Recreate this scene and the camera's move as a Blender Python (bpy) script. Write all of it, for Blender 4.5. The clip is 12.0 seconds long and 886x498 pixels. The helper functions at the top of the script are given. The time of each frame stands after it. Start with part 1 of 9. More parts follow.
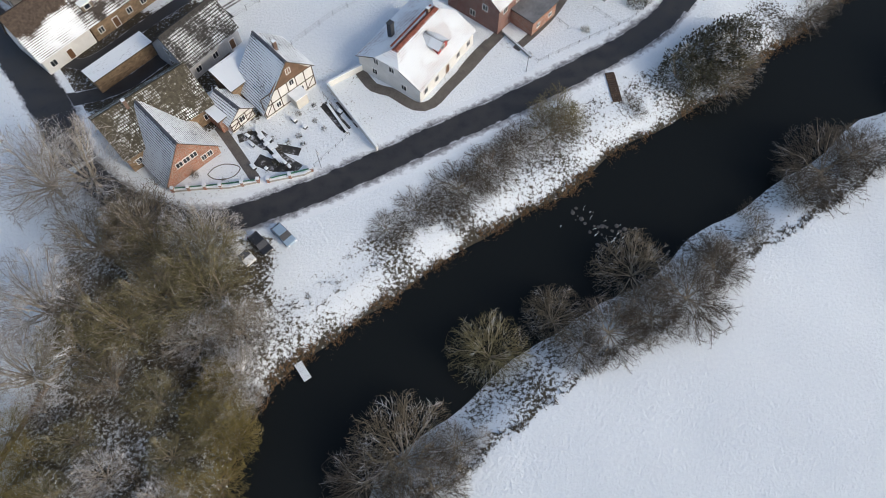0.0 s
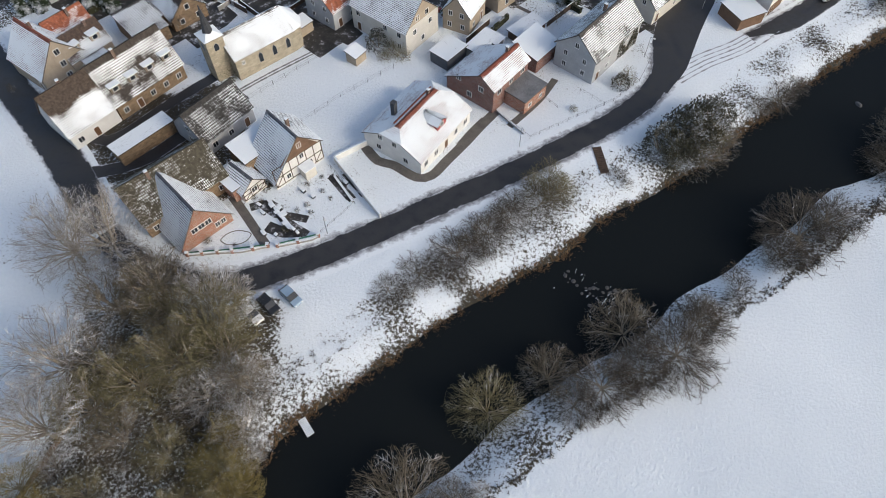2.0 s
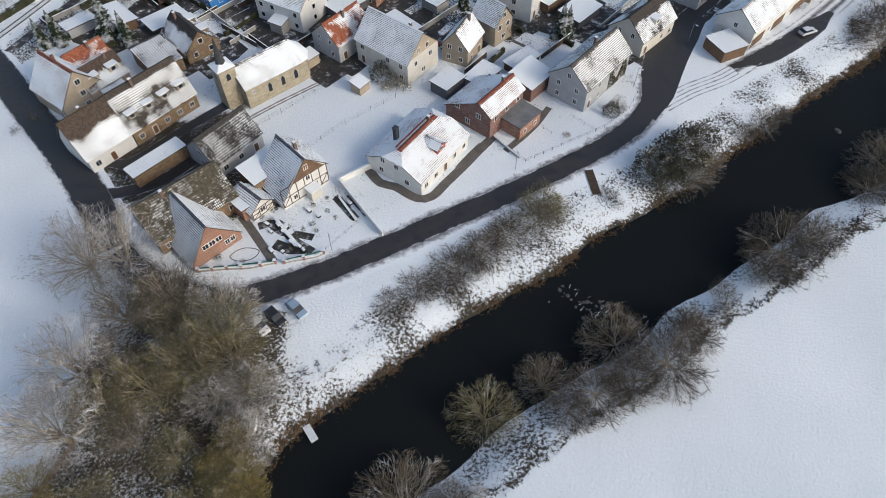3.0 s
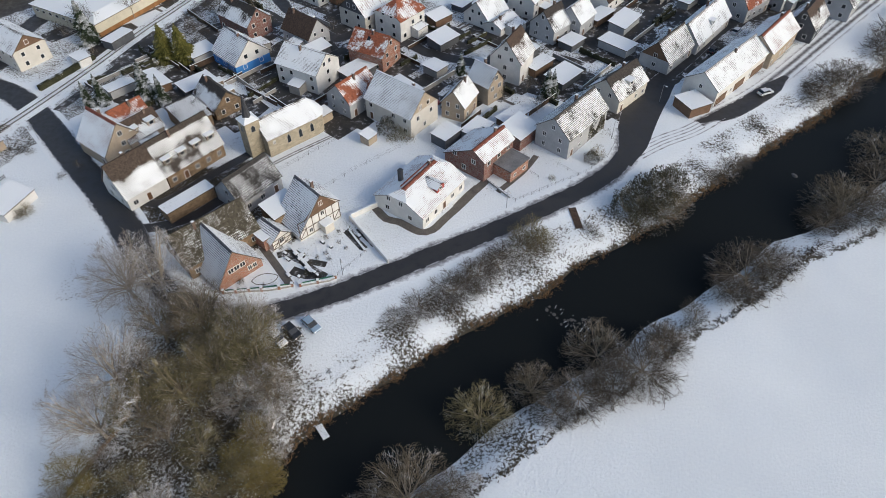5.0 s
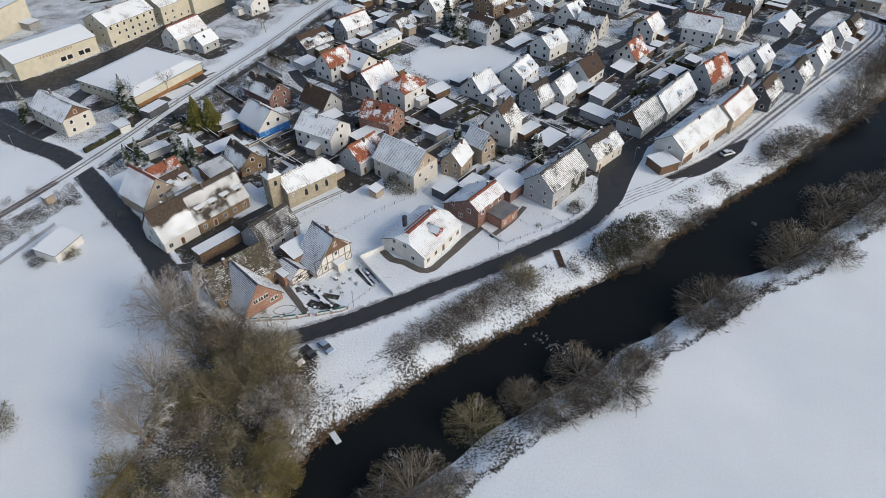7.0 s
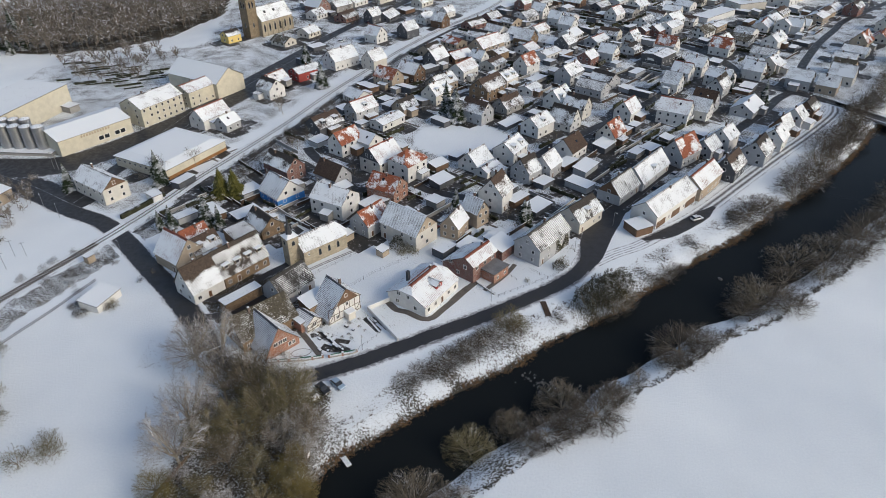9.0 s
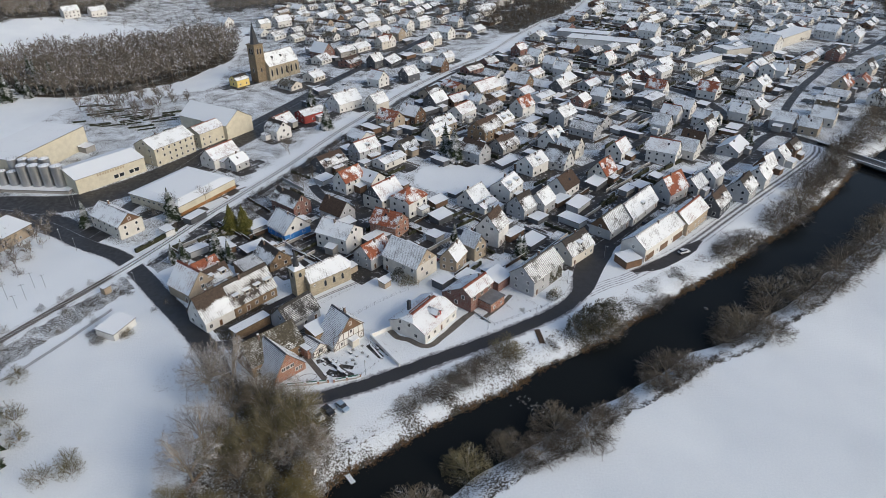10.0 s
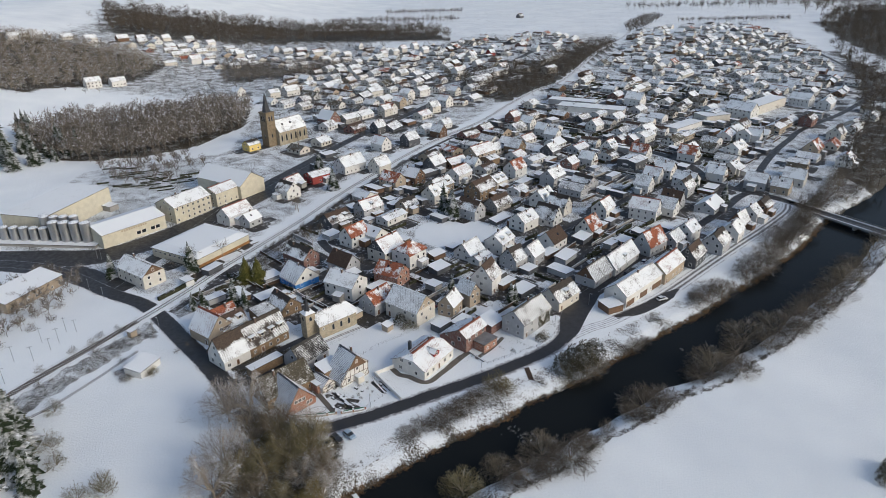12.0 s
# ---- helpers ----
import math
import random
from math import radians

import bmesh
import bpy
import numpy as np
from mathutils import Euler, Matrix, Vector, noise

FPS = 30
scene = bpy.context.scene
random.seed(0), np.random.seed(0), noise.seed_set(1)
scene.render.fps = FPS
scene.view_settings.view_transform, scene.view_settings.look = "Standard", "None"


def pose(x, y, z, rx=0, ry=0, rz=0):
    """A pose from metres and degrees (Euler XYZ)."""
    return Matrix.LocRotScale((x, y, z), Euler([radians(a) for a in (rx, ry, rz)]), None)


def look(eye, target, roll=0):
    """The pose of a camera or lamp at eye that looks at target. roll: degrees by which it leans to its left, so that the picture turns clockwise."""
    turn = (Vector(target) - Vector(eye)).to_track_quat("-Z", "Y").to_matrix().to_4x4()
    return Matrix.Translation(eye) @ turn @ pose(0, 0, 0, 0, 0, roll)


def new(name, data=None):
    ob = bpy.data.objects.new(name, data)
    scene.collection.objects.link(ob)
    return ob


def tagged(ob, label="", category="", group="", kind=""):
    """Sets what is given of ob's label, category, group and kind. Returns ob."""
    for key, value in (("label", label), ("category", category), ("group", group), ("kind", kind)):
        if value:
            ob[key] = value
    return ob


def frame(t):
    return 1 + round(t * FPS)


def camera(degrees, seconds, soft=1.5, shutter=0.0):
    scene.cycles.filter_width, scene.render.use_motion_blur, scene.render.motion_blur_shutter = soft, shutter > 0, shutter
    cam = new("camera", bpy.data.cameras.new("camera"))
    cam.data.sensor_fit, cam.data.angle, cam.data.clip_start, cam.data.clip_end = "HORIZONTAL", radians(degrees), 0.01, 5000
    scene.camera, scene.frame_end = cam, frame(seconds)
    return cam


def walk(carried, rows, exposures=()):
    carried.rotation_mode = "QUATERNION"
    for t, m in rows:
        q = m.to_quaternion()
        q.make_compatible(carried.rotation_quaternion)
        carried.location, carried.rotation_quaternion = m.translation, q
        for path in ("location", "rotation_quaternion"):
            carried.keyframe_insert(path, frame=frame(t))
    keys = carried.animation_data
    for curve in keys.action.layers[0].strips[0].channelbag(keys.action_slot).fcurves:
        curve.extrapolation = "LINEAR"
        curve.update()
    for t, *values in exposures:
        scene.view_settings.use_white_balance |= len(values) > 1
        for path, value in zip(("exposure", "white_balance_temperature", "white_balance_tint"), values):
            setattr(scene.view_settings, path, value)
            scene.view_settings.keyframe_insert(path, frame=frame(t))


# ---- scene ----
cam = camera(68.29, 12.0, 0.9)
# seconds, x, y, z, yaw, pitch, roll of the flight
ROWS = [
    (0.0, -0.45, 4.25, 87.43, -0.38, -64.36, -0.50),
    (0.5, -0.40, 3.97, 88.24, -0.40, -62.58, -0.51),
    (1.0, -0.37, 2.90, 89.03, -0.42, -60.76, -0.52),
    (1.5, -0.34, 1.16, 89.83, -0.43, -58.94, -0.53),
    (2.0, -0.31, -1.17, 90.66, -0.44, -57.15, -0.54),
    (2.5, -0.29, -4.01, 91.55, -0.45, -55.39, -0.55),
    (3.0, -0.27, -7.28, 92.51, -0.46, -53.66, -0.56),
    (3.5, -0.25, -10.90, 93.57, -0.47, -51.97, -0.57),
    (4.0, -0.23, -14.83, 94.72, -0.47, -50.28, -0.58),
    (4.5, -0.21, -19.00, 95.97, -0.48, -48.61, -0.59),
    (5.0, -0.19, -23.38, 97.34, -0.48, -46.95, -0.61),
    (5.5, -0.17, -27.91, 98.82, -0.49, -45.29, -0.62),
    (6.0, -0.15, -32.57, 100.40, -0.50, -43.64, -0.63),
    (6.5, -0.12, -37.33, 102.07, -0.50, -41.98, -0.64),
    (7.0, -0.09, -42.16, 103.83, -0.51, -40.31, -0.65),
    (7.5, -0.06, -47.05, 105.66, -0.52, -38.65, -0.66),
    (8.0, -0.02, -51.97, 107.54, -0.53, -36.96, -0.67),
    (8.5, 0.03, -56.93, 109.45, -0.54, -35.27, -0.68),
    (9.0, 0.09, -61.92, 111.36, -0.55, -33.55, -0.69),
    (9.5, 0.16, -66.94, 113.24, -0.57, -31.82, -0.70),
    (10.0, 0.24, -71.98, 115.05, -0.59, -30.11, -0.71),
    (10.5, 0.32, -77.06, 116.77, -0.61, -28.44, -0.73),
    (11.0, 0.42, -82.19, 118.34, -0.63, -26.89, -0.74),
    (11.5, 0.53, -87.38, 119.72, -0.66, -25.59, -0.75),
    (12.0, 0.66, -92.63, 120.86, -0.69, -24.70, -0.76),
]
walk(cam, [(t, pose(x, y, z, 90 + p, 0, w) @ pose(0, 0, 0, 0, 0, r)) for t, x, y, z, w, p, r in ROWS],
     [(0.0, 0.11), (6.0, -0.04), (12.0, -0.16)])

# ---- light: low winter sun behind thin cloud ----
SUN_AZ, SUN_EL = radians(-30.0), radians(29.0)   # azimuth from +x, counterclockwise
world = bpy.data.worlds.new("winter_sky")
scene.world = world
world.use_nodes = True
wn = world.node_tree.nodes
wl = world.node_tree.links
sky = wn.new("ShaderNodeTexSky")
sky.sky_type = 'NISHITA'
sky.sun_disc = False
sky.sun_elevation = SUN_EL
sky.sun_rotation = radians(90.0) - SUN_AZ
sky.dust_density = 2.5
sky.air_density = 1.0
wl.new(sky.outputs["Color"], wn["Background"].inputs["Color"])
wn["Background"].inputs["Strength"].default_value = 0.172
sun = new("sun", bpy.data.lights.new("sun", 'SUN'))
sun.data.energy = 1.15
sun.data.angle = radians(16.0)
sun.data.color = (1.0, 0.945, 0.84)
sun.matrix_world = look((300 * math.cos(SUN_AZ), 300 * math.sin(SUN_AZ), 300 * math.tan(SUN_EL)), (0, 0, 0))


# ---- materials ----
def mat(name, build, rough=0.8, spec=0.3):
    m = bpy.data.materials.new(name)
    m.use_nodes = True
    nt = m.node_tree
    b = nt.nodes["Principled BSDF"]
    b.inputs["Roughness"].default_value = rough
    b.inputs["Specular IOR Level"].default_value = spec
    build(nt, b)
    return m


def node(nt, kind, **inputs):
    n = nt.nodes.new(kind)
    for k, v in inputs.items():
        n.inputs[k.replace("_", " ")].default_value = v
    return n


def coords(nt, kind="Object"):
    return nt.nodes.new("ShaderNodeTexCoord").outputs[kind]


def noise_tex(nt, vec, scale, detail=4.0, rough=0.6):
    n = node(nt, "ShaderNodeTexNoise", Scale=scale, Detail=detail, Roughness=rough)
    nt.links.new(vec, n.inputs["Vector"])
    return n.outputs["Fac"]


def ramp(nt, fac, stops):
    r = nt.nodes.new("ShaderNodeValToRGB")
    e = r.color_ramp.elements
    while len(e) < len(stops):
        e.new(0.5)
    for el, (p, c) in zip(e, stops):
        el.position = p
        el.color = (*c, 1.0) if len(c) == 3 else c
    nt.links.new(fac, r.inputs["Fac"])
    return r.outputs["Color"]


def grey(v):
    return (v, v, v)


def mix(nt, fac, a, b):
    m = nt.nodes.new("ShaderNodeMix")
    m.data_type = 'RGBA'
    for sock, val in ((m.inputs[0], fac), (m.inputs[6], a), (m.inputs[7], b)):
        if isinstance(val, (tuple, float, int)):
            sock.default_value = (*val, 1.0) if isinstance(val, tuple) else val
        else:
            nt.links.new(val, sock)
    return m.outputs[2]


def mth(nt, op, a, b=0.0, clamp=False):
    m = nt.nodes.new("ShaderNodeMath")
    m.operation = op
    m.use_clamp = clamp
    for i, val in enumerate((a, b)):
        if isinstance(val, (float, int)):
            m.inputs[i].default_value = val
        else:
            nt.links.new(val, m.inputs[i])
    return m.outputs[0]


def bump(nt, b, height, strength=0.4, distance=0.05):
    n = node(nt, "ShaderNodeBump", Strength=strength, Distance=distance)
    nt.links.new(height, n.inputs["Height"])
    nt.links.new(n.outputs["Normal"], b.inputs["Normal"])


def normal_z(nt):
    g = nt.nodes.new("ShaderNodeNewGeometry")
    s = nt.nodes.new("ShaderNodeSeparateXYZ")
    nt.links.new(g.outputs["Normal"], s.inputs[0])
    return s.outputs["Z"]


def rnd(nt):
    return nt.nodes.new("ShaderNodeObjectInfo").outputs["Random"]


SNOW = (0.765, 0.80, 0.815)


def plain(name, col, rough=0.8, var=0.15, scale=1.2, metal=0.0, spec=0.3):
    """Paint, plaster, timber or metal with stains at two scales."""
    def build(nt, b):
        v = coords(nt)
        n1 = noise_tex(nt, v, scale, 5.0)
        n2 = noise_tex(nt, v, scale * 9, 3.0)
        f = mth(nt, 'ADD', mth(nt, 'MULTIPLY', n1, 0.65), mth(nt, 'MULTIPLY', n2, 0.35))
        lo = tuple(c * (1 - var * 1.6) for c in col)
        hi = tuple(min(1, c * (1 + var)) for c in col)
        nt.links.new(ramp(nt, f, [(0.3, lo), (0.7, hi)]), b.inputs["Base Color"])
        b.inputs["Metallic"].default_value = metal
        bump(nt, b, n2, 0.25, 0.02)
    return mat(name, build, rough, spec)


def snow_ground(nt, b):
    v = coords(nt)
    att = nt.nodes.new("ShaderNodeAttribute")
    att.attribute_name = "wild"
    n1 = noise_tex(nt, v, 2.1, 8.0, 0.76)
    n2 = noise_tex(nt, v, 0.12, 4.0)
    n3 = noise_tex(nt, v, 0.02, 3.0)
    # grass and earth show through the snow where the ground is rough
    thin = mth(nt, 'ADD', mth(nt, 'MULTIPLY', n1, 0.74), mth(nt, 'MULTIPLY', n2, 0.26))
    lim = mth(nt, 'MULTIPLY', att.outputs["Fac"], 0.36)
    e = mth(nt, 'SUBTRACT', thin, mth(nt, 'SUBTRACT', 0.72, lim))
    bare = mth(nt, 'MULTIPLY', e, 16.0, True)
    earth = ramp(nt, n1, [(0.3, (0.016, 0.014, 0.011)), (0.5, (0.045, 0.038, 0.026)), (0.7, (0.10, 0.078, 0.046))])
    tone = mth(nt, 'ADD', mth(nt, 'MULTIPLY', n3, 0.6), mth(nt, 'MULTIPLY', n1, 0.4))
    snow = ramp(nt, tone, [(0.34, (0.685, 0.735, 0.77)), (0.62, (0.845, 0.885, 0.895))])
    nt.links.new(mix(nt, bare, snow, earth), b.inputs["Base Color"])
    n4 = noise_tex(nt, v, 1.9, 3.0)
    h = mth(nt, 'ADD', mth(nt, 'ADD', mth(nt, 'MULTIPLY', n1, 0.8), mth(nt, 'MULTIPLY', n2, 1.2)), mth(nt, 'MULTIPLY', n4, 0.9))
    bump(nt, b, h, 0.6, 0.32)


M_GROUND = mat("snowy_ground", snow_ground, 0.75, 0.25)


def asphalt(nt, b):
    v = coords(nt)
    uv = coords(nt, "UV")
    s = nt.nodes.new("ShaderNodeSeparateXYZ")
    nt.links.new(uv, s.inputs[0])
    edge = mth(nt, 'ABSOLUTE', mth(nt, 'SUBTRACT', s.outputs["Y"], 0.5))
    n1 = noise_tex(nt, v, 0.5, 6.0, 0.65)
    n2 = noise_tex(nt, v, 6.0, 3.0)
    f = mth(nt, 'ADD', mth(nt, 'MULTIPLY', edge, 1.5), mth(nt, 'MULTIPLY', n1, 0.55))
    slush = mth(nt, 'MULTIPLY', mth(nt, 'SUBTRACT', f, 0.96), 8.0, True)
    tar = ramp(nt, n1, [(0.35, (0.022, 0.022, 0.024)), (0.7, (0.05, 0.049, 0.048))])
    nt.links.new(mix(nt, slush, tar, (0.62, 0.64, 0.68)), b.inputs["Base Color"])
    nt.links.new(ramp(nt, n1, [(0.35, grey(0.3)), (0.65, grey(0.75))]), b.inputs["Roughness"])
    bump(nt, b, n2, 0.2, 0.01)


M_ROAD = mat("wet_asphalt", asphalt, 0.5, 0.4)


def bare_asphalt(nt, b):
    v = coords(nt)
    n1 = noise_tex(nt, v, 0.5, 6.0, 0.65)
    nt.links.new(ramp(nt, n1, [(0.35, (0.022, 0.022, 0.024)), (0.7, (0.05, 0.049, 0.048))]), b.inputs["Base Color"])
    nt.links.new(ramp(nt, n1, [(0.35, grey(0.3)), (0.65, grey(0.75))]), b.inputs["Roughness"])
    bump(nt, b, noise_tex(nt, v, 6.0, 3.0), 0.2, 0.01)


M_ROADB = mat("wet_asphalt_bend", bare_asphalt, 0.5, 0.4)


def wheel_track(nt, b):
    """Snowy track: two worn wheel ruts in packed snow."""
    v = coords(nt)
    s = nt.nodes.new("ShaderNodeSeparateXYZ")
    nt.links.new(coords(nt, "UV"), s.inputs[0])
    edge = mth(nt, 'ABSOLUTE', mth(nt, 'SUBTRACT', s.outputs["Y"], 0.5))
    rut = mth(nt, 'ABSOLUTE', mth(nt, 'SUBTRACT', edge, 0.2))
    n1 = noise_tex(nt, v, 0.8, 7.0, 0.7)
    f = mth(nt, 'ADD', mth(nt, 'MULTIPLY', rut, 2.2), mth(nt, 'MULTIPLY', n1, 0.6))
    nt.links.new(ramp(nt, f, [(0.30, (0.10, 0.098, 0.095)), (0.45, (0.30, 0.30, 0.31)), (0.66, SNOW)]), b.inputs["Base Color"])
    bump(nt, b, n1, 0.5, 0.08)


def thin_ruts(nt, b):
    """Packed snow with a few thin wheel marks."""
    v = coords(nt)
    s = nt.nodes.new("ShaderNodeSeparateXYZ")
    nt.links.new(coords(nt, "UV"), s.inputs[0])
    wave = mth(nt, 'FRACT', mth(nt, 'MULTIPLY', s.outputs["Y"], 5.0))
    rut = mth(nt, 'ABSOLUTE', mth(nt, 'SUBTRACT', wave, 0.5))
    n1 = noise_tex(nt, v, 0.35, 6.0, 0.7)
    f = mth(nt, 'ADD', mth(nt, 'MULTIPLY', rut, 0.8), mth(nt, 'MULTIPLY', n1, 0.7))
    nt.links.new(ramp(nt, f, [(0.30, (0.16, 0.155, 0.15)), (0.42, (0.45, 0.46, 0.48)), (0.50, SNOW)]), b.inputs["Base Color"])
    bump(nt, b, n1, 0.5, 0.08)


M_TRACK = mat("rutted_snow", wheel_track, 0.7, 0.25)
M_RUTS = mat("thin_wheel_marks", thin_ruts, 0.7, 0.25)


def river_water(nt, b):
    v = coords(nt)
    b.inputs["Base Color"].default_value = (0.011, 0.013, 0.0135, 1)
    n1 = noise_tex(nt, v, 0.8, 3.0)
    n2 = noise_tex(nt, v, 0.07, 3.0)
    nt.links.new(ramp(nt, n2, [(0.3, grey(0.1)), (0.7, grey(0.22))]), b.inputs["Roughness"])
    bump(nt, b, n1, 0.12, 0.05)


M_WATER = mat("dark_river_water", river_water, 0.12, 0.05)


def roof_tiles(name, tile, bare, patch=0.5, rows=3.0, cols=0.1, slid=0.0, lines=0.3, reach=0.8):
    """Tiled roof under a thin layer of snow: the courses' edges show through it, and patches have slid off.
    bare: how much shows; patch: how patchy. UV: u along the ridge and v down the slope, in metres."""
    def build(nt, b):
        uv = coords(nt, "UV")
        s = nt.nodes.new("ShaderNodeSeparateXYZ")
        nt.links.new(uv, s.inputs[0])
        oi = rnd(nt)
        off = nt.nodes.new("ShaderNodeCombineXYZ")
        nt.links.new(mth(nt, 'MULTIPLY', oi, 97.0), off.inputs[0])
        nt.links.new(mth(nt, 'MULTIPLY', oi, 31.0), off.inputs[1])
        add = nt.nodes.new("ShaderNodeVectorMath")
        add.operation = 'ADD'
        nt.links.new(uv, add.inputs[0])
        nt.links.new(off.outputs[0], add.inputs[1])
        uvr = add.outputs[0]
        # snow lies and slides tile by tile
        cell = nt.nodes.new("ShaderNodeVectorMath")
        cell.operation = 'MULTIPLY'
        nt.links.new(uvr, cell.inputs[0])
        cell.inputs[1].default_value = (2.9, rows, 1.0)
        tile_no = nt.nodes.new("ShaderNodeVectorMath")
        tile_no.operation = 'FLOOR'
        nt.links.new(cell.outputs[0], tile_no.inputs[0])
        n1 = noise_tex(nt, tile_no.outputs[0], 0.075, 4.0, 0.6)
        dice = nt.nodes.new("ShaderNodeTexWhiteNoise")
        nt.links.new(tile_no.outputs[0], dice.inputs["Vector"])
        n2 = mth(nt, 'ADD', mth(nt, 'MULTIPLY', noise_tex(nt, uvr, 2.2, 4.0, 0.7), 0.8), mth(nt, 'MULTIPLY', dice.outputs["Value"], 0.2))
        course = mth(nt, 'FRACT', mth(nt, 'MULTIPLY', s.outputs["Y"], rows))
        ledge = mth(nt, 'MULTIPLY', mth(nt, 'SUBTRACT', course, 0.62), 5.0, True)
        col = mth(nt, 'FRACT', mth(nt, 'MULTIPLY', s.outputs["X"], 2.9))
        cl = mth(nt, 'MULTIPLY', mth(nt, 'MULTIPLY', mth(nt, 'SUBTRACT', mth(nt, 'ABSOLUTE', mth(nt, 'SUBTRACT', col, 0.5)), 0.3), 6.0, True), cols)
        big = mth(nt, 'MULTIPLY', mth(nt, 'SUBTRACT', n1, 0.5), patch * 4.0)
        fine = mth(nt, 'MULTIPLY', mth(nt, 'SUBTRACT', n2, 0.5), 0.75)
        f = mth(nt, 'ADD', big, fine)
        f = mth(nt, 'SUBTRACT', f, mth(nt, 'MULTIPLY', ledge, lines))
        f = mth(nt, 'SUBTRACT', f, cl)
        top = mth(nt, 'MULTIPLY', mth(nt, 'SUBTRACT', reach, s.outputs["Y"]), 1.6 / reach, True)
        f = mth(nt, 'SUBTRACT', f, mth(nt, 'MULTIPLY', top, mth(nt, 'MULTIPLY', n1, slid * 2.0)))
        k = mth(nt, 'MULTIPLY', mth(nt, 'ADD', f, 0.52 - bare), 6.0, True)
        lo = tuple(c * 0.55 for c in tile)
        hi = tuple(c * 1.3 for c in tile)
        tc = ramp(nt, n2, [(0.3, lo), (0.7, hi)])
        nt.links.new(mix(nt, k, tc, SNOW), b.inputs["Base Color"])
        bump(nt, b, mth(nt, 'ADD', mth(nt, 'MULTIPLY', course, 0.5), k), 0.5, 0.06)
    return mat(name, build, 0.75, 0.25)


M_ROOF = {
    "grey": roof_tiles("grey_tiles_under_snow", (0.07, 0.067, 0.063), 0.14, 0.30, cols=0.14, lines=0.36),
    "moss": roof_tiles("mossy_tiles_thin_snow", (0.075, 0.066, 0.046), 0.50, 0.22, rows=2.3, cols=0.34, lines=0.34),
    "rows": roof_tiles("grey_tiles_with_snow_rows", (0.075, 0.07, 0.064), 0.26, 0.30, rows=2.6, cols=0.14, slid=0.35, lines=0.46),
    "dash": roof_tiles("dark_tiles_with_snow_dashes", (0.045, 0.043, 0.04), 0.44, 0.24, rows=2.2, cols=0.26, lines=0.46, slid=0.5),
    "dark": roof_tiles("dark_tiles_patchy_snow", (0.05, 0.043, 0.038), 0.22, 0.55, cols=0.2, slid=0.8, reach=2.6, lines=0.34),
    "red": roof_tiles("red_tiles_under_snow", (0.21, 0.068, 0.045), 0.04, 0.40, cols=0.14, slid=0.75, lines=0.36),
    "orange": roof_tiles("orange_tiles_patchy_snow", (0.29, 0.095, 0.05), 0.46, 0.7, slid=0.4),
    "brown": roof_tiles("brown_tiles_thin_snow", (0.08, 0.055, 0.042), 0.28, 0.45, cols=0.2, slid=0.7, reach=3.0, lines=0.36),
    "white": roof_tiles("tiles_under_full_snow", (0.10, 0.09, 0.085), 0.05, 0.42, slid=0.35, lines=0.30),
    "blue": roof_tiles("slate_under_snow", (0.09, 0.095, 0.11), 0.12, 0.32, rows=2.4, cols=0.16, lines=0.38, slid=0.4),
    "snow": roof_tiles("roof_under_deep_snow", (0.12, 0.12, 0.12), -0.15, 0.3, cols=0.0, lines=0.12, slid=0.3),
    "ridge": roof_tiles("brown_tiles_bare_below_ridge", (0.07, 0.052, 0.04), 0.10, 0.5, cols=0.1, slid=1.3, reach=4.6, lines=0.32),
    "farm": roof_tiles("dark_tiles_under_broken_snow", (0.06, 0.05, 0.042), 0.34, 0.62, rows=2.4, cols=0.22, slid=0.6, reach=1.6, lines=0.46),
    "bare": roof_tiles("brown_tiles_nearly_bare", (0.075, 0.05, 0.036), 0.85, 0.3, cols=0.2, lines=0.2),
}


def snow_cap(nt, b):
    v = coords(nt)
    n1 = noise_tex(nt, v, 1.3, 5.0)
    nt.links.new(ramp(nt, n1, [(0.3, (0.72, 0.76, 0.79)), (0.7, (0.81, 0.84, 0.85))]), b.inputs["Base Color"])
    bump(nt, b, n1, 0.3, 0.06)


M_SNOW = mat("snow_layer", snow_cap, 0.7, 0.25)


def masonry(name, col, mortar, w=0.24, h=0.075, var=0.25):
    def build(nt, b):
        uv = coords(nt, "UV")
        br = node(nt, "ShaderNodeTexBrick", Scale=1.0, Mortar_Size=0.012, Brick_Width=w, Row_Height=h)
        br.inputs["Color1"].default_value = (*(c * (1 - var) for c in col), 1)
        br.inputs["Color2"].default_value = (*(min(1, c * (1 + var)) for c in col), 1)
        br.inputs["Mortar"].default_value = (*mortar, 1)
        nt.links.new(uv, br.inputs["Vector"])
        n1 = noise_tex(nt, coords(nt), 0.7, 5.0)
        dirt = ramp(nt, n1, [(0.3, grey(0.7)), (0.7, grey(1.0))])
        m = nt.nodes.new("ShaderNodeMix")
        m.data_type = 'RGBA'
        m.blend_type = 'MULTIPLY'
        m.inputs[0].default_value = 1.0
        nt.links.new(br.outputs["Color"], m.inputs[6])
        nt.links.new(dirt, m.inputs[7])
        nt.links.new(m.outputs[2], b.inputs["Base Color"])
        bump(nt, b, br.outputs["Fac"], -0.3, 0.01)
    return mat(name, build, 0.85, 0.2)


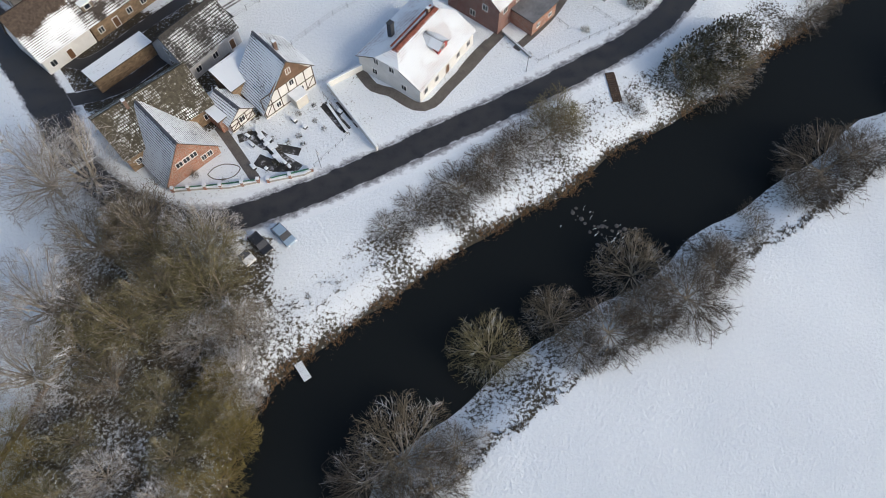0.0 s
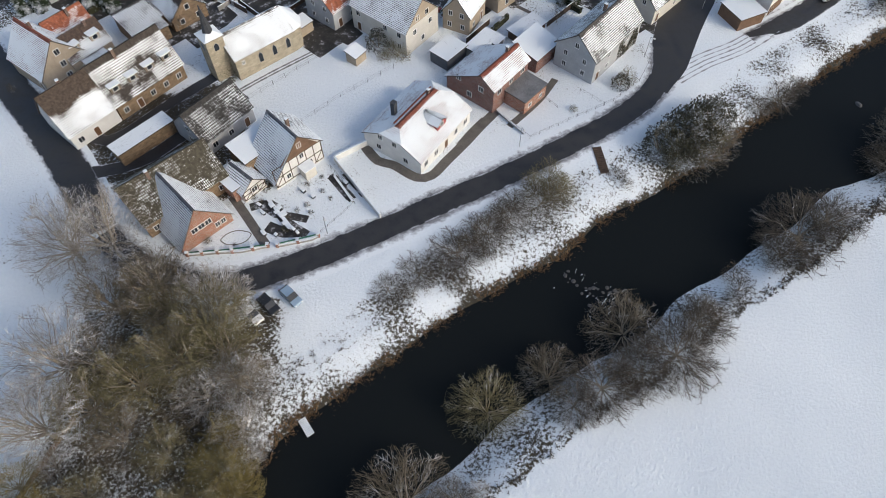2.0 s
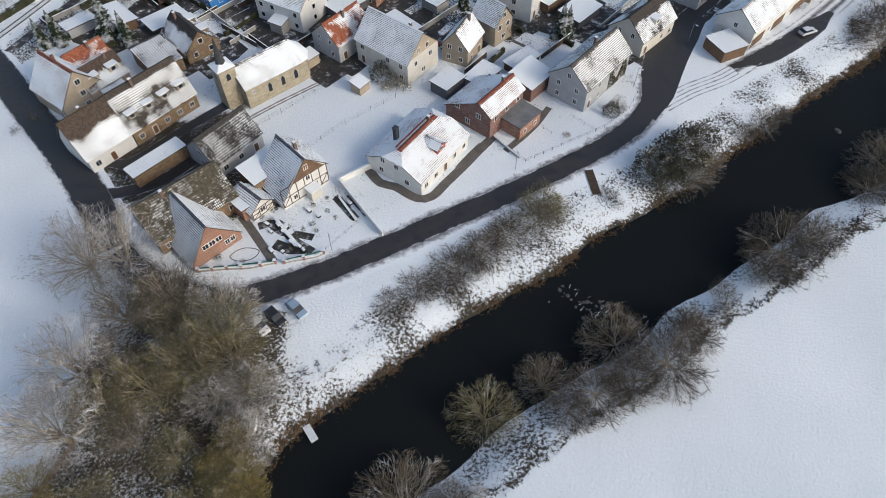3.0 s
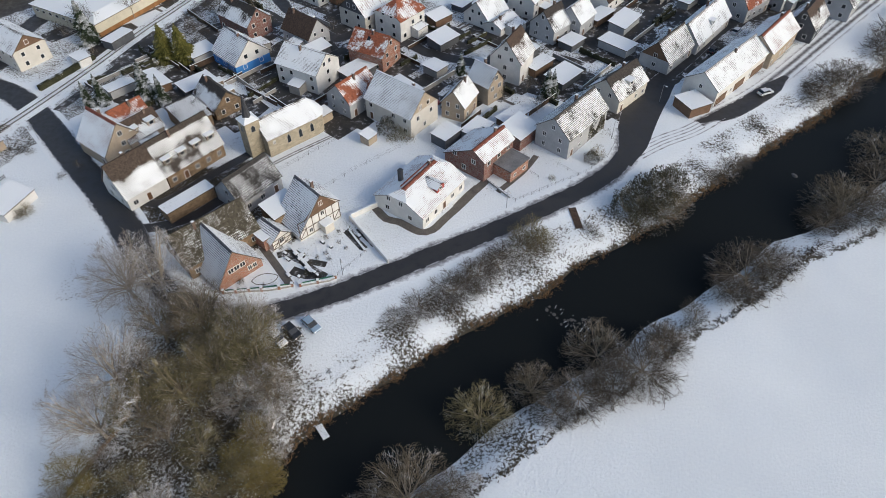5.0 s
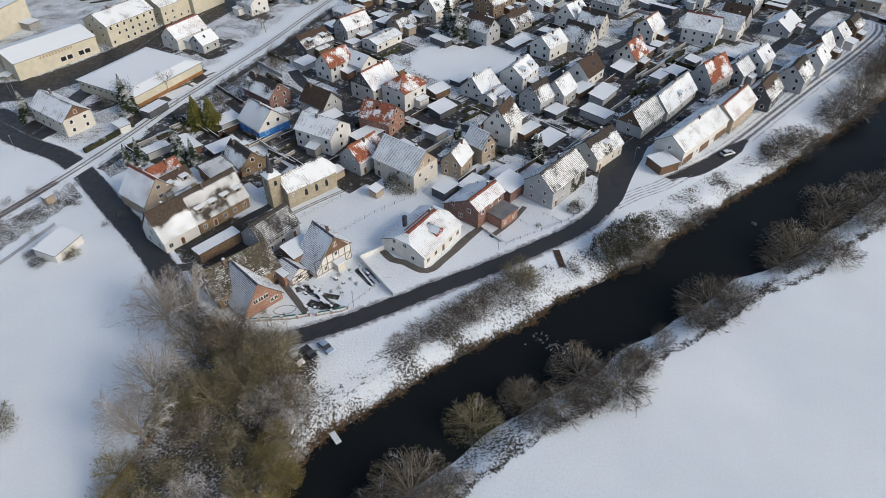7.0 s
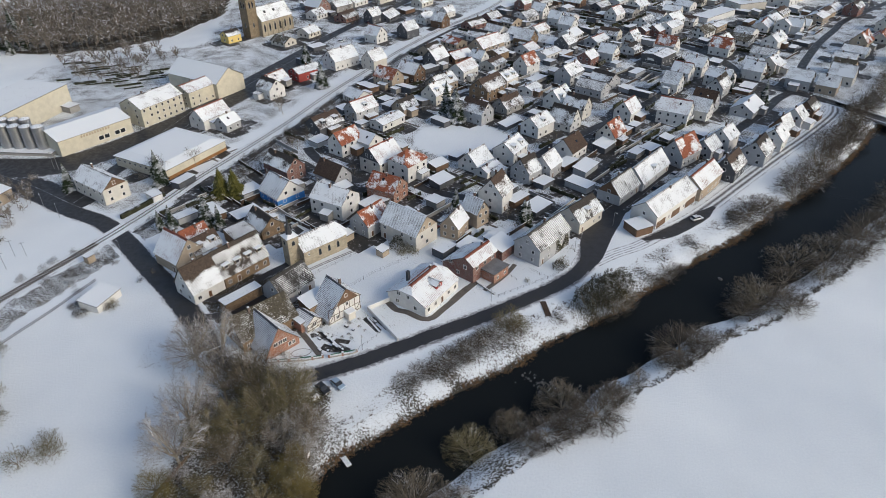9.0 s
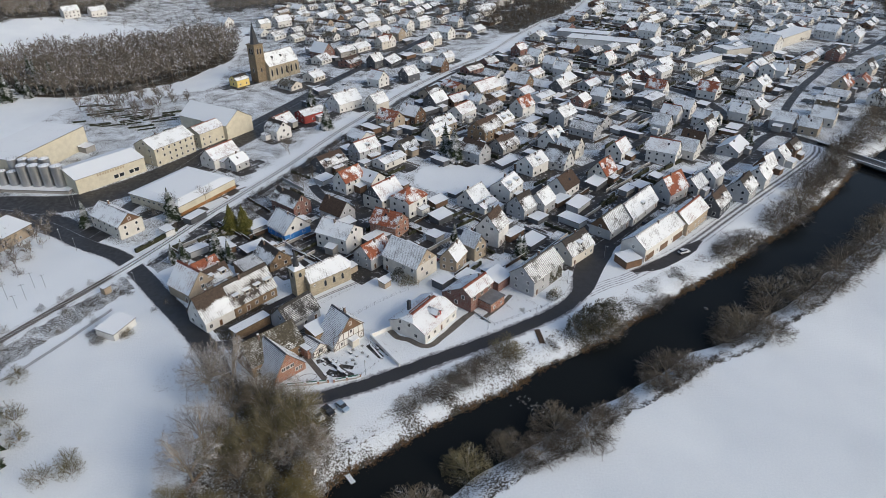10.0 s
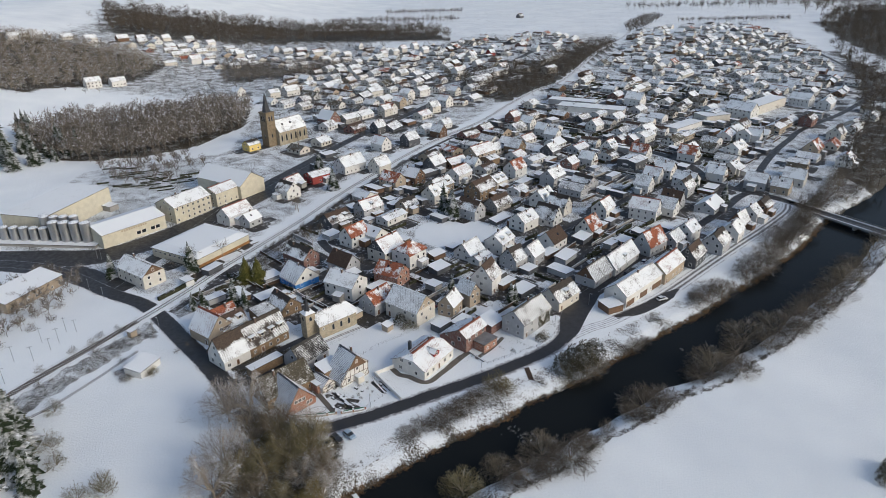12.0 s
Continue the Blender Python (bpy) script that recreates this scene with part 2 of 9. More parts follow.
M_WALL = {
    "white": plain("white_render", (0.66, 0.655, 0.63), 0.85, 0.10, 0.5),
    "cream": plain("cream_render", (0.58, 0.555, 0.50), 0.85, 0.10, 0.5),
    "yellow": plain("yellow_render", (0.72, 0.55, 0.20), 0.85, 0.10, 0.5),
    "grey": plain("grey_render", (0.40, 0.41, 0.42), 0.85, 0.12, 0.5),
    "slate": plain("slate_hung_wall", (0.10, 0.105, 0.115), 0.7, 0.2, 0.8),
    "tan": plain("tan_render", (0.40, 0.33, 0.25), 0.85, 0.15, 0.5),
    "brown": plain("brown_boarding", (0.16, 0.10, 0.065), 0.8, 0.2, 0.8),
    "redpaint": plain("red_painted_wall", (0.34, 0.07, 0.06), 0.8, 0.12, 0.6),
    "blue": plain("blue_painted_wall", (0.05, 0.22, 0.55), 0.7, 0.1, 0.6),
}
M_WALL |= {
    "brick": masonry("red_brick", (0.33, 0.12, 0.07), (0.42, 0.38, 0.33)),
    "darkbrick": masonry("dark_red_brick", (0.22, 0.085, 0.065), (0.3, 0.27, 0.25)),
    "sandstone": masonry("yellow_sandstone", (0.41, 0.36, 0.27), (0.34, 0.30, 0.24), 0.7, 0.32, 0.14),
    "darkstone": masonry("weathered_stone", (0.24, 0.19, 0.13), (0.2, 0.17, 0.12), 0.6, 0.3, 0.25),
    "rubble": masonry("brown_rubble_stone", (0.27, 0.19, 0.12), (0.2, 0.16, 0.12), 0.5, 0.25, 0.3),
    "stonecream": plain("weathered_cream_render", (0.57, 0.535, 0.43), 0.85, 0.12, 0.4),
    "conc": plain("grey_concrete", (0.33, 0.32, 0.30), 0.85, 0.15, 0.6),
}
M_FASCIA = plain("dark_eaves_board", (0.075, 0.062, 0.053), 0.7, 0.2, 1.5)
M_TIMBER = plain("dark_timber", (0.075, 0.05, 0.035), 0.7, 0.25, 2.0)
M_FRAME = plain("white_window_paint", (0.78, 0.78, 0.76), 0.5, 0.05, 3.0)
M_DOOR = plain("brown_door_wood", (0.14, 0.075, 0.04), 0.5, 0.2, 2.0)
M_METAL = plain("galvanised_metal", (0.42, 0.43, 0.44), 0.4, 0.12, 2.0, 0.8)
M_DARKMETAL = plain("dark_weathered_metal", (0.09, 0.09, 0.095), 0.5, 0.2, 2.0, 0.5)
M_CHIM = masonry("chimney_brick", (0.16, 0.085, 0.065), (0.25, 0.23, 0.2))


def pane_glass(nt, b):
    b.inputs["Base Color"].default_value = (0.02, 0.024, 0.03, 1)
    n = noise_tex(nt, coords(nt), 2.0, 2.0)
    bump(nt, b, n, 0.04, 0.02)


M_GLASS = mat("dark_window_glass", pane_glass, 0.06, 0.6)


def bark(name, lo, hi, frost):
    """Twigs and bark with frost and snow lying on their upper sides."""
    def build(nt, b):
        n = noise_tex(nt, coords(nt), 0.45, 4.0)
        n2 = noise_tex(nt, coords(nt), 3.0, 2.0)
        c = ramp(nt, mth(nt, 'ADD', mth(nt, 'MULTIPLY', n, 0.6), mth(nt, 'MULTIPLY', n2, 0.4)), [(0.35, lo), (0.65, hi)])
        up = mth(nt, 'MULTIPLY', mth(nt, 'SUBTRACT', normal_z(nt), 0.25), 2.2, True)
        k = mth(nt, 'MULTIPLY', up, mth(nt, 'MULTIPLY', mth(nt, 'SUBTRACT', n, 0.62 - frost), 4.0, True))
        nt.links.new(mix(nt, k, c, (0.72, 0.75, 0.80)), b.inputs["Base Color"])
    return mat(name, build, 0.9, 0.15)


M_BARK = bark("grey_bark", (0.20, 0.17, 0.13), (0.40, 0.35, 0.28), 0.06)
M_TWIG = bark("brown_twigs", (0.085, 0.071, 0.05), (0.215, 0.18, 0.128), 0.10)
M_TWIGW = bark("woodland_twigs", (0.10, 0.086, 0.07), (0.21, 0.182, 0.15), 0.18)
M_TWIGH = bark("hillside_twigs", (0.15, 0.128, 0.098), (0.285, 0.246, 0.192), 0.22)
M_TWIGO = bark("olive_twigs", (0.105, 0.092, 0.05), (0.24, 0.21, 0.115), 0.07)
M_TWIGF = bark("frosted_twigs", (0.20, 0.175, 0.145), (0.38, 0.345, 0.30), 0.22)
M_TWIGY = bark("yellow_willow_twigs", (0.13, 0.105, 0.04), (0.27, 0.22, 0.085), 0.03)
M_TWIGD = bark("dark_bush_twigs", (0.058, 0.048, 0.037), (0.135, 0.115, 0.09), 0.07)
M_NEEDLE = bark("snowy_needles", (0.013, 0.022, 0.013), (0.04, 0.054, 0.027), 0.17)
M_NEEDLEY = bark("yellow_green_needles", (0.03, 0.036, 0.01), (0.14, 0.13, 0.035), 0.04)
M_OLIVE = bark("olive_leaves_with_frost", (0.04, 0.04, 0.027), (0.11, 0.102, 0.068), 0.15)
M_HEDGE = bark("dark_hedge_leaves", (0.02, 0.024, 0.014), (0.06, 0.06, 0.035), 0.10)
M_RUST = plain("rusty_boards", (0.30, 0.15, 0.06), 0.8, 0.3, 0.5)
M_REED = plain("dry_reed", (0.215, 0.135, 0.07), 0.9, 0.3, 0.6)
M_GREEN = plain("green_fence_paint", (0.03, 0.12, 0.08), 0.5, 0.1, 2.0)
M_RAIL = plain("worn_rail_steel", (0.12, 0.10, 0.09), 0.4, 0.2, 2.0, 0.7)
M_SLATE = plain("dark_slate", (0.05, 0.053, 0.06), 0.55, 0.25, 1.5)
M_FELT = plain("wet_grey_roofing_felt", (0.20, 0.20, 0.20), 0.45, 0.3, 0.35)
M_TYRE = plain("black_rubber", (0.02, 0.02, 0.02), 0.8, 0.1, 3.0)
M_TAIL = plain("red_tail_lens", (0.3, 0.02, 0.02), 0.3, 0.05, 3.0)
M_CARBLUE = plain("pale_blue_car_paint", (0.30, 0.40, 0.50), 0.3, 0.05, 1.0, 0.2, 0.5)
M_CARDARK = plain("dark_car_paint", (0.03, 0.032, 0.036), 0.3, 0.05, 1.0, 0.2, 0.5)
M_CARWHITE = plain("white_car_paint", (0.62, 0.64, 0.66), 0.35, 0.06, 1.0, 0.0, 0.5)
M_CARRED = plain("red_car_paint", (0.32, 0.03, 0.03), 0.3, 0.05, 1.0, 0.0, 0.5)


def ballast(nt, b):
    v = coords(nt)
    n1 = noise_tex(nt, v, 1.4, 6.0, 0.7)
    n2 = noise_tex(nt, v, 0.25, 3.0)
    f = mth(nt, 'ADD', mth(nt, 'MULTIPLY', n1, 0.7), mth(nt, 'MULTIPLY', n2, 0.3))
    nt.links.new(ramp(nt, f, [(0.30, (0.10, 0.09, 0.08)), (0.38, (0.3, 0.3, 0.3)), (0.45, SNOW)]), b.inputs["Base Color"])
    bump(nt, b, n1, 0.5, 0.08)


M_BALLAST = mat("snowy_ballast", ballast, 0.85, 0.2)
M_STONE = plain("wet_grey_stone", (0.10, 0.095, 0.09), 0.4, 0.3, 2.0)


def yard(nt, b):
    v = coords(nt)
    n1 = noise_tex(nt, v, 0.55, 7.0, 0.7)
    n2 = noise_tex(nt, v, 0.11, 3.0)
    f = mth(nt, 'ADD', mth(nt, 'MULTIPLY', n1, 0.7), mth(nt, 'MULTIPLY', n2, 0.3))
    nt.links.new(ramp(nt, f, [(0.42, (0.022, 0.021, 0.020)), (0.53, (0.06, 0.056, 0.05)), (0.575, (0.3, 0.3, 0.31)), (0.62, SNOW)]), b.inputs["Base Color"])
    nt.links.new(ramp(nt, n1, [(0.4, grey(0.4)), (0.6, grey(0.8))]), b.inputs["Roughness"])
    bump(nt, b, n1, 0.4, 0.05)


M_YARD = mat("slushy_yard", yard, 0.6, 0.3)
M_PAVE = plain("wet_grey_paving", (0.14, 0.125, 0.11), 0.55, 0.3, 0.5)


def verge(nt, b):
    """Slush and gravel thrown up beside the lane."""
    v = coords(nt)
    uv = coords(nt, "UV")
    s = nt.nodes.new("ShaderNodeSeparateXYZ")
    nt.links.new(uv, s.inputs[0])
    edge = mth(nt, 'ABSOLUTE', mth(nt, 'SUBTRACT', s.outputs["Y"], 0.5))
    n1 = noise_tex(nt, v, 0.8, 7.0, 0.7)
    n2 = noise_tex(nt, v, 0.13, 3.0)
    f = mth(nt, 'ADD', mth(nt, 'MULTIPLY', edge, 1.1), mth(nt, 'ADD', mth(nt, 'MULTIPLY', n1, 0.45), mth(nt, 'MULTIPLY', n2, 0.25)))
    nt.links.new(ramp(nt, f, [(0.58, (0.10, 0.095, 0.09)), (0.68, (0.28, 0.28, 0.29)), (0.80, SNOW)]), b.inputs["Base Color"])
    bump(nt, b, n1, 0.5, 0.08)


M_VERGE = mat("slushy_verge", verge, 0.7, 0.25)


# ---- building helpers ----
def add_mesh(name, verts, faces, material, parent=None, label="", uvs=None, smooth=False):
    me = bpy.data.meshes.new(name)
    me.from_pydata(verts, [], faces)
    for m in (material if isinstance(material, (list, tuple)) else [material]):
        me.materials.append(m)
    if uvs is not None:
        lay = me.uv_layers.new(name="UVMap")
        lay.data.foreach_set("uv", np.asarray(uvs, dtype=np.float32).ravel())
    if smooth:
        me.polygons.foreach_set("use_smooth", [True] * len(me.polygons))
    me.update()
    ob = new(name, me)
    if parent:
        ob.parent = parent
    if label:
        tagged(ob, label)
    return ob


def part(name, bm, material, parent, label=""):
    me = bpy.data.meshes.new(name)
    bm.normal_update()
    bm.to_mesh(me)
    bm.free()
    for m in (material if isinstance(material, (list, tuple)) else [material]):
        me.materials.append(m)
    ob = new(name, me)
    ob.parent = parent
    if label:
        tagged(ob, label)
    return ob


def bm_box(bm, x0, y0, z0, x1, y1, z1, mi=0):
    v = [bm.verts.new((x, y, z)) for z in (z0, z1) for x, y in ((x0, y0), (x1, y0), (x1, y1), (x0, y1))]
    for f in ((3, 2, 1, 0), (4, 5, 6, 7), (0, 1, 5, 4), (1, 2, 6, 5), (2, 3, 7, 6), (3, 0, 4, 7)):
        bm.faces.new([v[i] for i in f]).material_index = mi
    return v


def bm_prism(bm, poly, d, mi=0):
    """poly: list of 3D points of one side (counterclockwise seen from outside), pushed along -d to the other side."""
    a = [bm.verts.new(p) for p in poly]
    b = [bm.verts.new(Vector(p) + Vector(d)) for p in poly]
    n = len(poly)
    bm.faces.new(a).material_index = mi
    bm.faces.new(b[::-1]).material_index = mi
    for i in range(n):
        bm.faces.new((a[(i + 1) % n], a[i], b[i], b[(i + 1) % n])).material_index = mi


def bm_cyl(bm, x, y, z0, z1, r0, r1=None, n=12, mi=0):
    r1 = r0 if r1 is None else r1
    lo = [bm.verts.new((x + r0 * math.cos(2 * math.pi * i / n), y + r0 * math.sin(2 * math.pi * i / n), z0)) for i in range(n)]
    hi = [bm.verts.new((x + r1 * math.cos(2 * math.pi * i / n), y + r1 * math.sin(2 * math.pi * i / n), z1)) for i in range(n)]
    bm.faces.new(lo[::-1]).material_index = mi
    bm.faces.new(hi).material_index = mi
    for i in range(n):
        bm.faces.new((lo[i], lo[(i + 1) % n], hi[(i + 1) % n], hi[i])).material_index = mi


def box_uv(me):
    """UVs in metres from each face's own plane."""
    lay = me.uv_layers.new(name="UVMap")
    for p in me.polygons:
        n = p.normal
        if abs(n.z) > 0.9:
            e1, e2 = Vector((1, 0, 0)), Vector((0, 1, 0))
        else:
            e1 = Vector((-n.y, n.x, 0)).normalized()
            e2 = Vector((0, 0, 1))
        for li in p.loop_indices:
            co = me.vertices[me.loops[li].vertex_index].co
            lay.data[li].uv = (co.dot(e1), co.dot(e2))


# ---- terrain ----
NBANK = [(-70, -160), (-44, -60), (-33, -10), (-28.5, 12), (-26, 22), (-21.5, 29), (-16, 32.2), (-4.4, 41.1), (10, 51.3), (19, 55.6), (26, 62),
         (36, 68), (49.2, 76), (58.7, 84.2), (71.6, 93.8), (88.8, 106.6), (99.6, 114), (116, 128.5), (128, 137), (164, 169), (186, 193),
         (200, 205), (252, 248), (330, 330), (420, 470), (480, 640), (560, 900), (700, 1300)]
WIDE = 17.0
LOW = -2.5


def smooth_line(pts, step=3.0):
    """Catmull-Rom through the points, sampled every few metres."""
    p = [np.array(a, float) for a in pts]
    p = [2 * p[0] - p[1]] + p + [2 * p[-1] - p[-2]]
    out = []
    for i in range(1, len(p) - 2):
        n = max(2, int(np.linalg.norm(p[i + 1] - p[i]) / step))
        for k in range(n):
            t = k / n
            out.append(0.5 * (2 * p[i] + (p[i + 1] - p[i - 1]) * t + (2 * p[i - 1] - 5 * p[i] + 4 * p[i + 1] - p[i + 2]) * t * t
                              + (3 * p[i] - p[i - 1] - 3 * p[i + 1] + p[i + 2]) * t ** 3))
    out.append(p[-2])
    return np.array(out)


BANK = smooth_line(NBANK, 5.0)


def bank_dist(x, y):
    """Signed distance from the village bank's waterline, positive over the river."""
    x, y = np.atleast_1d(np.asarray(x, float)), np.atleast_1d(np.asarray(y, float))
    if x.size == 1:
        a, d = BANK[:-1], np.diff(BANK, axis=0)
        t = np.clip(((x[0] - a[:, 0]) * d[:, 0] + (y[0] - a[:, 1]) * d[:, 1]) / (d ** 2).sum(1), 0, 1)
        qx, qy = x[0] - (a[:, 0] + t * d[:, 0]), y[0] - (a[:, 1] + t * d[:, 1])
        i = int(np.argmin(qx ** 2 + qy ** 2))
        return np.array([math.hypot(qx[i], qy[i]) * (1.0 if d[i, 0] * qy[i] - d[i, 1] * qx[i] < 0 else -1.0)])
    best = np.full(x.shape, 1e9)
    sign = np.ones(x.shape)
    for a, b in zip(BANK[:-1], BANK[1:]):
        d = b - a
        L2 = d @ d
        t = np.clip(((x - a[0]) * d[0] + (y - a[1]) * d[1]) / L2, 0, 1)
        qx, qy = x - (a[0] + t * d[0]), y - (a[1] + t * d[1])
        dist = np.hypot(qx, qy)
        m = dist < best
        best = np.where(m, dist, best)
        sign = np.where(m, np.where(d[0] * qy - d[1] * qx < 0, 1.0, -1.0), sign)
    return best * sign


def wide(x):
    """Breadth of the river near plan x."""
    t = np.clip((x - 66) / 24, 0, 1)
    return WIDE + 5.0 * t * t * (3 - 2 * t)


def sstep(a, b, x):
    t = np.clip((x - a) / (b - a), 0, 1)
    return t * t * (3 - 2 * t)


def heights(x, y):
    x, y = np.atleast_1d(np.asarray(x, float)), np.atleast_1d(np.asarray(y, float))
    d = bank_dist(x, y)
    wob = 1.2 * np.sin(x * 0.31 + y * 0.17) + 0.8 * np.sin(x * 0.13 - y * 0.41)
    dn = d + wob * 0.28
    z = -0.6 * sstep(-14, -6, dn) - 2.2 * sstep(-5.5, 0.8, dn) - 1.2 * sstep(0, 3, dn)
    w = wide(x)
    z += 1.2 * sstep(w - 3, w, dn) + 2.8 * sstep(w - 0.8, w + 7.0, dn)
    z *= 1 - sstep(520, 640, y)
    # the wooded hill beyond the cemetery
    hd = -(x + 205 - (y - 330) * 0.064)
    z += np.where(y > 100, 1, 0) * 58 * sstep(0, 420, hd) * sstep(140, 330, y)
    # gentle swell of fields at the valley's end
    z += 25 * sstep(1500, 3600, y)
    return z


def H(x, y):
    return float(heights(x, y)[0])


def axis(lo, hi, fine_lo, fine_hi, step):
    a = list(np.arange(fine_lo, fine_hi + 0.1, step))
    s = step
    while a[-1] < hi:
        s *= 1.05
        a.append(a[-1] + s)
    s = step
    while a[0] > lo:
        s *= 1.05
        a.insert(0, a[0] - s)
    return np.array(a)


# ---- lines of the roads and the railway ----
RIVER_ROAD = [(-57, 61.5), (-49, 55), (-36, 51.2), (-23, 55.2), (-11, 61), (0, 66.8), (12, 73), (24, 80), (34, 86.3), (41, 92.5), (45, 99), (46.5, 107), (50, 116.2), (58.5, 126.7),
              (67.2, 135.7), (81, 151.5), (94.3, 164), (111.2, 178.3), (128, 194), (146, 212), (160, 228), (170, 236)]
UPPER_ROAD = [(64.5, 108.6), (70, 112.2), (81, 119.5), (92.5, 129.2), (108.6, 144.5), (131.5, 166), (153.8, 186.3), (174.7, 207), (181, 217)]
BIG_STREET = [(182.5, 221), (174.8, 231.6), (163.8, 242), (155, 257), (155.3, 277), (150, 300), (128, 330), (105, 352)]
FAR_STREET = [(174, 232), (187, 264), (217.8, 308.5), (245, 341), (264, 363), (331, 421), (400, 500), (440, 600), (470, 720)]
WEST_ROAD = [(-58, 62), (-64, 72), (-73.5, 84.5), (-88, 101), (-99, 113.8), (-111, 125.5), (-127, 134.5), (-150, 150), (-170, 160), (-205, 166)]
MAIN_STREET = [(-130, 140), (-122, 165), (-112, 205), (-100, 250), (-80, 300), (-60, 350), (-35, 400), (0, 470), (40, 560), (90, 680), (150, 820)]
YARD_ROAD = [(-205, 168), (-175, 168), (-150, 168), (-134, 179), (-120, 198), (-109, 216), (-97, 242), (-86, 270), (-73, 305)]
MID_LANE = [(-52.0, 182.0), (-47.0, 172.0), (-40.0, 164.0), (-29.0, 152.0), (-23.0, 156.0), (-8.0, 149.0), (-3.0, 144.0), (10.0, 138.0), (14.0, 135.0)]
MID_LANE2 = [(14.0, 135.0), (30, 158), (46, 178), (62, 192), (95, 222), (125, 255), (150, 268)]
RAIL = [(-165, -10), (-150, 25), (-130, 67.5), (-120, 88), (-106, 115), (-96, 137), (-88, 157), (-80, 174), (-66, 205), (-51, 243), (-36, 276), (-17, 316),
        (5.5, 356), (37, 403), (65, 461), (97, 520), (134, 575), (213, 767), (297, 939), (360, 1150)]
# plan of the woods: leaf litter shows through the snow under them
WOODS = {}
WOODS["cemetery"] = [(-222, 310), (-186, 322), (-163, 342), (-142, 400), (-152, 462), (-185, 470), (-225, 430), (-275, 400), (-285, 350), (-250, 318)]
WOODS["hillside"] = [(-480, 660), (-411, 668), (-340, 678), (-290, 640), (-285, 560), (-320, 505), (-345, 452), (-375, 462), (-450, 505), (-560, 610)]
WOODS["slope"] = [(-400, 770), (-480, 930), (-300, 1020), (-150, 1060), (0, 1000), (30, 900), (-45, 880), (-150, 905), (-280, 830)]
WOODS["strip"] = [(-240, 690), (-215, 590), (-131, 600), (-95, 680), (-137, 700)]
WOODS["railway"] = [(48, 480), (70, 478), (112, 535), (155, 624), (235, 790), (256, 846), (222, 840), (165, 750), (104, 665), (40, 620), (26, 552)]
WOODS["farmyard"] = [(-60, 72), (-46, 67), (-30, 71), (-35, 84), (-41, 98), (-54, 95), (-66, 83)]
WOODS["river"] = [(232, 262), (250, 290), (300, 352), (362, 455), (440, 610), (520, 785), (575, 905), (660, 1060), (840, 1290), (1020, 1290), (880, 1020), (730, 800), (610, 600), (500, 450), (400, 330), (300, 232), (262, 205), (238, 212)]
GX = axis(-4500, 4500, -150, 230, 1.9)
GY = axis(-3000, 4900, -20, 240, 1.9)
gx, gy = np.meshgrid(GX, GY)
gz = heights(gx.ravel(), gy.ravel()).reshape(gx.shape)
nx, ny = len(GX), len(GY)
idx = np.arange(nx * ny).reshape(ny, nx)
quads = np.stack([idx[:-1, :-1], idx[:-1, 1:], idx[1:, 1:], idx[1:, :-1]], -1).reshape(-1, 4)
ground = add_mesh("ground", np.stack([gx.ravel(), gy.ravel(), gz.ravel()], 1).tolist(), quads.tolist(), M_GROUND, smooth=True)
tagged(ground, "flat snow-covered valley ground with rough grassy banks", "ground", kind="structure")
VILLAGE_EDGE = ((-72, -105, -200, -190, -140, -150, -150, 100), (90, 125, 180, 300, 330, 470, 640, 1000))
gd = bank_dist(gx.ravel(), gy.ravel())
fx, fy = gx.ravel(), gy.ravel()
lump = np.sin(fx * 0.21 + 1.3 * np.sin(fy * 0.13)) * np.sin(fy * 0.27 + 1.1 * np.sin(fx * 0.17)) + 0.6 * np.sin(fx * 0.55 + fy * 0.31) * np.sin(fy * 0.47 - fx * 0.23)
gw = wide(fx)
wild = (fy < 640) * sstep(-13.5, -10, gd) * (1 - sstep(2, 3, gd)) * np.clip(0.59 + 0.13 * lump, 0.44, 0.76)
wild = np.maximum(wild, (fy < 640) * sstep(-2.6, -1.2, gd) * (1 - sstep(2, 3, gd)) * 0.95)
wild = np.maximum(wild, sstep(gw - 4, gw - 2, gd) * (1 - sstep(gw + 8.2, gw + 9.2, gd)) * np.clip(0.57 + 0.12 * lump, 0.46, 0.70))
wild = np.maximum(wild, sstep(gw + 6.6, gw + 7.4, gd) * (1 - sstep(gw + 8.2, gw + 9.0, gd)) * 0.80)
wild = np.maximum(wild, 0.74 * (1 - sstep(5, 10, np.hypot(fx + 25.5, (fy - 30) * 0.7))) * (gd < 0))
wild = np.maximum(wild, 0.6 * (np.hypot((fx + 172) * 0.7, (fy - 278)) < 30))
wild = np.maximum(wild, 0.68 * sstep(470, 520, fy) * (1 - sstep(880, 960, fy)) * sstep(-480, -420, fx) * (1 - sstep(-90, -60, fx)))
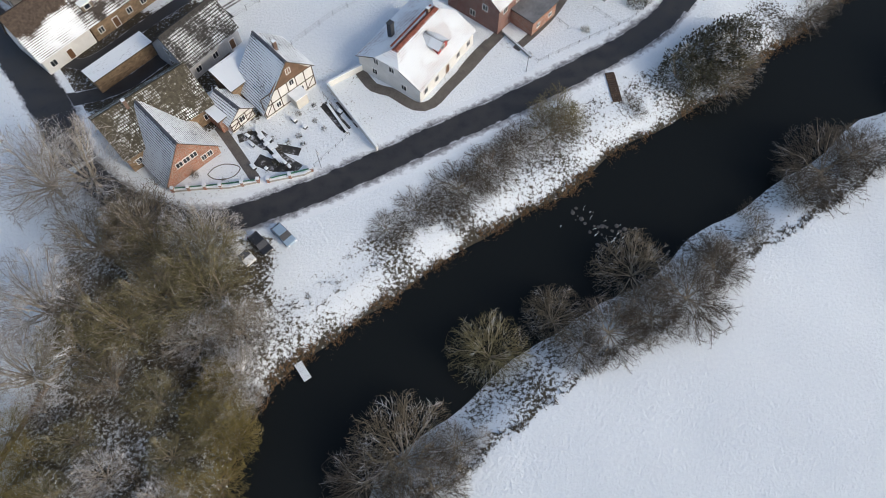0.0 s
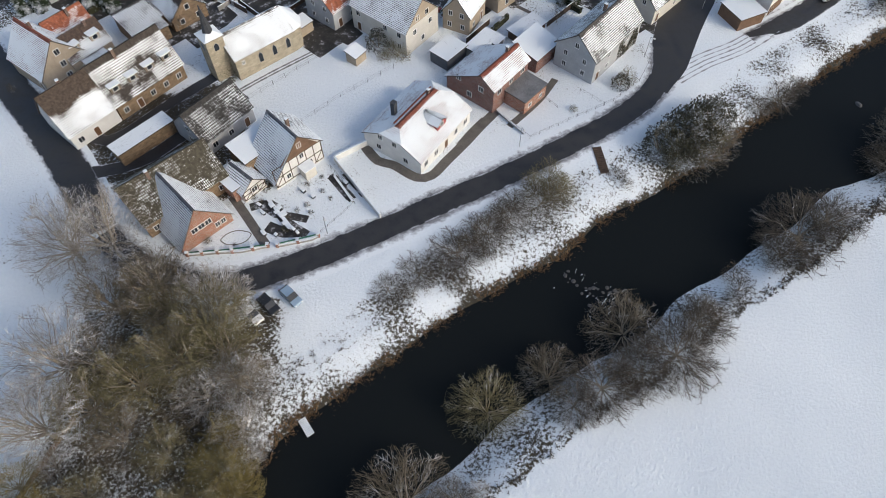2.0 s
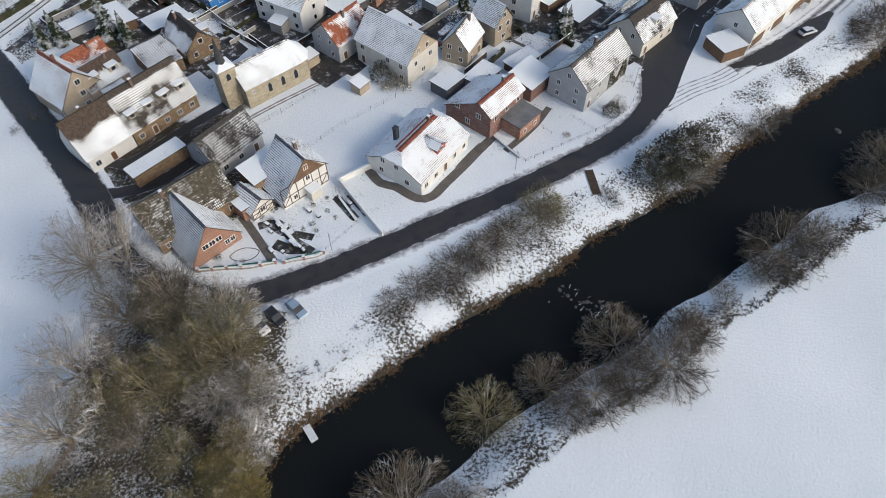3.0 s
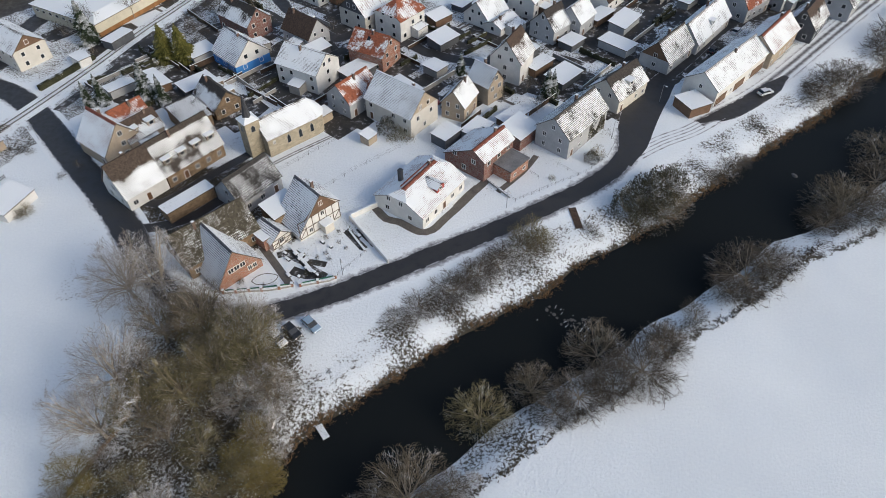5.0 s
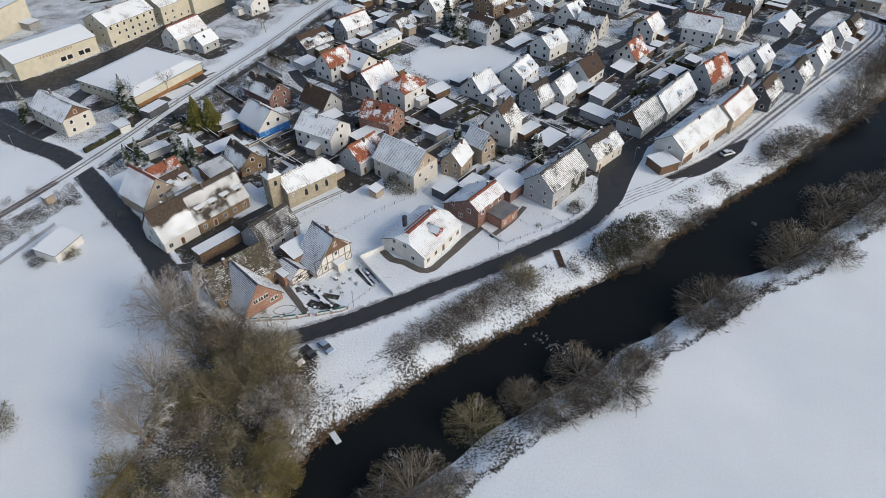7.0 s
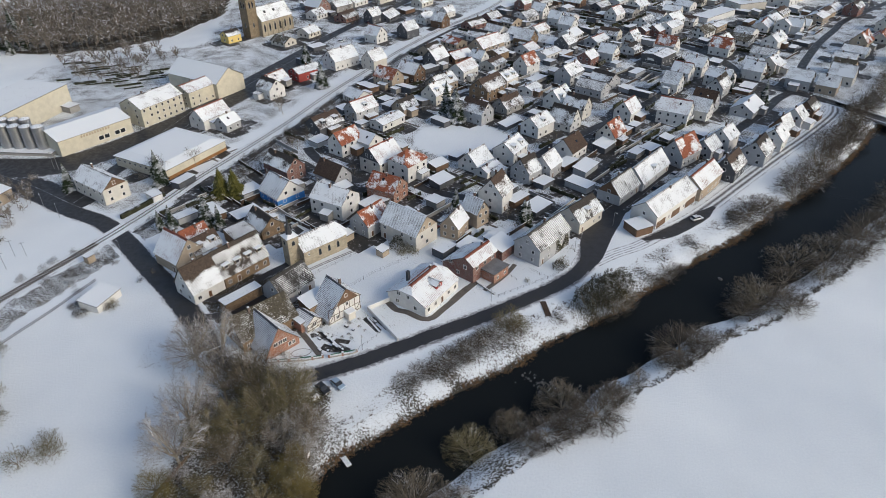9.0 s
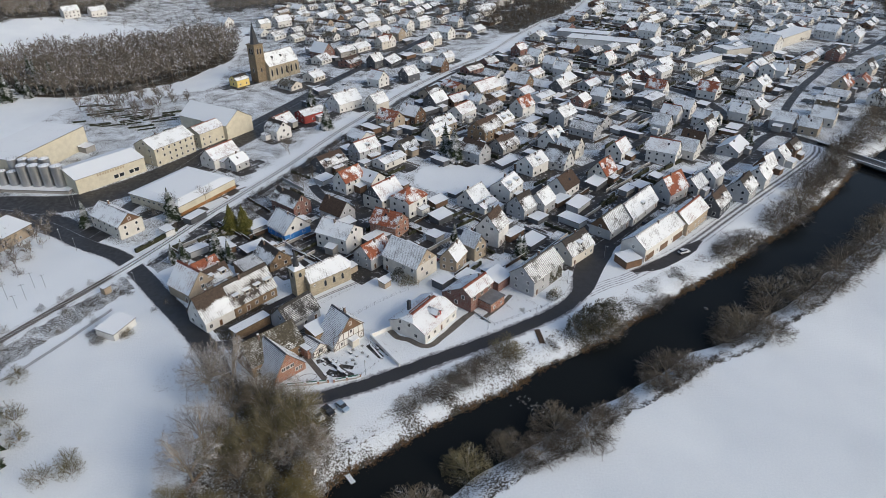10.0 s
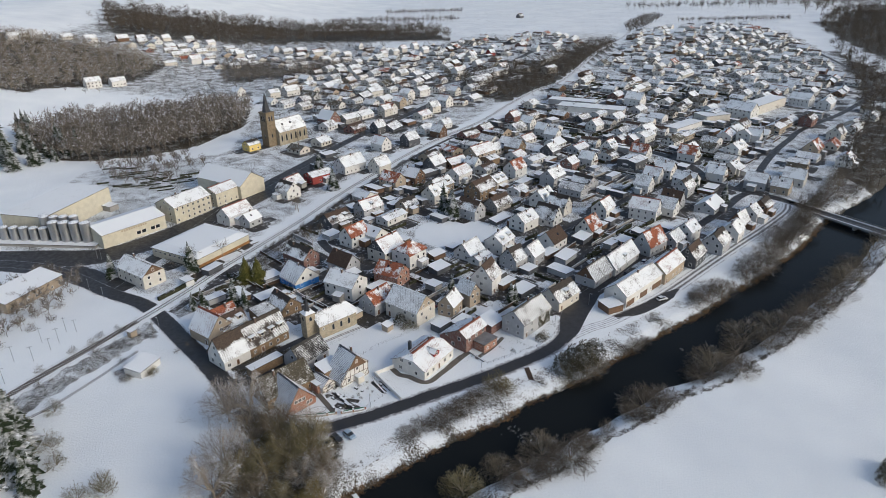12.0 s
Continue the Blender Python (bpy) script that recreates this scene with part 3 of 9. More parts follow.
# grove, gardens, railway verges and the hillside scrub
wild = np.maximum(wild, 0.80 * (1 - sstep(14, 19, np.hypot((fx + 40.5) * 1.0, np.maximum(0, np.abs(fy - 28) - 20) * 1.0))) * (gd < 0) * (fx > -68 + 0.22 * fy) * (fy < 51 - 0.2 * np.abs(fx + 36)))
wild = np.maximum(wild, 0.64 * sstep(108, 125, fy - 0.1 * np.abs(fx)) * (1 - sstep(900, 1100, fy)) * (gd < -20) * sstep(-3, 6, fx - np.interp(fy, VILLAGE_EDGE[1], VILLAGE_EDGE[0])))
wild = np.maximum(wild, 0.46 * (1 - (fx > -38) * (fx < -2) * (fy > 82) * (fy < 110)) * sstep(-2, 6, (fy - 60) - 0.62 * (fx + 20)) * (gd < -24) * (fy > 55) * (fx > -75))
rail_line = smooth_line(RAIL, 6.0)
near_rail = np.full(fx.shape, 99.0)
for a, b in rail_line:
    near_rail = np.minimum(near_rail, np.hypot(fx - a, fy - b))
upper = (fy > 118) * (fy < 330) * (near_rail > 3.6) * (near_rail < 14) * (fx > np.interp(fy, (118, 330), (-104, -8)))
lower = (fy < 122) * (fx > -175) * (near_rail > 3.5) * (near_rail < 13) * (fx + 130 > (fy - 67.5) * 0.5 - 2)
wild *= 0.45 + 0.55 * sstep(5, 11, near_rail)
wild = np.maximum(wild, lower * 0.70)
wild = np.maximum(wild, upper * 0.72)
for poly in WOODS.values():
    q = np.array(poly, float)
    hit = np.zeros(fx.shape, bool)
    for (x0, y0), (x1, y1) in zip(q, np.roll(q, 1, axis=0)):
        cut = ((y0 > fy) != (y1 > fy)) & (fx < (x1 - x0) * (fy - y0) / ((y1 - y0) or 1e-9) + x0)
        hit ^= cut
    wild = np.maximum(wild, hit * 0.9 * (np.abs(gd - gw / 2) > gw / 2 + 1))
wild *= 1 - 0.6 * (np.hypot(fx - 10, (fy - 188) * 1.2) < 19)
att = ground.data.attributes.new("wild", 'FLOAT', 'POINT')
att.data.foreach_set("value", wild.astype(np.float32))


def ribbon(name, pts, width, z, material, label, category="road", step=3.0, follow=True, taper=0.0):
    c = smooth_line(pts, step)
    t = np.gradient(c, axis=0)
    t /= np.linalg.norm(t, axis=1)[:, None]
    nrm = np.stack([-t[:, 1], t[:, 0]], 1)
    run = np.concatenate([[0], np.cumsum(np.linalg.norm(np.diff(c, axis=0), axis=1))])
    cross = (0.5, 0.25, 0.0, -0.25, -0.5)
    full = np.full(len(c), 1.0)
    if taper:
        full = taper + (1 - taper) * sstep(0, 9, run) * sstep(0, 9, run[-1] - run)
    verts, faces, uvs = [], [], []
    for k in cross:
        q = c + nrm * (k * width * full)[:, None]
        hz = heights(q[:, 0], q[:, 1]) if follow else np.zeros(len(q))
        verts += [(a, b, h + z) for (a, b), h in zip(q, hz)]
    n = len(c)
    for j in range(len(cross) - 1):
        for i in range(n - 1):
            faces.append((j * n + i, (j + 1) * n + i, (j + 1) * n + i + 1, j * n + i + 1))
            v0, v1 = 0.5 - cross[j], 0.5 - cross[j + 1]
            uvs += [(run[i], v0), (run[i], v1), (run[i + 1], v1), (run[i + 1], v0)]
    ob = add_mesh(name, verts, faces, material, uvs=uvs)
    return tagged(ob, label, category, kind="structure")


# water lies in its channel; elsewhere the ground is higher
wv = [(x, y, LOW) for y in (-400, 150, 700, 1400) for x in (-300, 100, 500, 900)]
water = add_mesh("river_water", wv, [(r * 4 + c, r * 4 + c + 1, r * 4 + c + 5, r * 4 + c + 4) for r in range(3) for c in range(3)], M_WATER)
tagged(water, "dark slow river water between snowy banks", "river", kind="structure")


# ---- houses ----
WINDOW_MESH = {}


def pane_grid(xs, zs, holes, depth, face=0, back=0.0):
    """A frame in one piece: a slab with through-holes in the given cells."""
    bm = bmesh.new()
    grid = {}
    for k, y in enumerate((depth, back)):
        for i, x in enumerate(xs):
            for j, z in enumerate(zs):
                grid[k, i, j] = bm.verts.new((x, y, z))
    nx_, nz_ = len(xs) - 1, len(zs) - 1
    solid = {(i, j) for i in range(nx_) for j in range(nz_)} - set(holes)
    for i, j in solid:
        q = [grid[0, i, j], grid[0, i, j + 1], grid[0, i + 1, j + 1], grid[0, i + 1, j]]
        bm.faces.new(q[::-1])
        q = [grid[1, i, j], grid[1, i + 1, j], grid[1, i + 1, j + 1], grid[1, i, j + 1]]
        bm.faces.new(q[::-1])
        for di, dj, a, b in ((-1, 0, (i, j), (i, j + 1)), (1, 0, (i + 1, j + 1), (i + 1, j)), (0, -1, (i + 1, j), (i, j)), (0, 1, (i, j + 1), (i + 1, j + 1))):
            if (i + di, j + dj) not in solid:
                bm.faces.new((grid[0, a[0], a[1]], grid[0, b[0], b[1]], grid[1, b[0], b[1]], grid[1, a[0], a[1]]))
    bmesh.ops.delete(bm, geom=[v for v in bm.verts if not v.link_faces], context='VERTS')
    bmesh.ops.recalc_face_normals(bm, faces=bm.faces)
    return bm


def inset_box(w, h, b, depth, deep, z0=0.0):
    """A box standing on a wall whose front is inset: one piece, with the inset in the second material."""
    bm = bmesh.new()
    o = [(-w / 2, z0), (w / 2, z0), (w / 2, z0 + h), (-w / 2, z0 + h)]
    n = [(-w / 2 + b, z0 + b), (w / 2 - b, z0 + b), (w / 2 - b, z0 + h - b), (-w / 2 + b, z0 + h - b)]
    back = [bm.verts.new((x, 0, z)) for x, z in o]
    front = [bm.verts.new((x, depth, z)) for x, z in o]
    inner = [bm.verts.new((x, depth, z)) for x, z in n]
    pane = [bm.verts.new((x, deep, z)) for x, z in n]
    for i in range(4):
        k = (i + 1) % 4
        bm.faces.new((back[i], back[k], front[k], front[i]))
        bm.faces.new((front[i], front[k], inner[k], inner[i]))
        bm.faces.new((inner[i], inner[k], pane[k], pane[i]))
    bm.faces.new(pane).material_index = 1
    bm.faces.new(back[::-1])
    bmesh.ops.recalc_face_normals(bm, faces=bm.faces)
    return bm


def window_mesh(w, h):
    """Frame with a mullion, and its pane; both stand on the wall's face (y outwards)."""
    if (w, h) not in WINDOW_MESH:
        b = 0.09
        meshes = []
        xs = [-w / 2, -w / 2 + b, -0.035, 0.035, w / 2 - b, w / 2]
        bm = pane_grid(xs, [0, b, h - b, h], [(1, 1), (3, 1)], 0.07)
        for nm, bmx, ms in (("window", bm, (M_FRAME,)), ("pane", None, (M_GLASS,)), ("window", inset_box(w, h, b, 0.06, 0.02), (M_FRAME, M_GLASS))):
            if bmx is None:
                bmx = bmesh.new()
                bm_box(bmx, -w / 2 + b * 0.5, 0.004, b * 0.5, w / 2 - b * 0.5, 0.03, h - b * 0.5)
            me = bpy.data.meshes.new(nm)
            bmx.to_mesh(me)
            bmx.free()
            for m in ms:
                me.materials.append(m)
            meshes.append(me)
        WINDOW_MESH[(w, h)] = tuple(meshes)
    return WINDOW_MESH[(w, h)]


def put_window(root, x, y, z, ang, w, h, near):
    f, p, both = window_mesh(w, h)
    ob = new("window", f if near else both)
    ob.parent = root
    ob.matrix_local = pose(x, y, z, 0, 0, ang)
    if near:
        q = new("pane", p)
        q.parent = ob


def door_mesh():
    if "door" not in WINDOW_MESH:
        bm = inset_box(1.2, 2.15, 0.1, 0.09, 0.05)
        me = bpy.data.meshes.new("door")
        bm.to_mesh(me)
        bm.free()
        for m in (M_FRAME, M_DOOR):
            me.materials.append(m)
        WINDOW_MESH["door"] = me
    return WINDOW_MESH["door"]


def roof_slab(slopes, thick, material, root, name="roof", label=""):
    """slopes: convex polygons whose first two points lie on the upper edge. Each is a slab with metre UVs down the slope."""
    verts, faces, uvs = [], [], []
    for poly in slopes:
        p = [Vector(a) for a in poly]
        u = (p[1] - p[0]).normalized()
        nrm = (p[1] - p[0]).cross(p[2] - p[0]).normalized()
        if nrm.z < 0:
            nrm = -nrm
        dn = nrm.cross(u)
        if dn.z > 0:
            dn = -dn
        base = len(verts)
        n = len(p)
        verts += [tuple(a) for a in p] + [tuple(a - nrm * thick) for a in p]
        uv = [((a - p[0]).dot(u), (a - p[0]).dot(dn)) for a in p]
        order = list(range(n))
        if (p[1] - p[0]).cross(p[2] - p[0]).z < 0:
            order = order[::-1]
        faces.append([base + i for i in order])
        uvs += [uv[i] for i in order]
        faces.append([base + n + i for i in order[::-1]])
        uvs += [uv[i] for i in order[::-1]]
        for a, b in zip(order, order[1:] + order[:1]):
            faces.append([base + b, base + a, base + n + a, base + n + b])
            uvs += [uv[b], uv[a], uv[a], uv[b]]
    ob = add_mesh(name, verts, faces, [material, M_FASCIA], root, label, uvs)
    k = 0
    for poly in slopes:
        for j in range(len(poly) + 2):
            ob.data.polygons[k].material_index = 1 if j else 0
            k += 1
    return ob


def gable_walls(root, L, W, he, hr, material, off=0.0, he2=None, name="wall"):
    he2 = he if he2 is None else he2
    w = W / 2
    bm = bmesh.new()
    bm_prism(bm, [(L / 2, -w, -0.4), (L / 2, w, -0.4), (L / 2, w, he2 - 0.12), (L / 2, off, hr - 0.12), (L / 2, -w, he - 0.12)], (-L, 0, 0))
    ob = part(name, bm, material, root)
    box_uv(ob.data)
    return ob


def chimney(root, x, y, z0, z1, s=0.55):
    bm = bmesh.new()
    bm_box(bm, -s / 2, -s / 2, z0, s / 2, s / 2, z1 - 0.1, 0)
    bm_box(bm, -s / 2 - 0.06, -s / 2 - 0.06, z1 - 0.1, s / 2 + 0.06, s / 2 + 0.06, z1, 0)
    bm_box(bm, -s / 2 - 0.03, -s / 2 - 0.03, z1, s / 2 + 0.03, s / 2 + 0.03, z1 + 0.08, 1)
    ob = part("chimney", bm, [M_CHIM, M_SNOW], root)
    box_uv(ob.data)
    ob.location = (x, y, 0)


PLACED = []


def house(x, y, rot, L, W, he, hr, wall="white", roof="grey", near=False, hip=0.0, off=0.0, he2=None, dorm=0, chim=1,
          gable="", label="", seed=0, beams=False, side=None, group="village houses", z=None, windows=True, mixed=False):
    """A gabled house: ridge along its x. hip: how far hip ends cut the ridge back; off: ridge set off the middle."""
    rg = random.Random(seed or int(x * 7 + y * 13))
    PLACED.append((x, y, max(L, W) / 2))
    root = new("house")
    root.matrix_world = pose(x, y, H(x, y) if z is None else z, 0, 0, rot)
    words = {"white": "white rendered", "cream": "cream rendered", "yellow": "yellow rendered", "grey": "grey rendered", "slate": "slate-clad",
             "tan": "tan rendered", "brown": "brown boarded", "redpaint": "red painted", "brick": "red brick", "darkbrick": "dark red brick",
             "sandstone": "sandstone", "stonecream": "weathered cream", "darkstone": "stone", "rubble": "rubble stone", "conc": "grey concrete"}
    rw = {"grey": "grey tiles under snow", "moss": "mossy tiles and thin snow", "dark": "dark tiles and patchy snow", "red": "red tiles under snow",
          "orange": "orange tiles and patchy snow", "brown": "brown tiles and thin snow", "white": "a snow-covered roof",
          "blue": "slates under bluish snow", "rows": "grey tiles striped with snow", "bare": "bare brown tiles", "ridge": "brown tiles bare below the ridge", "dash": "dark tiles dashed with snow", "snow": "a roof under deep snow"}
    tagged(root, label or f"{words[wall]} gabled house with {rw[roof]}", "house", group)
    h2 = he if he2 is None else he2
    gable_walls(root, L, W, he, hr if not hip else he + (hr - he) * 0.25, M_WALL[wall], off, he2) if not hip else None
    w = W / 2
    e, o = 0.4, 0.3
    s1 = (hr - he) / (w + off)
    s2 = (hr - h2) / (w - off)
    ya, za = -w - e, he - e * s1
    yb, zb = w + e, h2 - e * s2
    if hip:
        bm = bmesh.new()
        full = hip >= w
        zt = he if full else hr - (hr - he) * hip / w
        # walls with cropped gables
        if full:
            bm_box(bm, -L / 2, -w, -0.4, L / 2, w, he - 0.1)
        else:
            yk = hip
            bm_prism(bm, [(L / 2, -w, -0.4), (L / 2, w, -0.4), (L / 2, w, he - 0.12), (L / 2, yk, zt - 0.12), (L / 2, -yk, zt - 0.12), (L / 2, -w, he - 0.12)], (-L, 0, 0))
        ob = part("wall", bm, M_WALL[wall], root)
        box_uv(ob.data)
        hh = min(hip, w)
        yk, zk = (w + e, za) if full else (hip, zt)
        X = L / 2 + (e if full else o)
        r = L / 2 - hh
        sl = []
        for sg in (-1, 1):
            if full:
                sl.append([(-r, 0, hr), (r, 0, hr), (X, sg * yk, zk), (-X, sg * yk, zk)])
            else:
                sl.append([(-r, 0, hr), (r, 0, hr), (X, sg * yk, zk), (X, sg * (w + e), za), (-X, sg * (w + e), za), (-X, sg * yk, zk)])
        for sg in (-1, 1):
            sl.append([(sg * r, 0.001, hr), (sg * r, -0.001, hr), (sg * X, -yk, zk), (sg * X, yk, zk)])
        roof_slab(sl, 0.16, M_ROOF[roof], root)
    else:
        X = L / 2 + o
        roof2 = rg.choice(("dash", "dark", "rows", "brown", "moss")) if mixed and rg.random() < 0.46 else roof
        for k, sl in ((roof, [(-X, off, hr), (X, off, hr), (X, ya, za), (-X, ya, za)]), (roof2, [(X, off, hr), (-X, off, hr), (-X, yb, zb), (X, yb, zb)])):
            roof_slab([sl], 0.16, M_ROOF[k], root)
    if near:
        bm = bmesh.new()
        r = L / 2 + o - min(hip, w)
        bm_box(bm, -r, off - 0.14, hr - 0.06, r, off + 0.14, hr + 0.07)
        part("ridge_cap", bm, M_ROOF[roof], root)
    if gable:
        for sg in (-1, 1):
            bm = bmesh.new()
            g0 = he + 0.2
            kk = (w) * (hr - g0) / (hr - he)
            bm_prism(bm, [(sg * (L / 2 + 0.03), -kk, g0 - 0.1), (sg * (L / 2 + 0.03), kk, g0 - 0.1), (sg * (L / 2 + 0.03), off, hr - 0.2)][::sg], (-sg * 0.1, 0, 0))
            ob = part("gable_cladding", bm, M_WALL[gable], root)
            box_uv(ob.data)
    for i in range(chim):
        cx = rg.uniform(-0.3, 0.3) * L
        cy = rg.choice((-1, 1)) * rg.uniform(0.3, 0.9)
        chimney(root, cx, cy + off, hr - 1.6, hr + rg.uniform(0.5, 1.0))
    # windows storey by storey on the four walls
    ww, wh = rg.choice(((1.1, 1.3), (1.2, 1.35), (0.95, 1.25)))
    cr, sr = math.cos(radians(rot)), math.sin(radians(rot))
    for sg, ang, hh in (((-1, 180, he), (1, 0, h2)) if windows else ()):
        if not near and (-sg * cr > -0.2) is False:
            continue
        if y > 640:
            break
        n = max(1, int(L / (3.0 if near else 3.1)))
        fl = 0
        while 0.95 + fl * 2.7 + wh < hh - 0.15:
            dk = rg.randrange(n)
            for i in range(n):
                px_ = -L / 2 + (i + 0.5) * L / n
                if fl == 0 and i == dk and near:
                    ob = new("door", door_mesh())
                    ob.parent = root
                    ob.matrix_local = pose(px_, sg * w, 0.1, 0, 0, ang)
                elif rg.random() < (0.62 if near else 0.85):
                    put_window(root, px_, sg * w, 0.95 + fl * 2.7, ang, ww, wh, near)
            fl += 1
    for sg, ang in (((-1, 90), (1, -90)) if windows else ()):
        if not near and sg * sr > 0.2:
            continue
        if y > 520:
            break
        fl = 0
        while 0.95 + fl * 2.7 + wh < hr - 1.2:
            z0 = 0.95 + fl * 2.7
            top = z0 + wh
            half = w if top < he else w * (hr - top) / (hr - he) - 0.2
            if hip >= w and top > he - 0.1:
                break
            n = (2 if rg.random() < (0.45 if near else 0.8) else 1) if half > 2.4 else (1 if half > 0.8 else 0)
            for i in range(n):
                py_ = 0 if n == 1 else (-0.5 + i) * half * 0.95
                put_window(root, sg * L / 2, py_ + (off if top > he else 0), z0, ang, ww if n == 2 else ww * 1.0, wh, near)
            fl += 1
    if not near and 100 < y < 330 and windows and L < 16:
        # lean-to or flat annex, balcony and roof windows
        if rg.random() < 0.75:
            ax, aw, ah, al = rg.uniform(-0.2, 0.2) * L, rg.uniform(2.2, 3.6), rg.uniform(2.4, 2.9), rg.uniform(3.0, 5.5)
            sg = rg.choice((-1, -1, 1))
            bm = bmesh.new()
            bm_box(bm, ax - al / 2, min(sg * w, sg * (w + aw)), -0.4, ax + al / 2, max(sg * w, sg * (w + aw)), ah)
            an = part("annex", bm, M_WALL[rg.choice((wall, wall, "brown", "conc"))], root)
            box_uv(an.data)
            y0, y1 = sg * (w - 0.02), sg * (w + aw + 0.25)
            roof_slab([[(ax - al / 2 - 0.25, y0, ah + 0.6), (ax + al / 2 + 0.25, y0, ah + 0.6), (ax + al / 2 + 0.25, y1, ah + 0.12), (ax - al / 2 - 0.25, y1, ah + 0.12)]], 0.16, M_ROOF[rg.choice(("snow", "white"))], root, "annex_roof")
        if rg.random() < 0.3 and he > 4.4:
            sx = -1 if sr > -0.2 else 1
            bm = bmesh.new()
            bm_box(bm, min(sx * L / 2, sx * (L / 2 + 1.3)), -1.7, 2.75, max(sx * L / 2, sx * (L / 2 + 1.3)), 1.7, 2.95)
            bm_box(bm, min(sx * (L / 2 + 1.2), sx * (L / 2 + 1.3)), -1.7, 2.95, max(sx * (L / 2 + 1.2), sx * (L / 2 + 1.3)), 1.7, 3.85)
            part("balcony", bm, M_WALL["brown"] if rg.random() < 0.6 else M_FRAME, root)
        for sg in (-1, 1):
            if rg.random() < 0.4 and not hip:
                q = rg.uniform(0.35, 0.6)
                yy, zz = sg * w * q + off, hr - (hr - he) * q
                bm = bmesh.new()
                bm_box(bm, -0.4, -0.55, -0.04, 0.4, 0.55, 0.1)
                rw_ = part("roof_window", bm, M_GLASS, root)
                rw_.matrix_local = pose(rg.uniform(-0.3, 0.3) * L, yy, zz, -sg * math.degrees(math.atan2(hr - he, w)), 0, 0)
        if rg.random() < 0.28 and not dorm and not hip and hr - he > 3:
            dorm = rg.choice((1, 2))
    for i in range(dorm):
        sgd = -1 if side is None else side
        dx = -L / 2 + (i + 0.5) * L / dorm
        sl = (hr - he) / w
        dw, dl = 1.0, 2.6
        zb_ = he + (hr - he) * 0.22
        yb_ = sgd * (w - w * 0.22)
        zt_ = min(hr - 0.2, zb_ + 1.5)
        back = sgd * (w * max(0.05, (hr - zt_) / (hr - he)) - 0.2)
        d = new("dormer")
        d.parent = root
        bm = bmesh.new()
        y0, y1 = sorted((yb_, back))
        bm_box(bm, dx - dw, y0, zb_ - 0.5, dx + dw, y1, zt_ - 0.12)
        part("dormer_wall", bm, M_WALL[wall if wall != "brick" else "white"], d)
        bm = bmesh.new()
        bm_box(bm, dx - dw - 0.2, y0 - 0.3, zt_ - 0.12, dx + dw + 0.2, y1 + 0.3, zt_ + 0.08)
        ob = part("dormer_roof", bm, M_ROOF["snow"], d)
        box_uv(ob.data)
        put_window(d, dx, yb_, zb_ + 0.15, 180 if sgd < 0 else 0, 1.2, 1.05, False)
    return root


def flat_roof(x, y, rot, L, W, h, wall="white", near=False, windows=True, name="shed", label="", cat="shed", slope=0.0, snow=True, group="", roofmat=None):
    """A low building with a flat or single-pitch roof under snow."""
    PLACED.append((x, y, max(L, W) / 2))
    root = new(name)
    root.matrix_world = pose(x, y, H(x, y), 0, 0, rot)
    words = {"white": "white", "cream": "cream", "grey": "grey", "brown": "brown boarded", "tan": "tan", "conc": "concrete", "slate": "dark clad",
             "brick": "brick", "darkbrick": "dark brick", "yellow": "yellow", "redpaint": "red", "rubble": "stone"}
    tagged(root, label or f"low {words.get(wall, wall)} outbuilding with a flat snow-covered roof", cat, group)
    bm = bmesh.new()
    a, b = L / 2, W / 2
    bm_prism(bm, [(a, -b, -0.4), (a, b, -0.4), (a, b, h + slope), (a, -b, h)], (-L, 0, 0))
    ob = part("wall", bm, M_WALL[wall], root)
    box_uv(ob.data)
    q = 0.22 if near else 0.4
    k = slope / W
    poly = [(-a - q, b + q, h + slope + k * q + 0.18), (a + q, b + q, h + slope + k * q + 0.18), (a + q, -b - q, h - k * q + 0.18), (-a - q, -b - q, h - k * q + 0.18)]
    roof_slab([poly], 0.2, roofmat or (M_ROOF["snow"] if snow else M_ROOF["dark"]), root)
    if windows:
        rg = random.Random(int(x * 3 + y * 5))
        n = max(1, int(L / 3.2))
        for i in range(n):
            if h > 2.2 and rg.random() < 0.75:
                put_window(root, -a + (i + 0.5) * L / n, -b, 0.9, 180, 0.95, 1.0, near)
        if h > 2.1:
            ob = new("door", door_mesh())
            ob.parent = root
            ob.matrix_local = pose(a, 0, 0, 0, 0, -90)
    return root


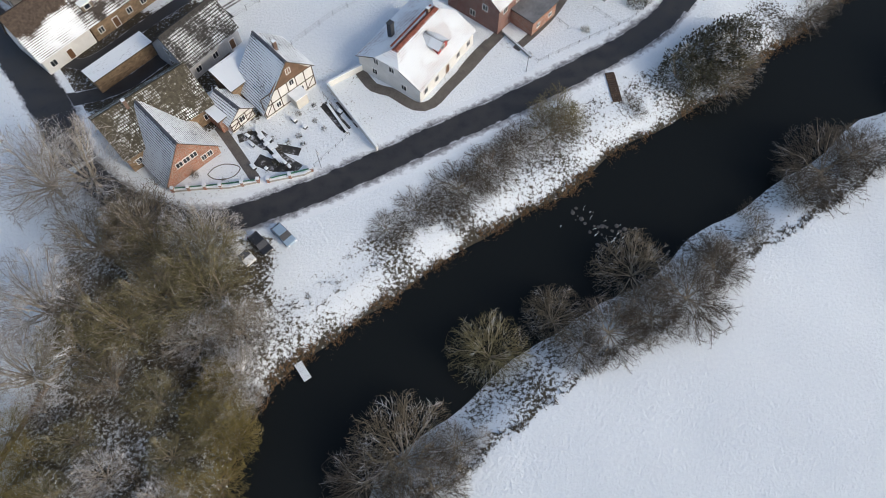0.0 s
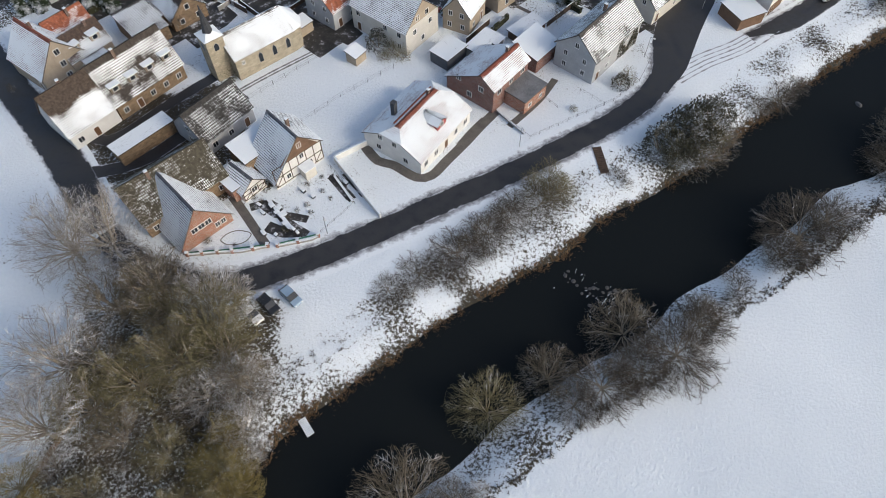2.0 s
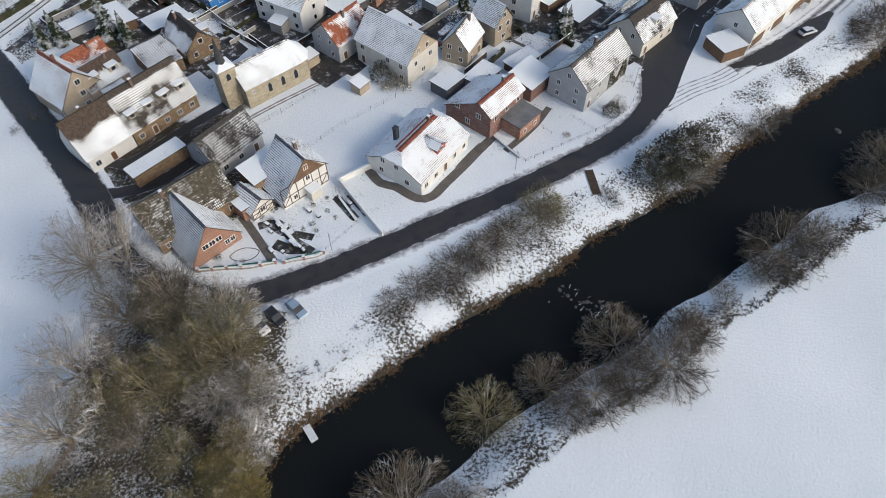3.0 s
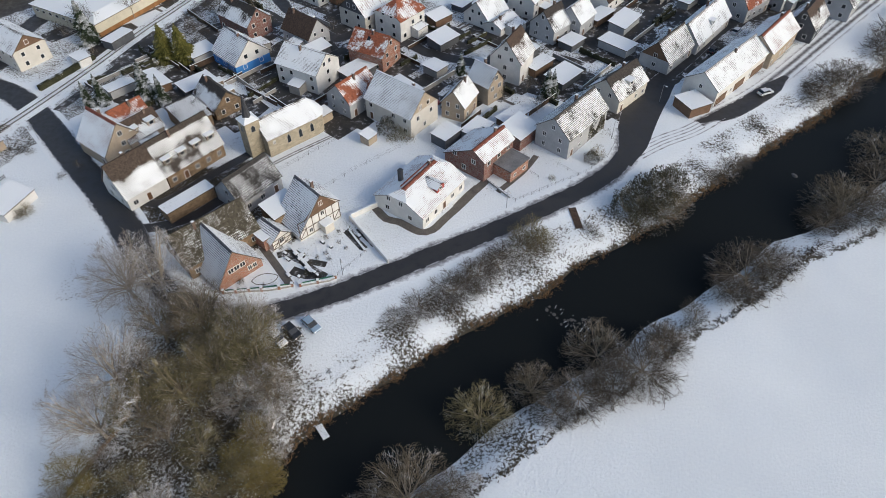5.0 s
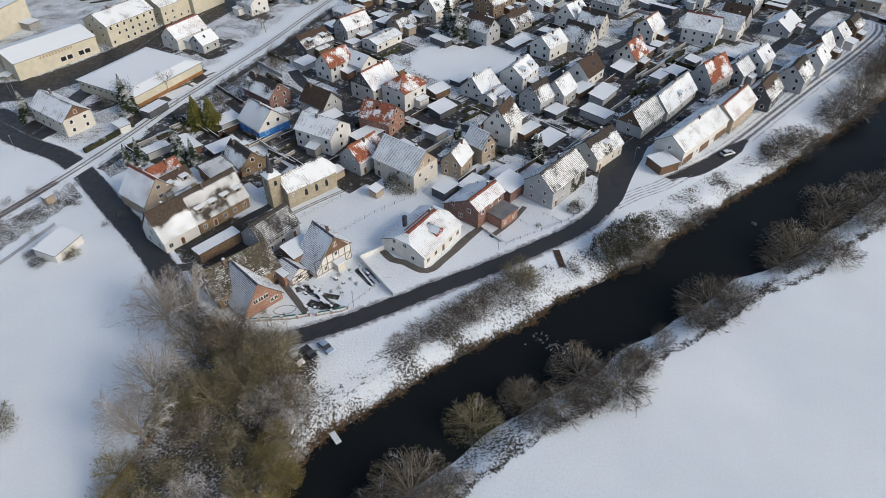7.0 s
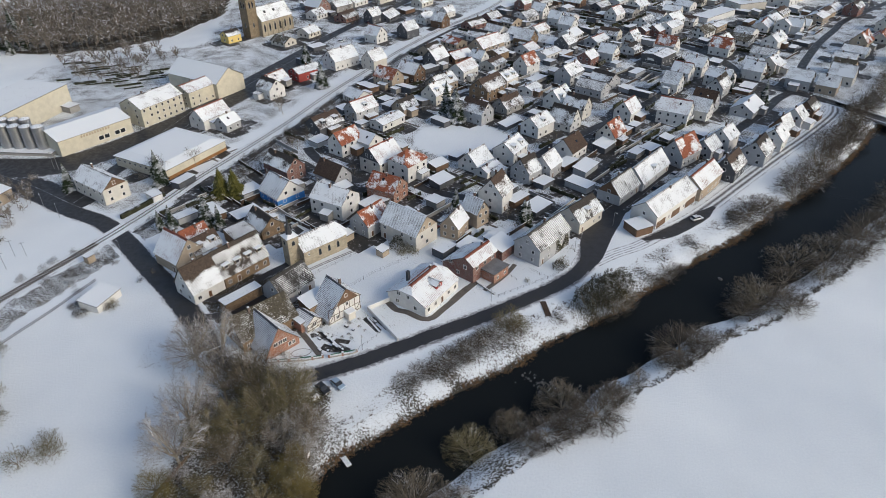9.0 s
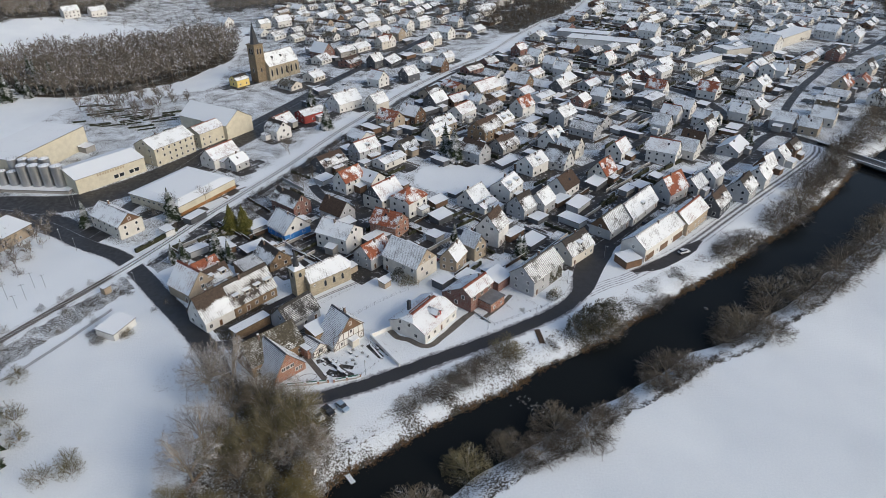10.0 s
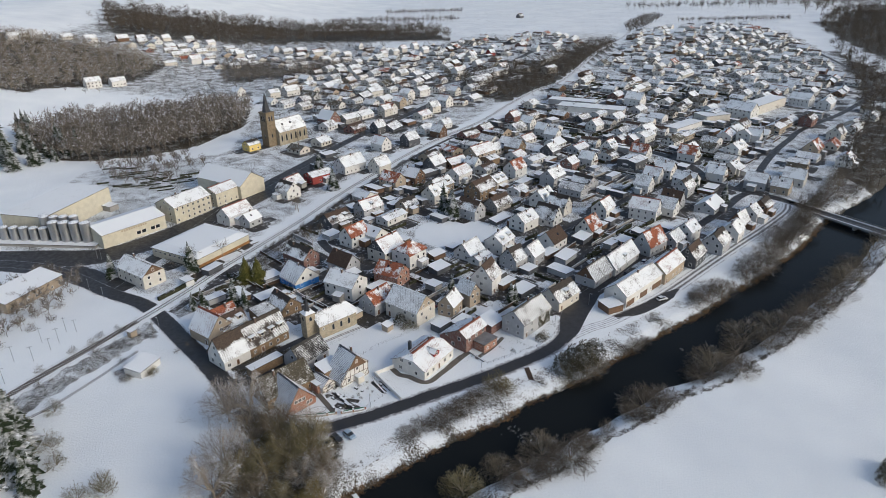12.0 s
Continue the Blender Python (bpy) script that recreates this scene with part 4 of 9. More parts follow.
class Bulk:
    """Far houses that no one could count, gathered into one mesh."""
    def __init__(self):
        self.v, self.f, self.m, self.uv = [], [], [], []
        self.mats = []

    def slot(self, m):
        if m not in self.mats:
            self.mats.append(m)
        return self.mats.index(m)

    def face(self, pts, m, uvs, mw):
        o = len(self.v)
        self.v += [tuple(mw @ Vector(p)) for p in pts]
        self.f.append(tuple(range(o, o + len(pts))))
        self.m.append(self.slot(m))
        self.uv += uvs

    def box(self, x0, y0, z0, x1, y1, z1, m, mw):
        c = [(x, y, z) for z in (z0, z1) for x, y in ((x0, y0), (x1, y0), (x1, y1), (x0, y1))]
        for q in ((4, 5, 6, 7), (0, 1, 5, 4), (1, 2, 6, 5), (2, 3, 7, 6), (3, 0, 4, 7)):
            self.face([c[i] for i in q], m, [(0, 0), (1, 0), (1, 1), (0, 1)], mw)

    def house(self, x, y, rot, L, W, he, hr, wall, roof, r):
        PLACED.append((x, y, max(L, W) / 2))
        mw = pose(x, y, H(x, y), 0, 0, rot)
        w, a = W / 2, L / 2
        mwl, mr = M_WALL[wall], M_ROOF[roof]
        for sg in (-1, 1):
            p = [(sg * a, -w, -1.0), (sg * a, w, -1.0), (sg * a, w, he), (sg * a, 0, hr - 0.1), (sg * a, -w, he)]
            self.face(p if sg > 0 else p[::-1], mwl, [(q[1], q[2]) for q in p], mw)
            p = [(-a, sg * w, -1.0), (a, sg * w, -1.0), (a, sg * w, he), (-a, sg * w, he)]
            self.face(p if sg < 0 else p[::-1], mwl, [(q[0], q[2]) for q in p], mw)
            e = 0.4
            sl = (hr - he) / w
            X = a + 0.3
            len_s = math.hypot(w + e, (w + e) * sl)
            top = [(-X, 0, hr), (X, 0, hr), (X, sg * (w + e), he - e * sl), (-X, sg * (w + e), he - e * sl)]
            uv = [(x - X, 0), (x + X, 0), (x + X, len_s), (x - X, len_s)]
            if sg > 0:
                top, uv = top[::-1], uv[::-1]
            self.face(top, mr, uv, mw)
            bot = [(p_[0], p_[1], p_[2] - 0.2) for p_ in top]
            self.face(bot[::-1], mr, uv, mw)
            for i in range(4):
                k = (i + 1) % 4
                self.face([top[k], top[i], bot[i], bot[k]], mr, [uv[k], uv[i], uv[i], uv[k]], mw)
        cx = r.uniform(-0.3, 0.3) * L
        self.box(cx - 0.3, -0.3, hr - 1, cx + 0.3, 0.3, hr + 0.8, M_CHIM, mw)
        for sg in (-1, 1):
            for fl in range(2):
                z = 1.0 + fl * 2.7
                if z + 1.3 < he:
                    for k in (-0.3, 0.0, 0.3):
                        y0 = sg * w
                        self.box(k * L - 0.5, min(y0, y0 + sg * 0.06), z, k * L + 0.5, max(y0, y0 + sg * 0.06), z + 1.2, M_GLASS, mw)
                if z + 1.3 < he + (hr - he) * 0.6:
                    for k in (-0.18, 0.18):
                        x0 = sg * a
                        self.box(min(x0, x0 + sg * 0.06), k * W - 0.5, z, max(x0, x0 + sg * 0.06), k * W + 0.5, z + 1.2, M_GLASS, mw)

    def finish(self, name, label):
        ob = add_mesh(name, self.v, self.f, self.mats, uvs=self.uv)
        ob.data.polygons.foreach_set("material_index", self.m)
        return tagged(ob, label, "houses", kind="stuff")


# ---- trees and shrubs ----
def tubes(segs, sides):
    """Tapered prisms along segments (p0, p1, r0, r1), as vertex and face arrays."""
    s = np.asarray(segs, float)
    p0, p1, r0, r1 = s[:, 0:3], s[:, 3:6], s[:, 6], s[:, 7]
    d = p1 - p0
    d /= np.maximum(np.linalg.norm(d, axis=1), 1e-6)[:, None]
    ref = np.where(np.abs(d[:, 2:3]) > 0.9, np.array([[1.0, 0, 0]]), np.array([[0, 0, 1.0]]))
    u = np.cross(d, ref)
    u /= np.linalg.norm(u, axis=1)[:, None]
    v = np.cross(d, u)
    n = len(s)
    vs = np.zeros((n, 2 * sides, 3))
    for k in range(sides):
        a = 2 * math.pi * k / sides
        dirn = u * math.cos(a) + v * math.sin(a)
        vs[:, k] = p0 + dirn * r0[:, None]
        vs[:, sides + k] = p1 + dirn * r1[:, None]
    base = (np.arange(n) * 2 * sides)[:, None]
    fs = []
    for k in range(sides):
        j = (k + 1) % sides
        fs.append(np.concatenate([base + k, base + sides + k, base + sides + j, base + j], 1))
    return vs.reshape(-1, 3), np.concatenate(fs, 0)


def spikes(segs):
    """Three-sided twigs that run out to a point, as vertex and triangle arrays."""
    v, f = tubes(segs, 3)
    v = v.reshape(-1, 6, 3)
    v = np.concatenate([v[:, :3], v[:, 3:].mean(axis=1, keepdims=True)], 1)
    b = (np.arange(len(v)) * 4)[:, None]
    return v.reshape(-1, 3), np.concatenate([np.concatenate([b + k, b + 3, b + (k + 1) % 3], 1) for k in range(3)])


def halves(mesh):
    """The same mesh with its quads cut into triangles."""
    v, f = mesh
    return v, np.concatenate([f[:, [0, 1, 2]], f[:, [0, 2, 3]]])


def join_arrays(parts):
    vs, fs, o = [], [], 0
    for v, f in parts:
        vs.append(v)
        fs.append(f + o)
        o += len(v)
    return np.concatenate(vs), np.concatenate(fs)


def grow(rg, p, d, length, r, level, plan, out, bend=0.25, rise=0.12, keep=0.55):
    """One branch and all that grows from it. plan: per level (children, length factor, spread in degrees)."""
    steps = 4 if level < 2 else (2 if level == 2 and len(plan) > 3 else 1)
    p, d = np.array(p, float), np.array(d, float)
    pts = [p.copy()]
    rr = [r]
    for i in range(steps):
        d = d + rg.normal(0, bend, 3) / steps + np.array([0, 0, rise / steps])
        d /= np.linalg.norm(d)
        p = p + d * length / steps
        pts.append(p.copy())
        rr.append(r * (1 - 0.75 * (i + 1) / steps))
    for i in range(steps):
        out[min(level, len(out) - 1)].append((*pts[i], *pts[i + 1], rr[i], rr[i + 1]))
    if level >= len(plan):
        return
    n, lf, spread = plan[level]
    n = max(1, int(round(n * rg.uniform(0.8, 1.2))))
    az0 = rg.uniform(0, 6.28)
    for c in range(n):
        t = (0.35 if level else 0.45) + (0.65 if level else 0.55) * (c + rg.uniform(0.2, 0.9)) / n
        t = min(t, 0.99)
        k = min(int(t * steps), steps - 1)
        q = pts[k] + (pts[k + 1] - pts[k]) * (t * steps - k)
        ax = pts[k + 1] - pts[k]
        ax = ax / np.linalg.norm(ax)
        ref = np.array([0, 0, 1.0]) if abs(ax[2]) < 0.9 else np.array([1.0, 0, 0])
        u = np.cross(ax, ref)
        u /= np.linalg.norm(u)
        v = np.cross(ax, u)
        az = az0 + c * 2.4
        sp = math.radians(spread * rg.uniform(0.6, 1.25))
        nd = ax * math.cos(sp) + (u * math.cos(az) + v * math.sin(az)) * math.sin(sp)
        grow(rg, q, nd, length * lf * rg.uniform(0.7, 1.2), max(0.018, rr[k] * keep), level + 1, plan, out, bend, rise, keep)


def rounded(v, zc, rx, rz):
    """Draws in the twigs that reach past the rounded outline of a crown."""
    v = v.copy()
    q = (v - np.array([0, 0, zc])) / np.array([rx, rx, rz])
    n = np.maximum(np.linalg.norm(q, axis=1), 1e-6)
    k = np.where(n > 1, (1 + (n - 1) * 0.25) / n, 1.0)
    k = np.where(v[:, 2] < zc * 0.5, 1.0, k)
    return np.array([0, 0, zc]) + q * k[:, None] * np.array([rx, rx, rz])


def bare_tree_meshes(seed, h, plan, twig_mat, trunk_r=0.28, trunk_part=0.5, bend=0.35, rise=0.15, thick=1.0, keep=0.55):
    rg = np.random.RandomState(seed)
    out = [[], [], [], [], [], []]
    grow(rg, (0, 0, -0.3), (0.05, 0.02, 1), h * trunk_part, trunk_r, 0, plan, out, bend, rise, keep)
    wood = join_arrays([tubes(o, 6 if i == 0 else 5) for i, o in enumerate(out[:2]) if o])
    tw = []
    for o in out[2:]:
        if o:
            a = np.array(o)
            a[:, 6:8] *= thick
            tw.append(tubes(a, 3))
    tw = join_arrays(tw)
    tw, wood = [(rounded(v, h * 0.5, h * 0.47, h * 0.5), f) for v, f in (tw, wood)]
    res = []
    for nm, (v, f), m in (("trunk", wood, M_BARK), ("crown", tw, twig_mat)):
        me = bpy.data.meshes.new(nm)
        me.from_pydata(v.tolist(), [], f.tolist())
        me.materials.append(m)
        res.append(me)
    return res


def crown_meshes(seed, h, rx, base, limbs, forks, twigs, twig_mat, thick=1.0, low=0.1, names=("trunk", "crown"), lean=0.0, fill=1.0):
    """A bare crown: limbs that arch from the stem to a lumpy dome, forks off them, and fine twigs that fill it."""
    rg = np.random.RandomState(seed)
    wood_, fork_, twig_ = [], [], []
    top = np.array([rx, rx, h - base])
    if base > 0.6:
        wood_.append((0, 0, -0.4, rg.uniform(-0.2, 0.2), rg.uniform(-0.2, 0.2), base, 0.018 * h + 0.05, 0.014 * h + 0.04))
    for i in range(limbs):
        az = i * 2.4 + rg.uniform(-0.5, 0.5)
        el = math.asin(low + (0.98 - low) * ((i * 0.618 + rg.uniform(0, 0.25)) % 1.0))
        d = np.array([math.cos(az) * math.cos(el) + lean, math.sin(az) * math.cos(el), math.sin(el)])
        reach = 0.86 + 0.22 * noise.noise((d[0] * 1.7 + seed, d[1] * 1.7, d[2] * 1.7))
        tip = d * top * reach + np.array([0, 0, base])
        a = np.array([0, 0, base * rg.uniform(0.7, 1.0) if base > 0.6 else -0.2])
        mid = a + (tip - a) * 0.45 + np.array([0, 0, 0.07 * h * (1 - d[2])]) + rg.normal(0, 0.018 * h, 3)
        q = [a + (mid - a) * 0.5 + rg.normal(0, 0.02 * h, 3), mid, mid + (tip - mid) * 0.5 + rg.normal(0, 0.025 * h, 3), tip]
        r0 = 0.0065 * h + 0.03
        pts = [a] + q
        for k in range(4):
            wood_.append((*pts[k], *pts[k + 1], r0 * (1 - 0.22 * k), r0 * (1 - 0.22 * (k + 1))))
        for f in range(forks):
            t = 1.0 + 3.0 * (f + rg.uniform(0.1, 0.9)) / forks
            k = min(int(t), 3)
            o = pts[k] + (pts[k + 1] - pts[k]) * (t - k)
            ax = pts[k + 1] - pts[k]
            ax = ax / np.linalg.norm(ax)
            e = ax * 0.9 + rg.normal(0, 0.55, 3) + d * 0.35
            e /= np.linalg.norm(e)
            l = (rx + h - base) * 0.5 * rg.uniform(0.24, 0.42)
            m = o + e * l * 0.5
            e2 = e + rg.normal(0, 0.35, 3) + np.array([0, 0, 0.2])
            e2 /= np.linalg.norm(e2)
            g = m + e2 * l * 0.5
            fork_.append((*o, *m, 0.026 * thick, 0.02 * thick))
            fork_.append((*m, *g, 0.02 * thick, 0.012 * thick))
            for w in range(twigs):
                u = rg.uniform(0.15, 1.0)
                b = o + (m - o) * (u * 2) if u < 0.5 else m + (g - m) * (u * 2 - 1)
                c = e * 0.9 + rg.normal(0, 0.55, 3) + np.array([0, 0, 0.15])
                c /= np.linalg.norm(c)
                c = b + c * l * rg.uniform(0.25, 0.5)
                c[2] = max(c[2], 0.15)
                twig_.append((*b, *c, 0.023 * thick, 0.0))
    # fine outer twigs, clump by clump, out to an uneven rounded edge
    n = int(limbs * forks * twigs * fill)
    d = rg.normal(0, 1, (n, 3))
    d[:, 2] = np.abs(d[:, 2]) * 0.9 + (low - 0.12)
    d /= np.linalg.norm(d, axis=1)[:, None]
    lump = np.array([0.8 + 0.3 * noise.noise((a * 2.1 + seed, b * 2.1, c * 2.1)) + 0.12 * noise.noise((a * 5, b * 5 + seed, c * 5)) for a, b, c in d])
    p = d * (lump * rg.uniform(0.12, 1.0, n) ** 0.5)[:, None] * top + np.array([0, 0, base])
    o = d * 0.8 + rg.normal(0, 0.5, (n, 3)) + np.array([0, 0, 0.2])
    q = p + o / np.linalg.norm(o, axis=1)[:, None] * ((rx + h - base) * rg.uniform(0.045, 0.10, n))[:, None]
    p[:, 2], q[:, 2] = np.maximum(p[:, 2], 0.05), np.maximum(q[:, 2], 0.15)
    outer = np.concatenate([p, q, np.full((n, 1), 0.019 * thick), np.zeros((n, 1))], 1)
    res = []
    wood_, crown_ = join_arrays([tubes(np.array(wood_), 5)]), join_arrays([halves(tubes(np.array(fork_), 3)), spikes(np.concatenate([np.array(twig_), outer]))])
    wood_, crown_ = [(rounded(v, base, rx * 0.95, (h - base) * 0.95), f) for v, f in (wood_, crown_)]
    for nm, (v, f), m in ((names[0], wood_, M_BARK), (names[1], crown_, twig_mat)):
        me = bpy.data.meshes.new(nm)
        me.from_pydata(v.tolist(), [], f.tolist())
        me.materials.append(m)
        res.append(me)
    return res


def conifer_meshes(seed, h, width, tiers=15, needles=M_NEEDLE):
    rg = np.random.RandomState(seed)
    segs = [(0, 0, -0.2, 0, 0, h * 0.98, 0.18 + 0.008 * h, 0.02)]
    trunk = tubes(np.array(segs), 6)
    vs, fs = [], []
    for t in range(tiers):
        f = t / (tiers - 1)
        z = h * (0.08 + 0.9 * f)
        R = width * 0.5 * (1 - f) ** 0.85 + 0.12
        n = max(5, int(11 * (1 - f * 0.5)))
        for i in range(n):
            az = 2 * math.pi * (i + rg.uniform(-0.35, 0.35)) / n + t * 0.7
            r = R * rg.uniform(0.75, 1.15)
            dz = -0.28 * r + rg.uniform(-0.1, 0.1)
            ca, sa = math.cos(az), math.sin(az)
            # one bough: three leaf-like sprays with a raised spine
            for k, (sp, le) in enumerate(((0, 1.0), (0.42, 0.72), (-0.42, 0.72), (0.2, 0.9), (-0.2, 0.9))):
                a = az + sp
                l = r * le * rg.uniform(0.85, 1.1)
                wdt = 0.2 * r + 0.12
                c2, s2 = math.cos(a), math.sin(a)
                b = len(vs)
                zz = z + rg.uniform(-0.12, 0.12)
                vs += [(0.1 * c2, 0.1 * s2, zz + 0.12), (0.6 * l * c2 - wdt * s2, 0.6 * l * s2 + wdt * c2, zz + dz * 0.6 - 0.1),
                       (l * c2, l * s2, zz + dz * le), (0.6 * l * c2 + wdt * s2, 0.6 * l * s2 - wdt * c2, zz + dz * 0.6 - 0.1),
                       (0.55 * l * c2, 0.55 * l * s2, zz + dz * 0.45 + 0.16), (0.55 * l * c2, 0.55 * l * s2, zz + dz * 0.6 - 0.22)]
                fs += [(b, b + 4, b + 1), (b + 1, b + 4, b + 2), (b + 2, b + 4, b + 3), (b + 3, b + 4, b), (b, b + 1, b + 5), (b + 1, b + 2, b + 5), (b + 2, b + 3, b + 5), (b + 3, b, b + 5)]
    res = []
    for nm, v, f, m in (("trunk", trunk[0].tolist(), trunk[1].tolist(), M_BARK), ("crown", vs, fs, needles)):
        me = bpy.data.meshes.new(nm)
        me.from_pydata(v, [], f)
        me.materials.append(m)
        res.append(me)
    return res


def plant(name, meshes, x, y, rot, s, label, cat, group, sz=None):
    root = new(name)
    z = H(x, y)
    root.matrix_world = pose(x, y, z, 0, 0, rot)
    root.scale = (s, s, sz or s)
    tagged(root, label, cat, group)
    for me in meshes:
        ob = new(me.name.split(".")[0], me)
        ob.parent = root
    return root


STEM = ("stem", "crown")
FAR_PLAN = [(5, 0.85, 38), (6, 0.65, 42), (6, 0.65, 40)]
T_BIG = [crown_meshes(11 + i, 14, 7.0, 3.2, 20, 7, 8, m, 1.35, 0.05, fill=1.5) for i, m in enumerate((M_TWIG, M_TWIGO, M_TWIG, M_TWIGF))]
T_FROST = [crown_meshes(31 + i, 15, 7.4, 3.0, 22, 7, 8, M_TWIGF, 1.2, 0.1, fill=1.3) for i in range(2)]
T_WILLOW = [crown_meshes(41 + i, 9, 5.0, 1.4, 14, 6, 7, M_TWIGY, 1.25, 0.15, fill=2.6) for i in range(2)]
T_BANK = [crown_meshes(151 + i, 9, 6.0, 0.9, 15, 6, 7, m, 1.45, 0.0, fill=3.4) for i, m in enumerate((M_TWIG, M_TWIGD, M_TWIGD, M_TWIGO))]
T_SCRUB = [crown_meshes(161 + i, 9, 6.0, 0, 13, 5, 6, m, 1.6, 0.0, STEM, fill=4.0) for i, m in enumerate((M_TWIG, M_TWIGD, M_TWIGW, M_TWIGO))]
T_BROAD = [crown_meshes(171 + i, 10, 6.0, 1.2, 9, 4, 4, m, 1.9, 0.0, fill=9.0) for i, m in enumerate((M_TWIG, M_TWIGD, M_TWIGD))]
T_FAR = [bare_tree_meshes(61 + i, 12, FAR_PLAN, m, 0.22, 0.5, thick=2.0) for i, m in enumerate((M_TWIG, M_TWIGD, M_TWIGF))]
B_DARK = [crown_meshes(71 + i, 4.2, 2.9, 0, 9, 3, 4, M_TWIGD, 1.35, 0.0, STEM, fill=5.0) for i in range(3)]
B_BROWN = [crown_meshes(81 + i, 4.4, 2.9, 0, 9, 3, 4, M_TWIGO, 1.35, 0.0, STEM, fill=5.0) for i in range(2)]
B_FROST = [crown_meshes(91 + i, 3.6, 2.5, 0, 9, 4, 4, M_TWIGF, 1.1, 0.0, STEM, fill=5.0) for i in range(2)]
B_LITE = [crown_meshes(141 + i, 4.4, 2.7, 0, 6, 3, 3, m, 1.9, 0.0, STEM, fill=4.5) for i, m in enumerate((M_TWIG, M_TWIGD, M_TWIGF))]
B_SMALL = [crown_meshes(101 + i, 2.0, 1.2, 0, 6, 3, 3, m, 1.4, 0.0, STEM, fill=4.0) for i, m in enumerate((M_TWIGD, M_HEDGE))]


def leafy_meshes(seed, h, n, m):
    """A dense evergreen dome of small leaf clumps over a few stems."""
    r = np.random.RandomState(seed)
    d = r.normal(0, 1, (n, 3))
    d[:, 2] = np.abs(d[:, 2]) * 0.9 + 0.02
    d /= np.linalg.norm(d, axis=1)[:, None]
    rad = np.array([1 + 0.32 * noise.noise((a * 2.2 + seed, b * 2.2, c * 2.2)) + 0.16 * noise.noise((a * 6, b * 6 + seed, c * 6)) for a, b, c in d])
    p = d * (rad * r.uniform(0.62, 1.0, n) ** 0.5)[:, None] * np.array([h * 0.62, h * 0.62, h * 0.9])
    o = d * 0.6 + r.normal(0, 0.6, (n, 3))
    o /= np.linalg.norm(o, axis=1)[:, None]
    sg = np.concatenate([p, p + o * r.uniform(0.14, 0.32, (n, 1)), np.full((n, 1), 0.11), np.full((n, 1), 0.02)], 1)
    st = []
    for i in range(7):
        a = r.uniform(0, 6.28)
        st.append((0.2 * math.cos(a), 0.2 * math.sin(a), -0.3, h * 0.4 * math.cos(a), h * 0.4 * math.sin(a), h * 0.6, 0.12, 0.04))
    res = []
    for nm, (v, f), mm in (("stem", tubes(np.array(st), 5), M_BARK), ("crown", spikes(sg), m)):
        me = bpy.data.meshes.new(nm)
        me.from_pydata(v.tolist(), [], f.tolist())
        me.materials.append(mm)
        res.append(me)
    return res


B_GREEN = [leafy_meshes(111 + i, 5, 1350, M_OLIVE) for i in range(2)]
CONIFER = [conifer_meshes(121, 11, 7.6, 17), conifer_meshes(122, 9, 5.2, 14), conifer_meshes(123, 14, 7.2, 19), conifer_meshes(124, 8.5, 7.4, 15, M_NEEDLEY)]


# ---- roads and paths ----
ribbon("verge", RIVER_ROAD[:12], 8.2, 0.022, M_VERGE, "slushy snow verge along the river lane", "verge")
ribbon("verge", UPPER_ROAD, 7.2, 0.02, M_VERGE, "slushy snow verge along the upper lane", "verge")
ribbon("verge", WEST_ROAD, 9.0, 0.018, M_VERGE, "slushy snow verge along the west road", "verge")
ribbon("track", [(46.5, 97), (53.5, 101.6), (61.7, 105.6), (68, 110)], 5.0, 0.028, M_RUTS, "wheel-worn snowy track to the upper lane", "track")
ribbon("road", [(42.6, 93.6), (45.4, 98.4), (48.2, 104), (52, 112), (57, 121), (62, 128)], 6.6, 0.056, M_ROADB, "broad wet asphalt of the lane's bend", taper=0.62)
ribbon("road", RIVER_ROAD, 4.6, 0.05, M_ROAD, "wet black asphalt lane along the river bank")
ribbon("road", UPPER_ROAD, 4.8, 0.045, M_TRACK, "slushy asphalt lane above the river meadow")
ribbon("yard", [(64.5, 109.2), (73, 112.6), (85.6, 121.6), (94, 129)], 5.0, 0.053, M_ROAD, "wet asphalt yard beside the long white house", "yard", taper=0.3)
ribbon("road", BIG_STREET, 6.5, 0.055, M_ROAD, "wet asphalt street leading to the bridge")
ribbon("road", FAR_STREET, 4.4, 0.05, M_ROAD, "wet asphalt street through the far village")
ribbon("forecourt", [(-186, 163), (-160, 157), (-140, 147), (-122, 136)], 13.0, 0.03, M_ROAD, "broad wet forecourt by the level crossing", "forecourt")
ribbon("road", WEST_ROAD, 6.5, 0.05, M_ROAD, "wet black asphalt road past the level crossing")
ribbon("road", MAIN_STREET, 7.0, 0.045, M_ROAD, "wet asphalt village main street")
ribbon("road", YARD_ROAD, 17.0, 0.04, M_ROAD, "broad wet asphalt yard beside the factory")
ribbon("road", MID_LANE, 4.2, 0.04, M_ROAD, "narrow dark village lane between gardens")
ribbon("road", MID_LANE2, 4.2, 0.04, M_ROAD, "narrow dark village lane between houses")
ribbon("path", [(-14.2, 80.6), (-11.4, 76.6), (-8.6, 75.6), (-4.4, 72.6), (-1.6, 73.0), (1.0, 76.2), (4.6, 80.6), (7.6, 84.6), (11.0, 88.8)], 1.9, 0.035, M_PAVE, "grey paved path round the white house", "path", 1.2)
ribbon("path", [(-36.5, 69), (-34.3, 66), (-29.2, 58.6)], 1.6, 0.035, M_PAVE, "dark paved garden path to the gate", "path", 1.2)
ribbon("path", [(-66, 74), (-55, 77), (-47.5, 84), (-38, 94)], 3.0, 0.035, M_ROAD, "dark farmyard lane between sheds", "path", 2.0)
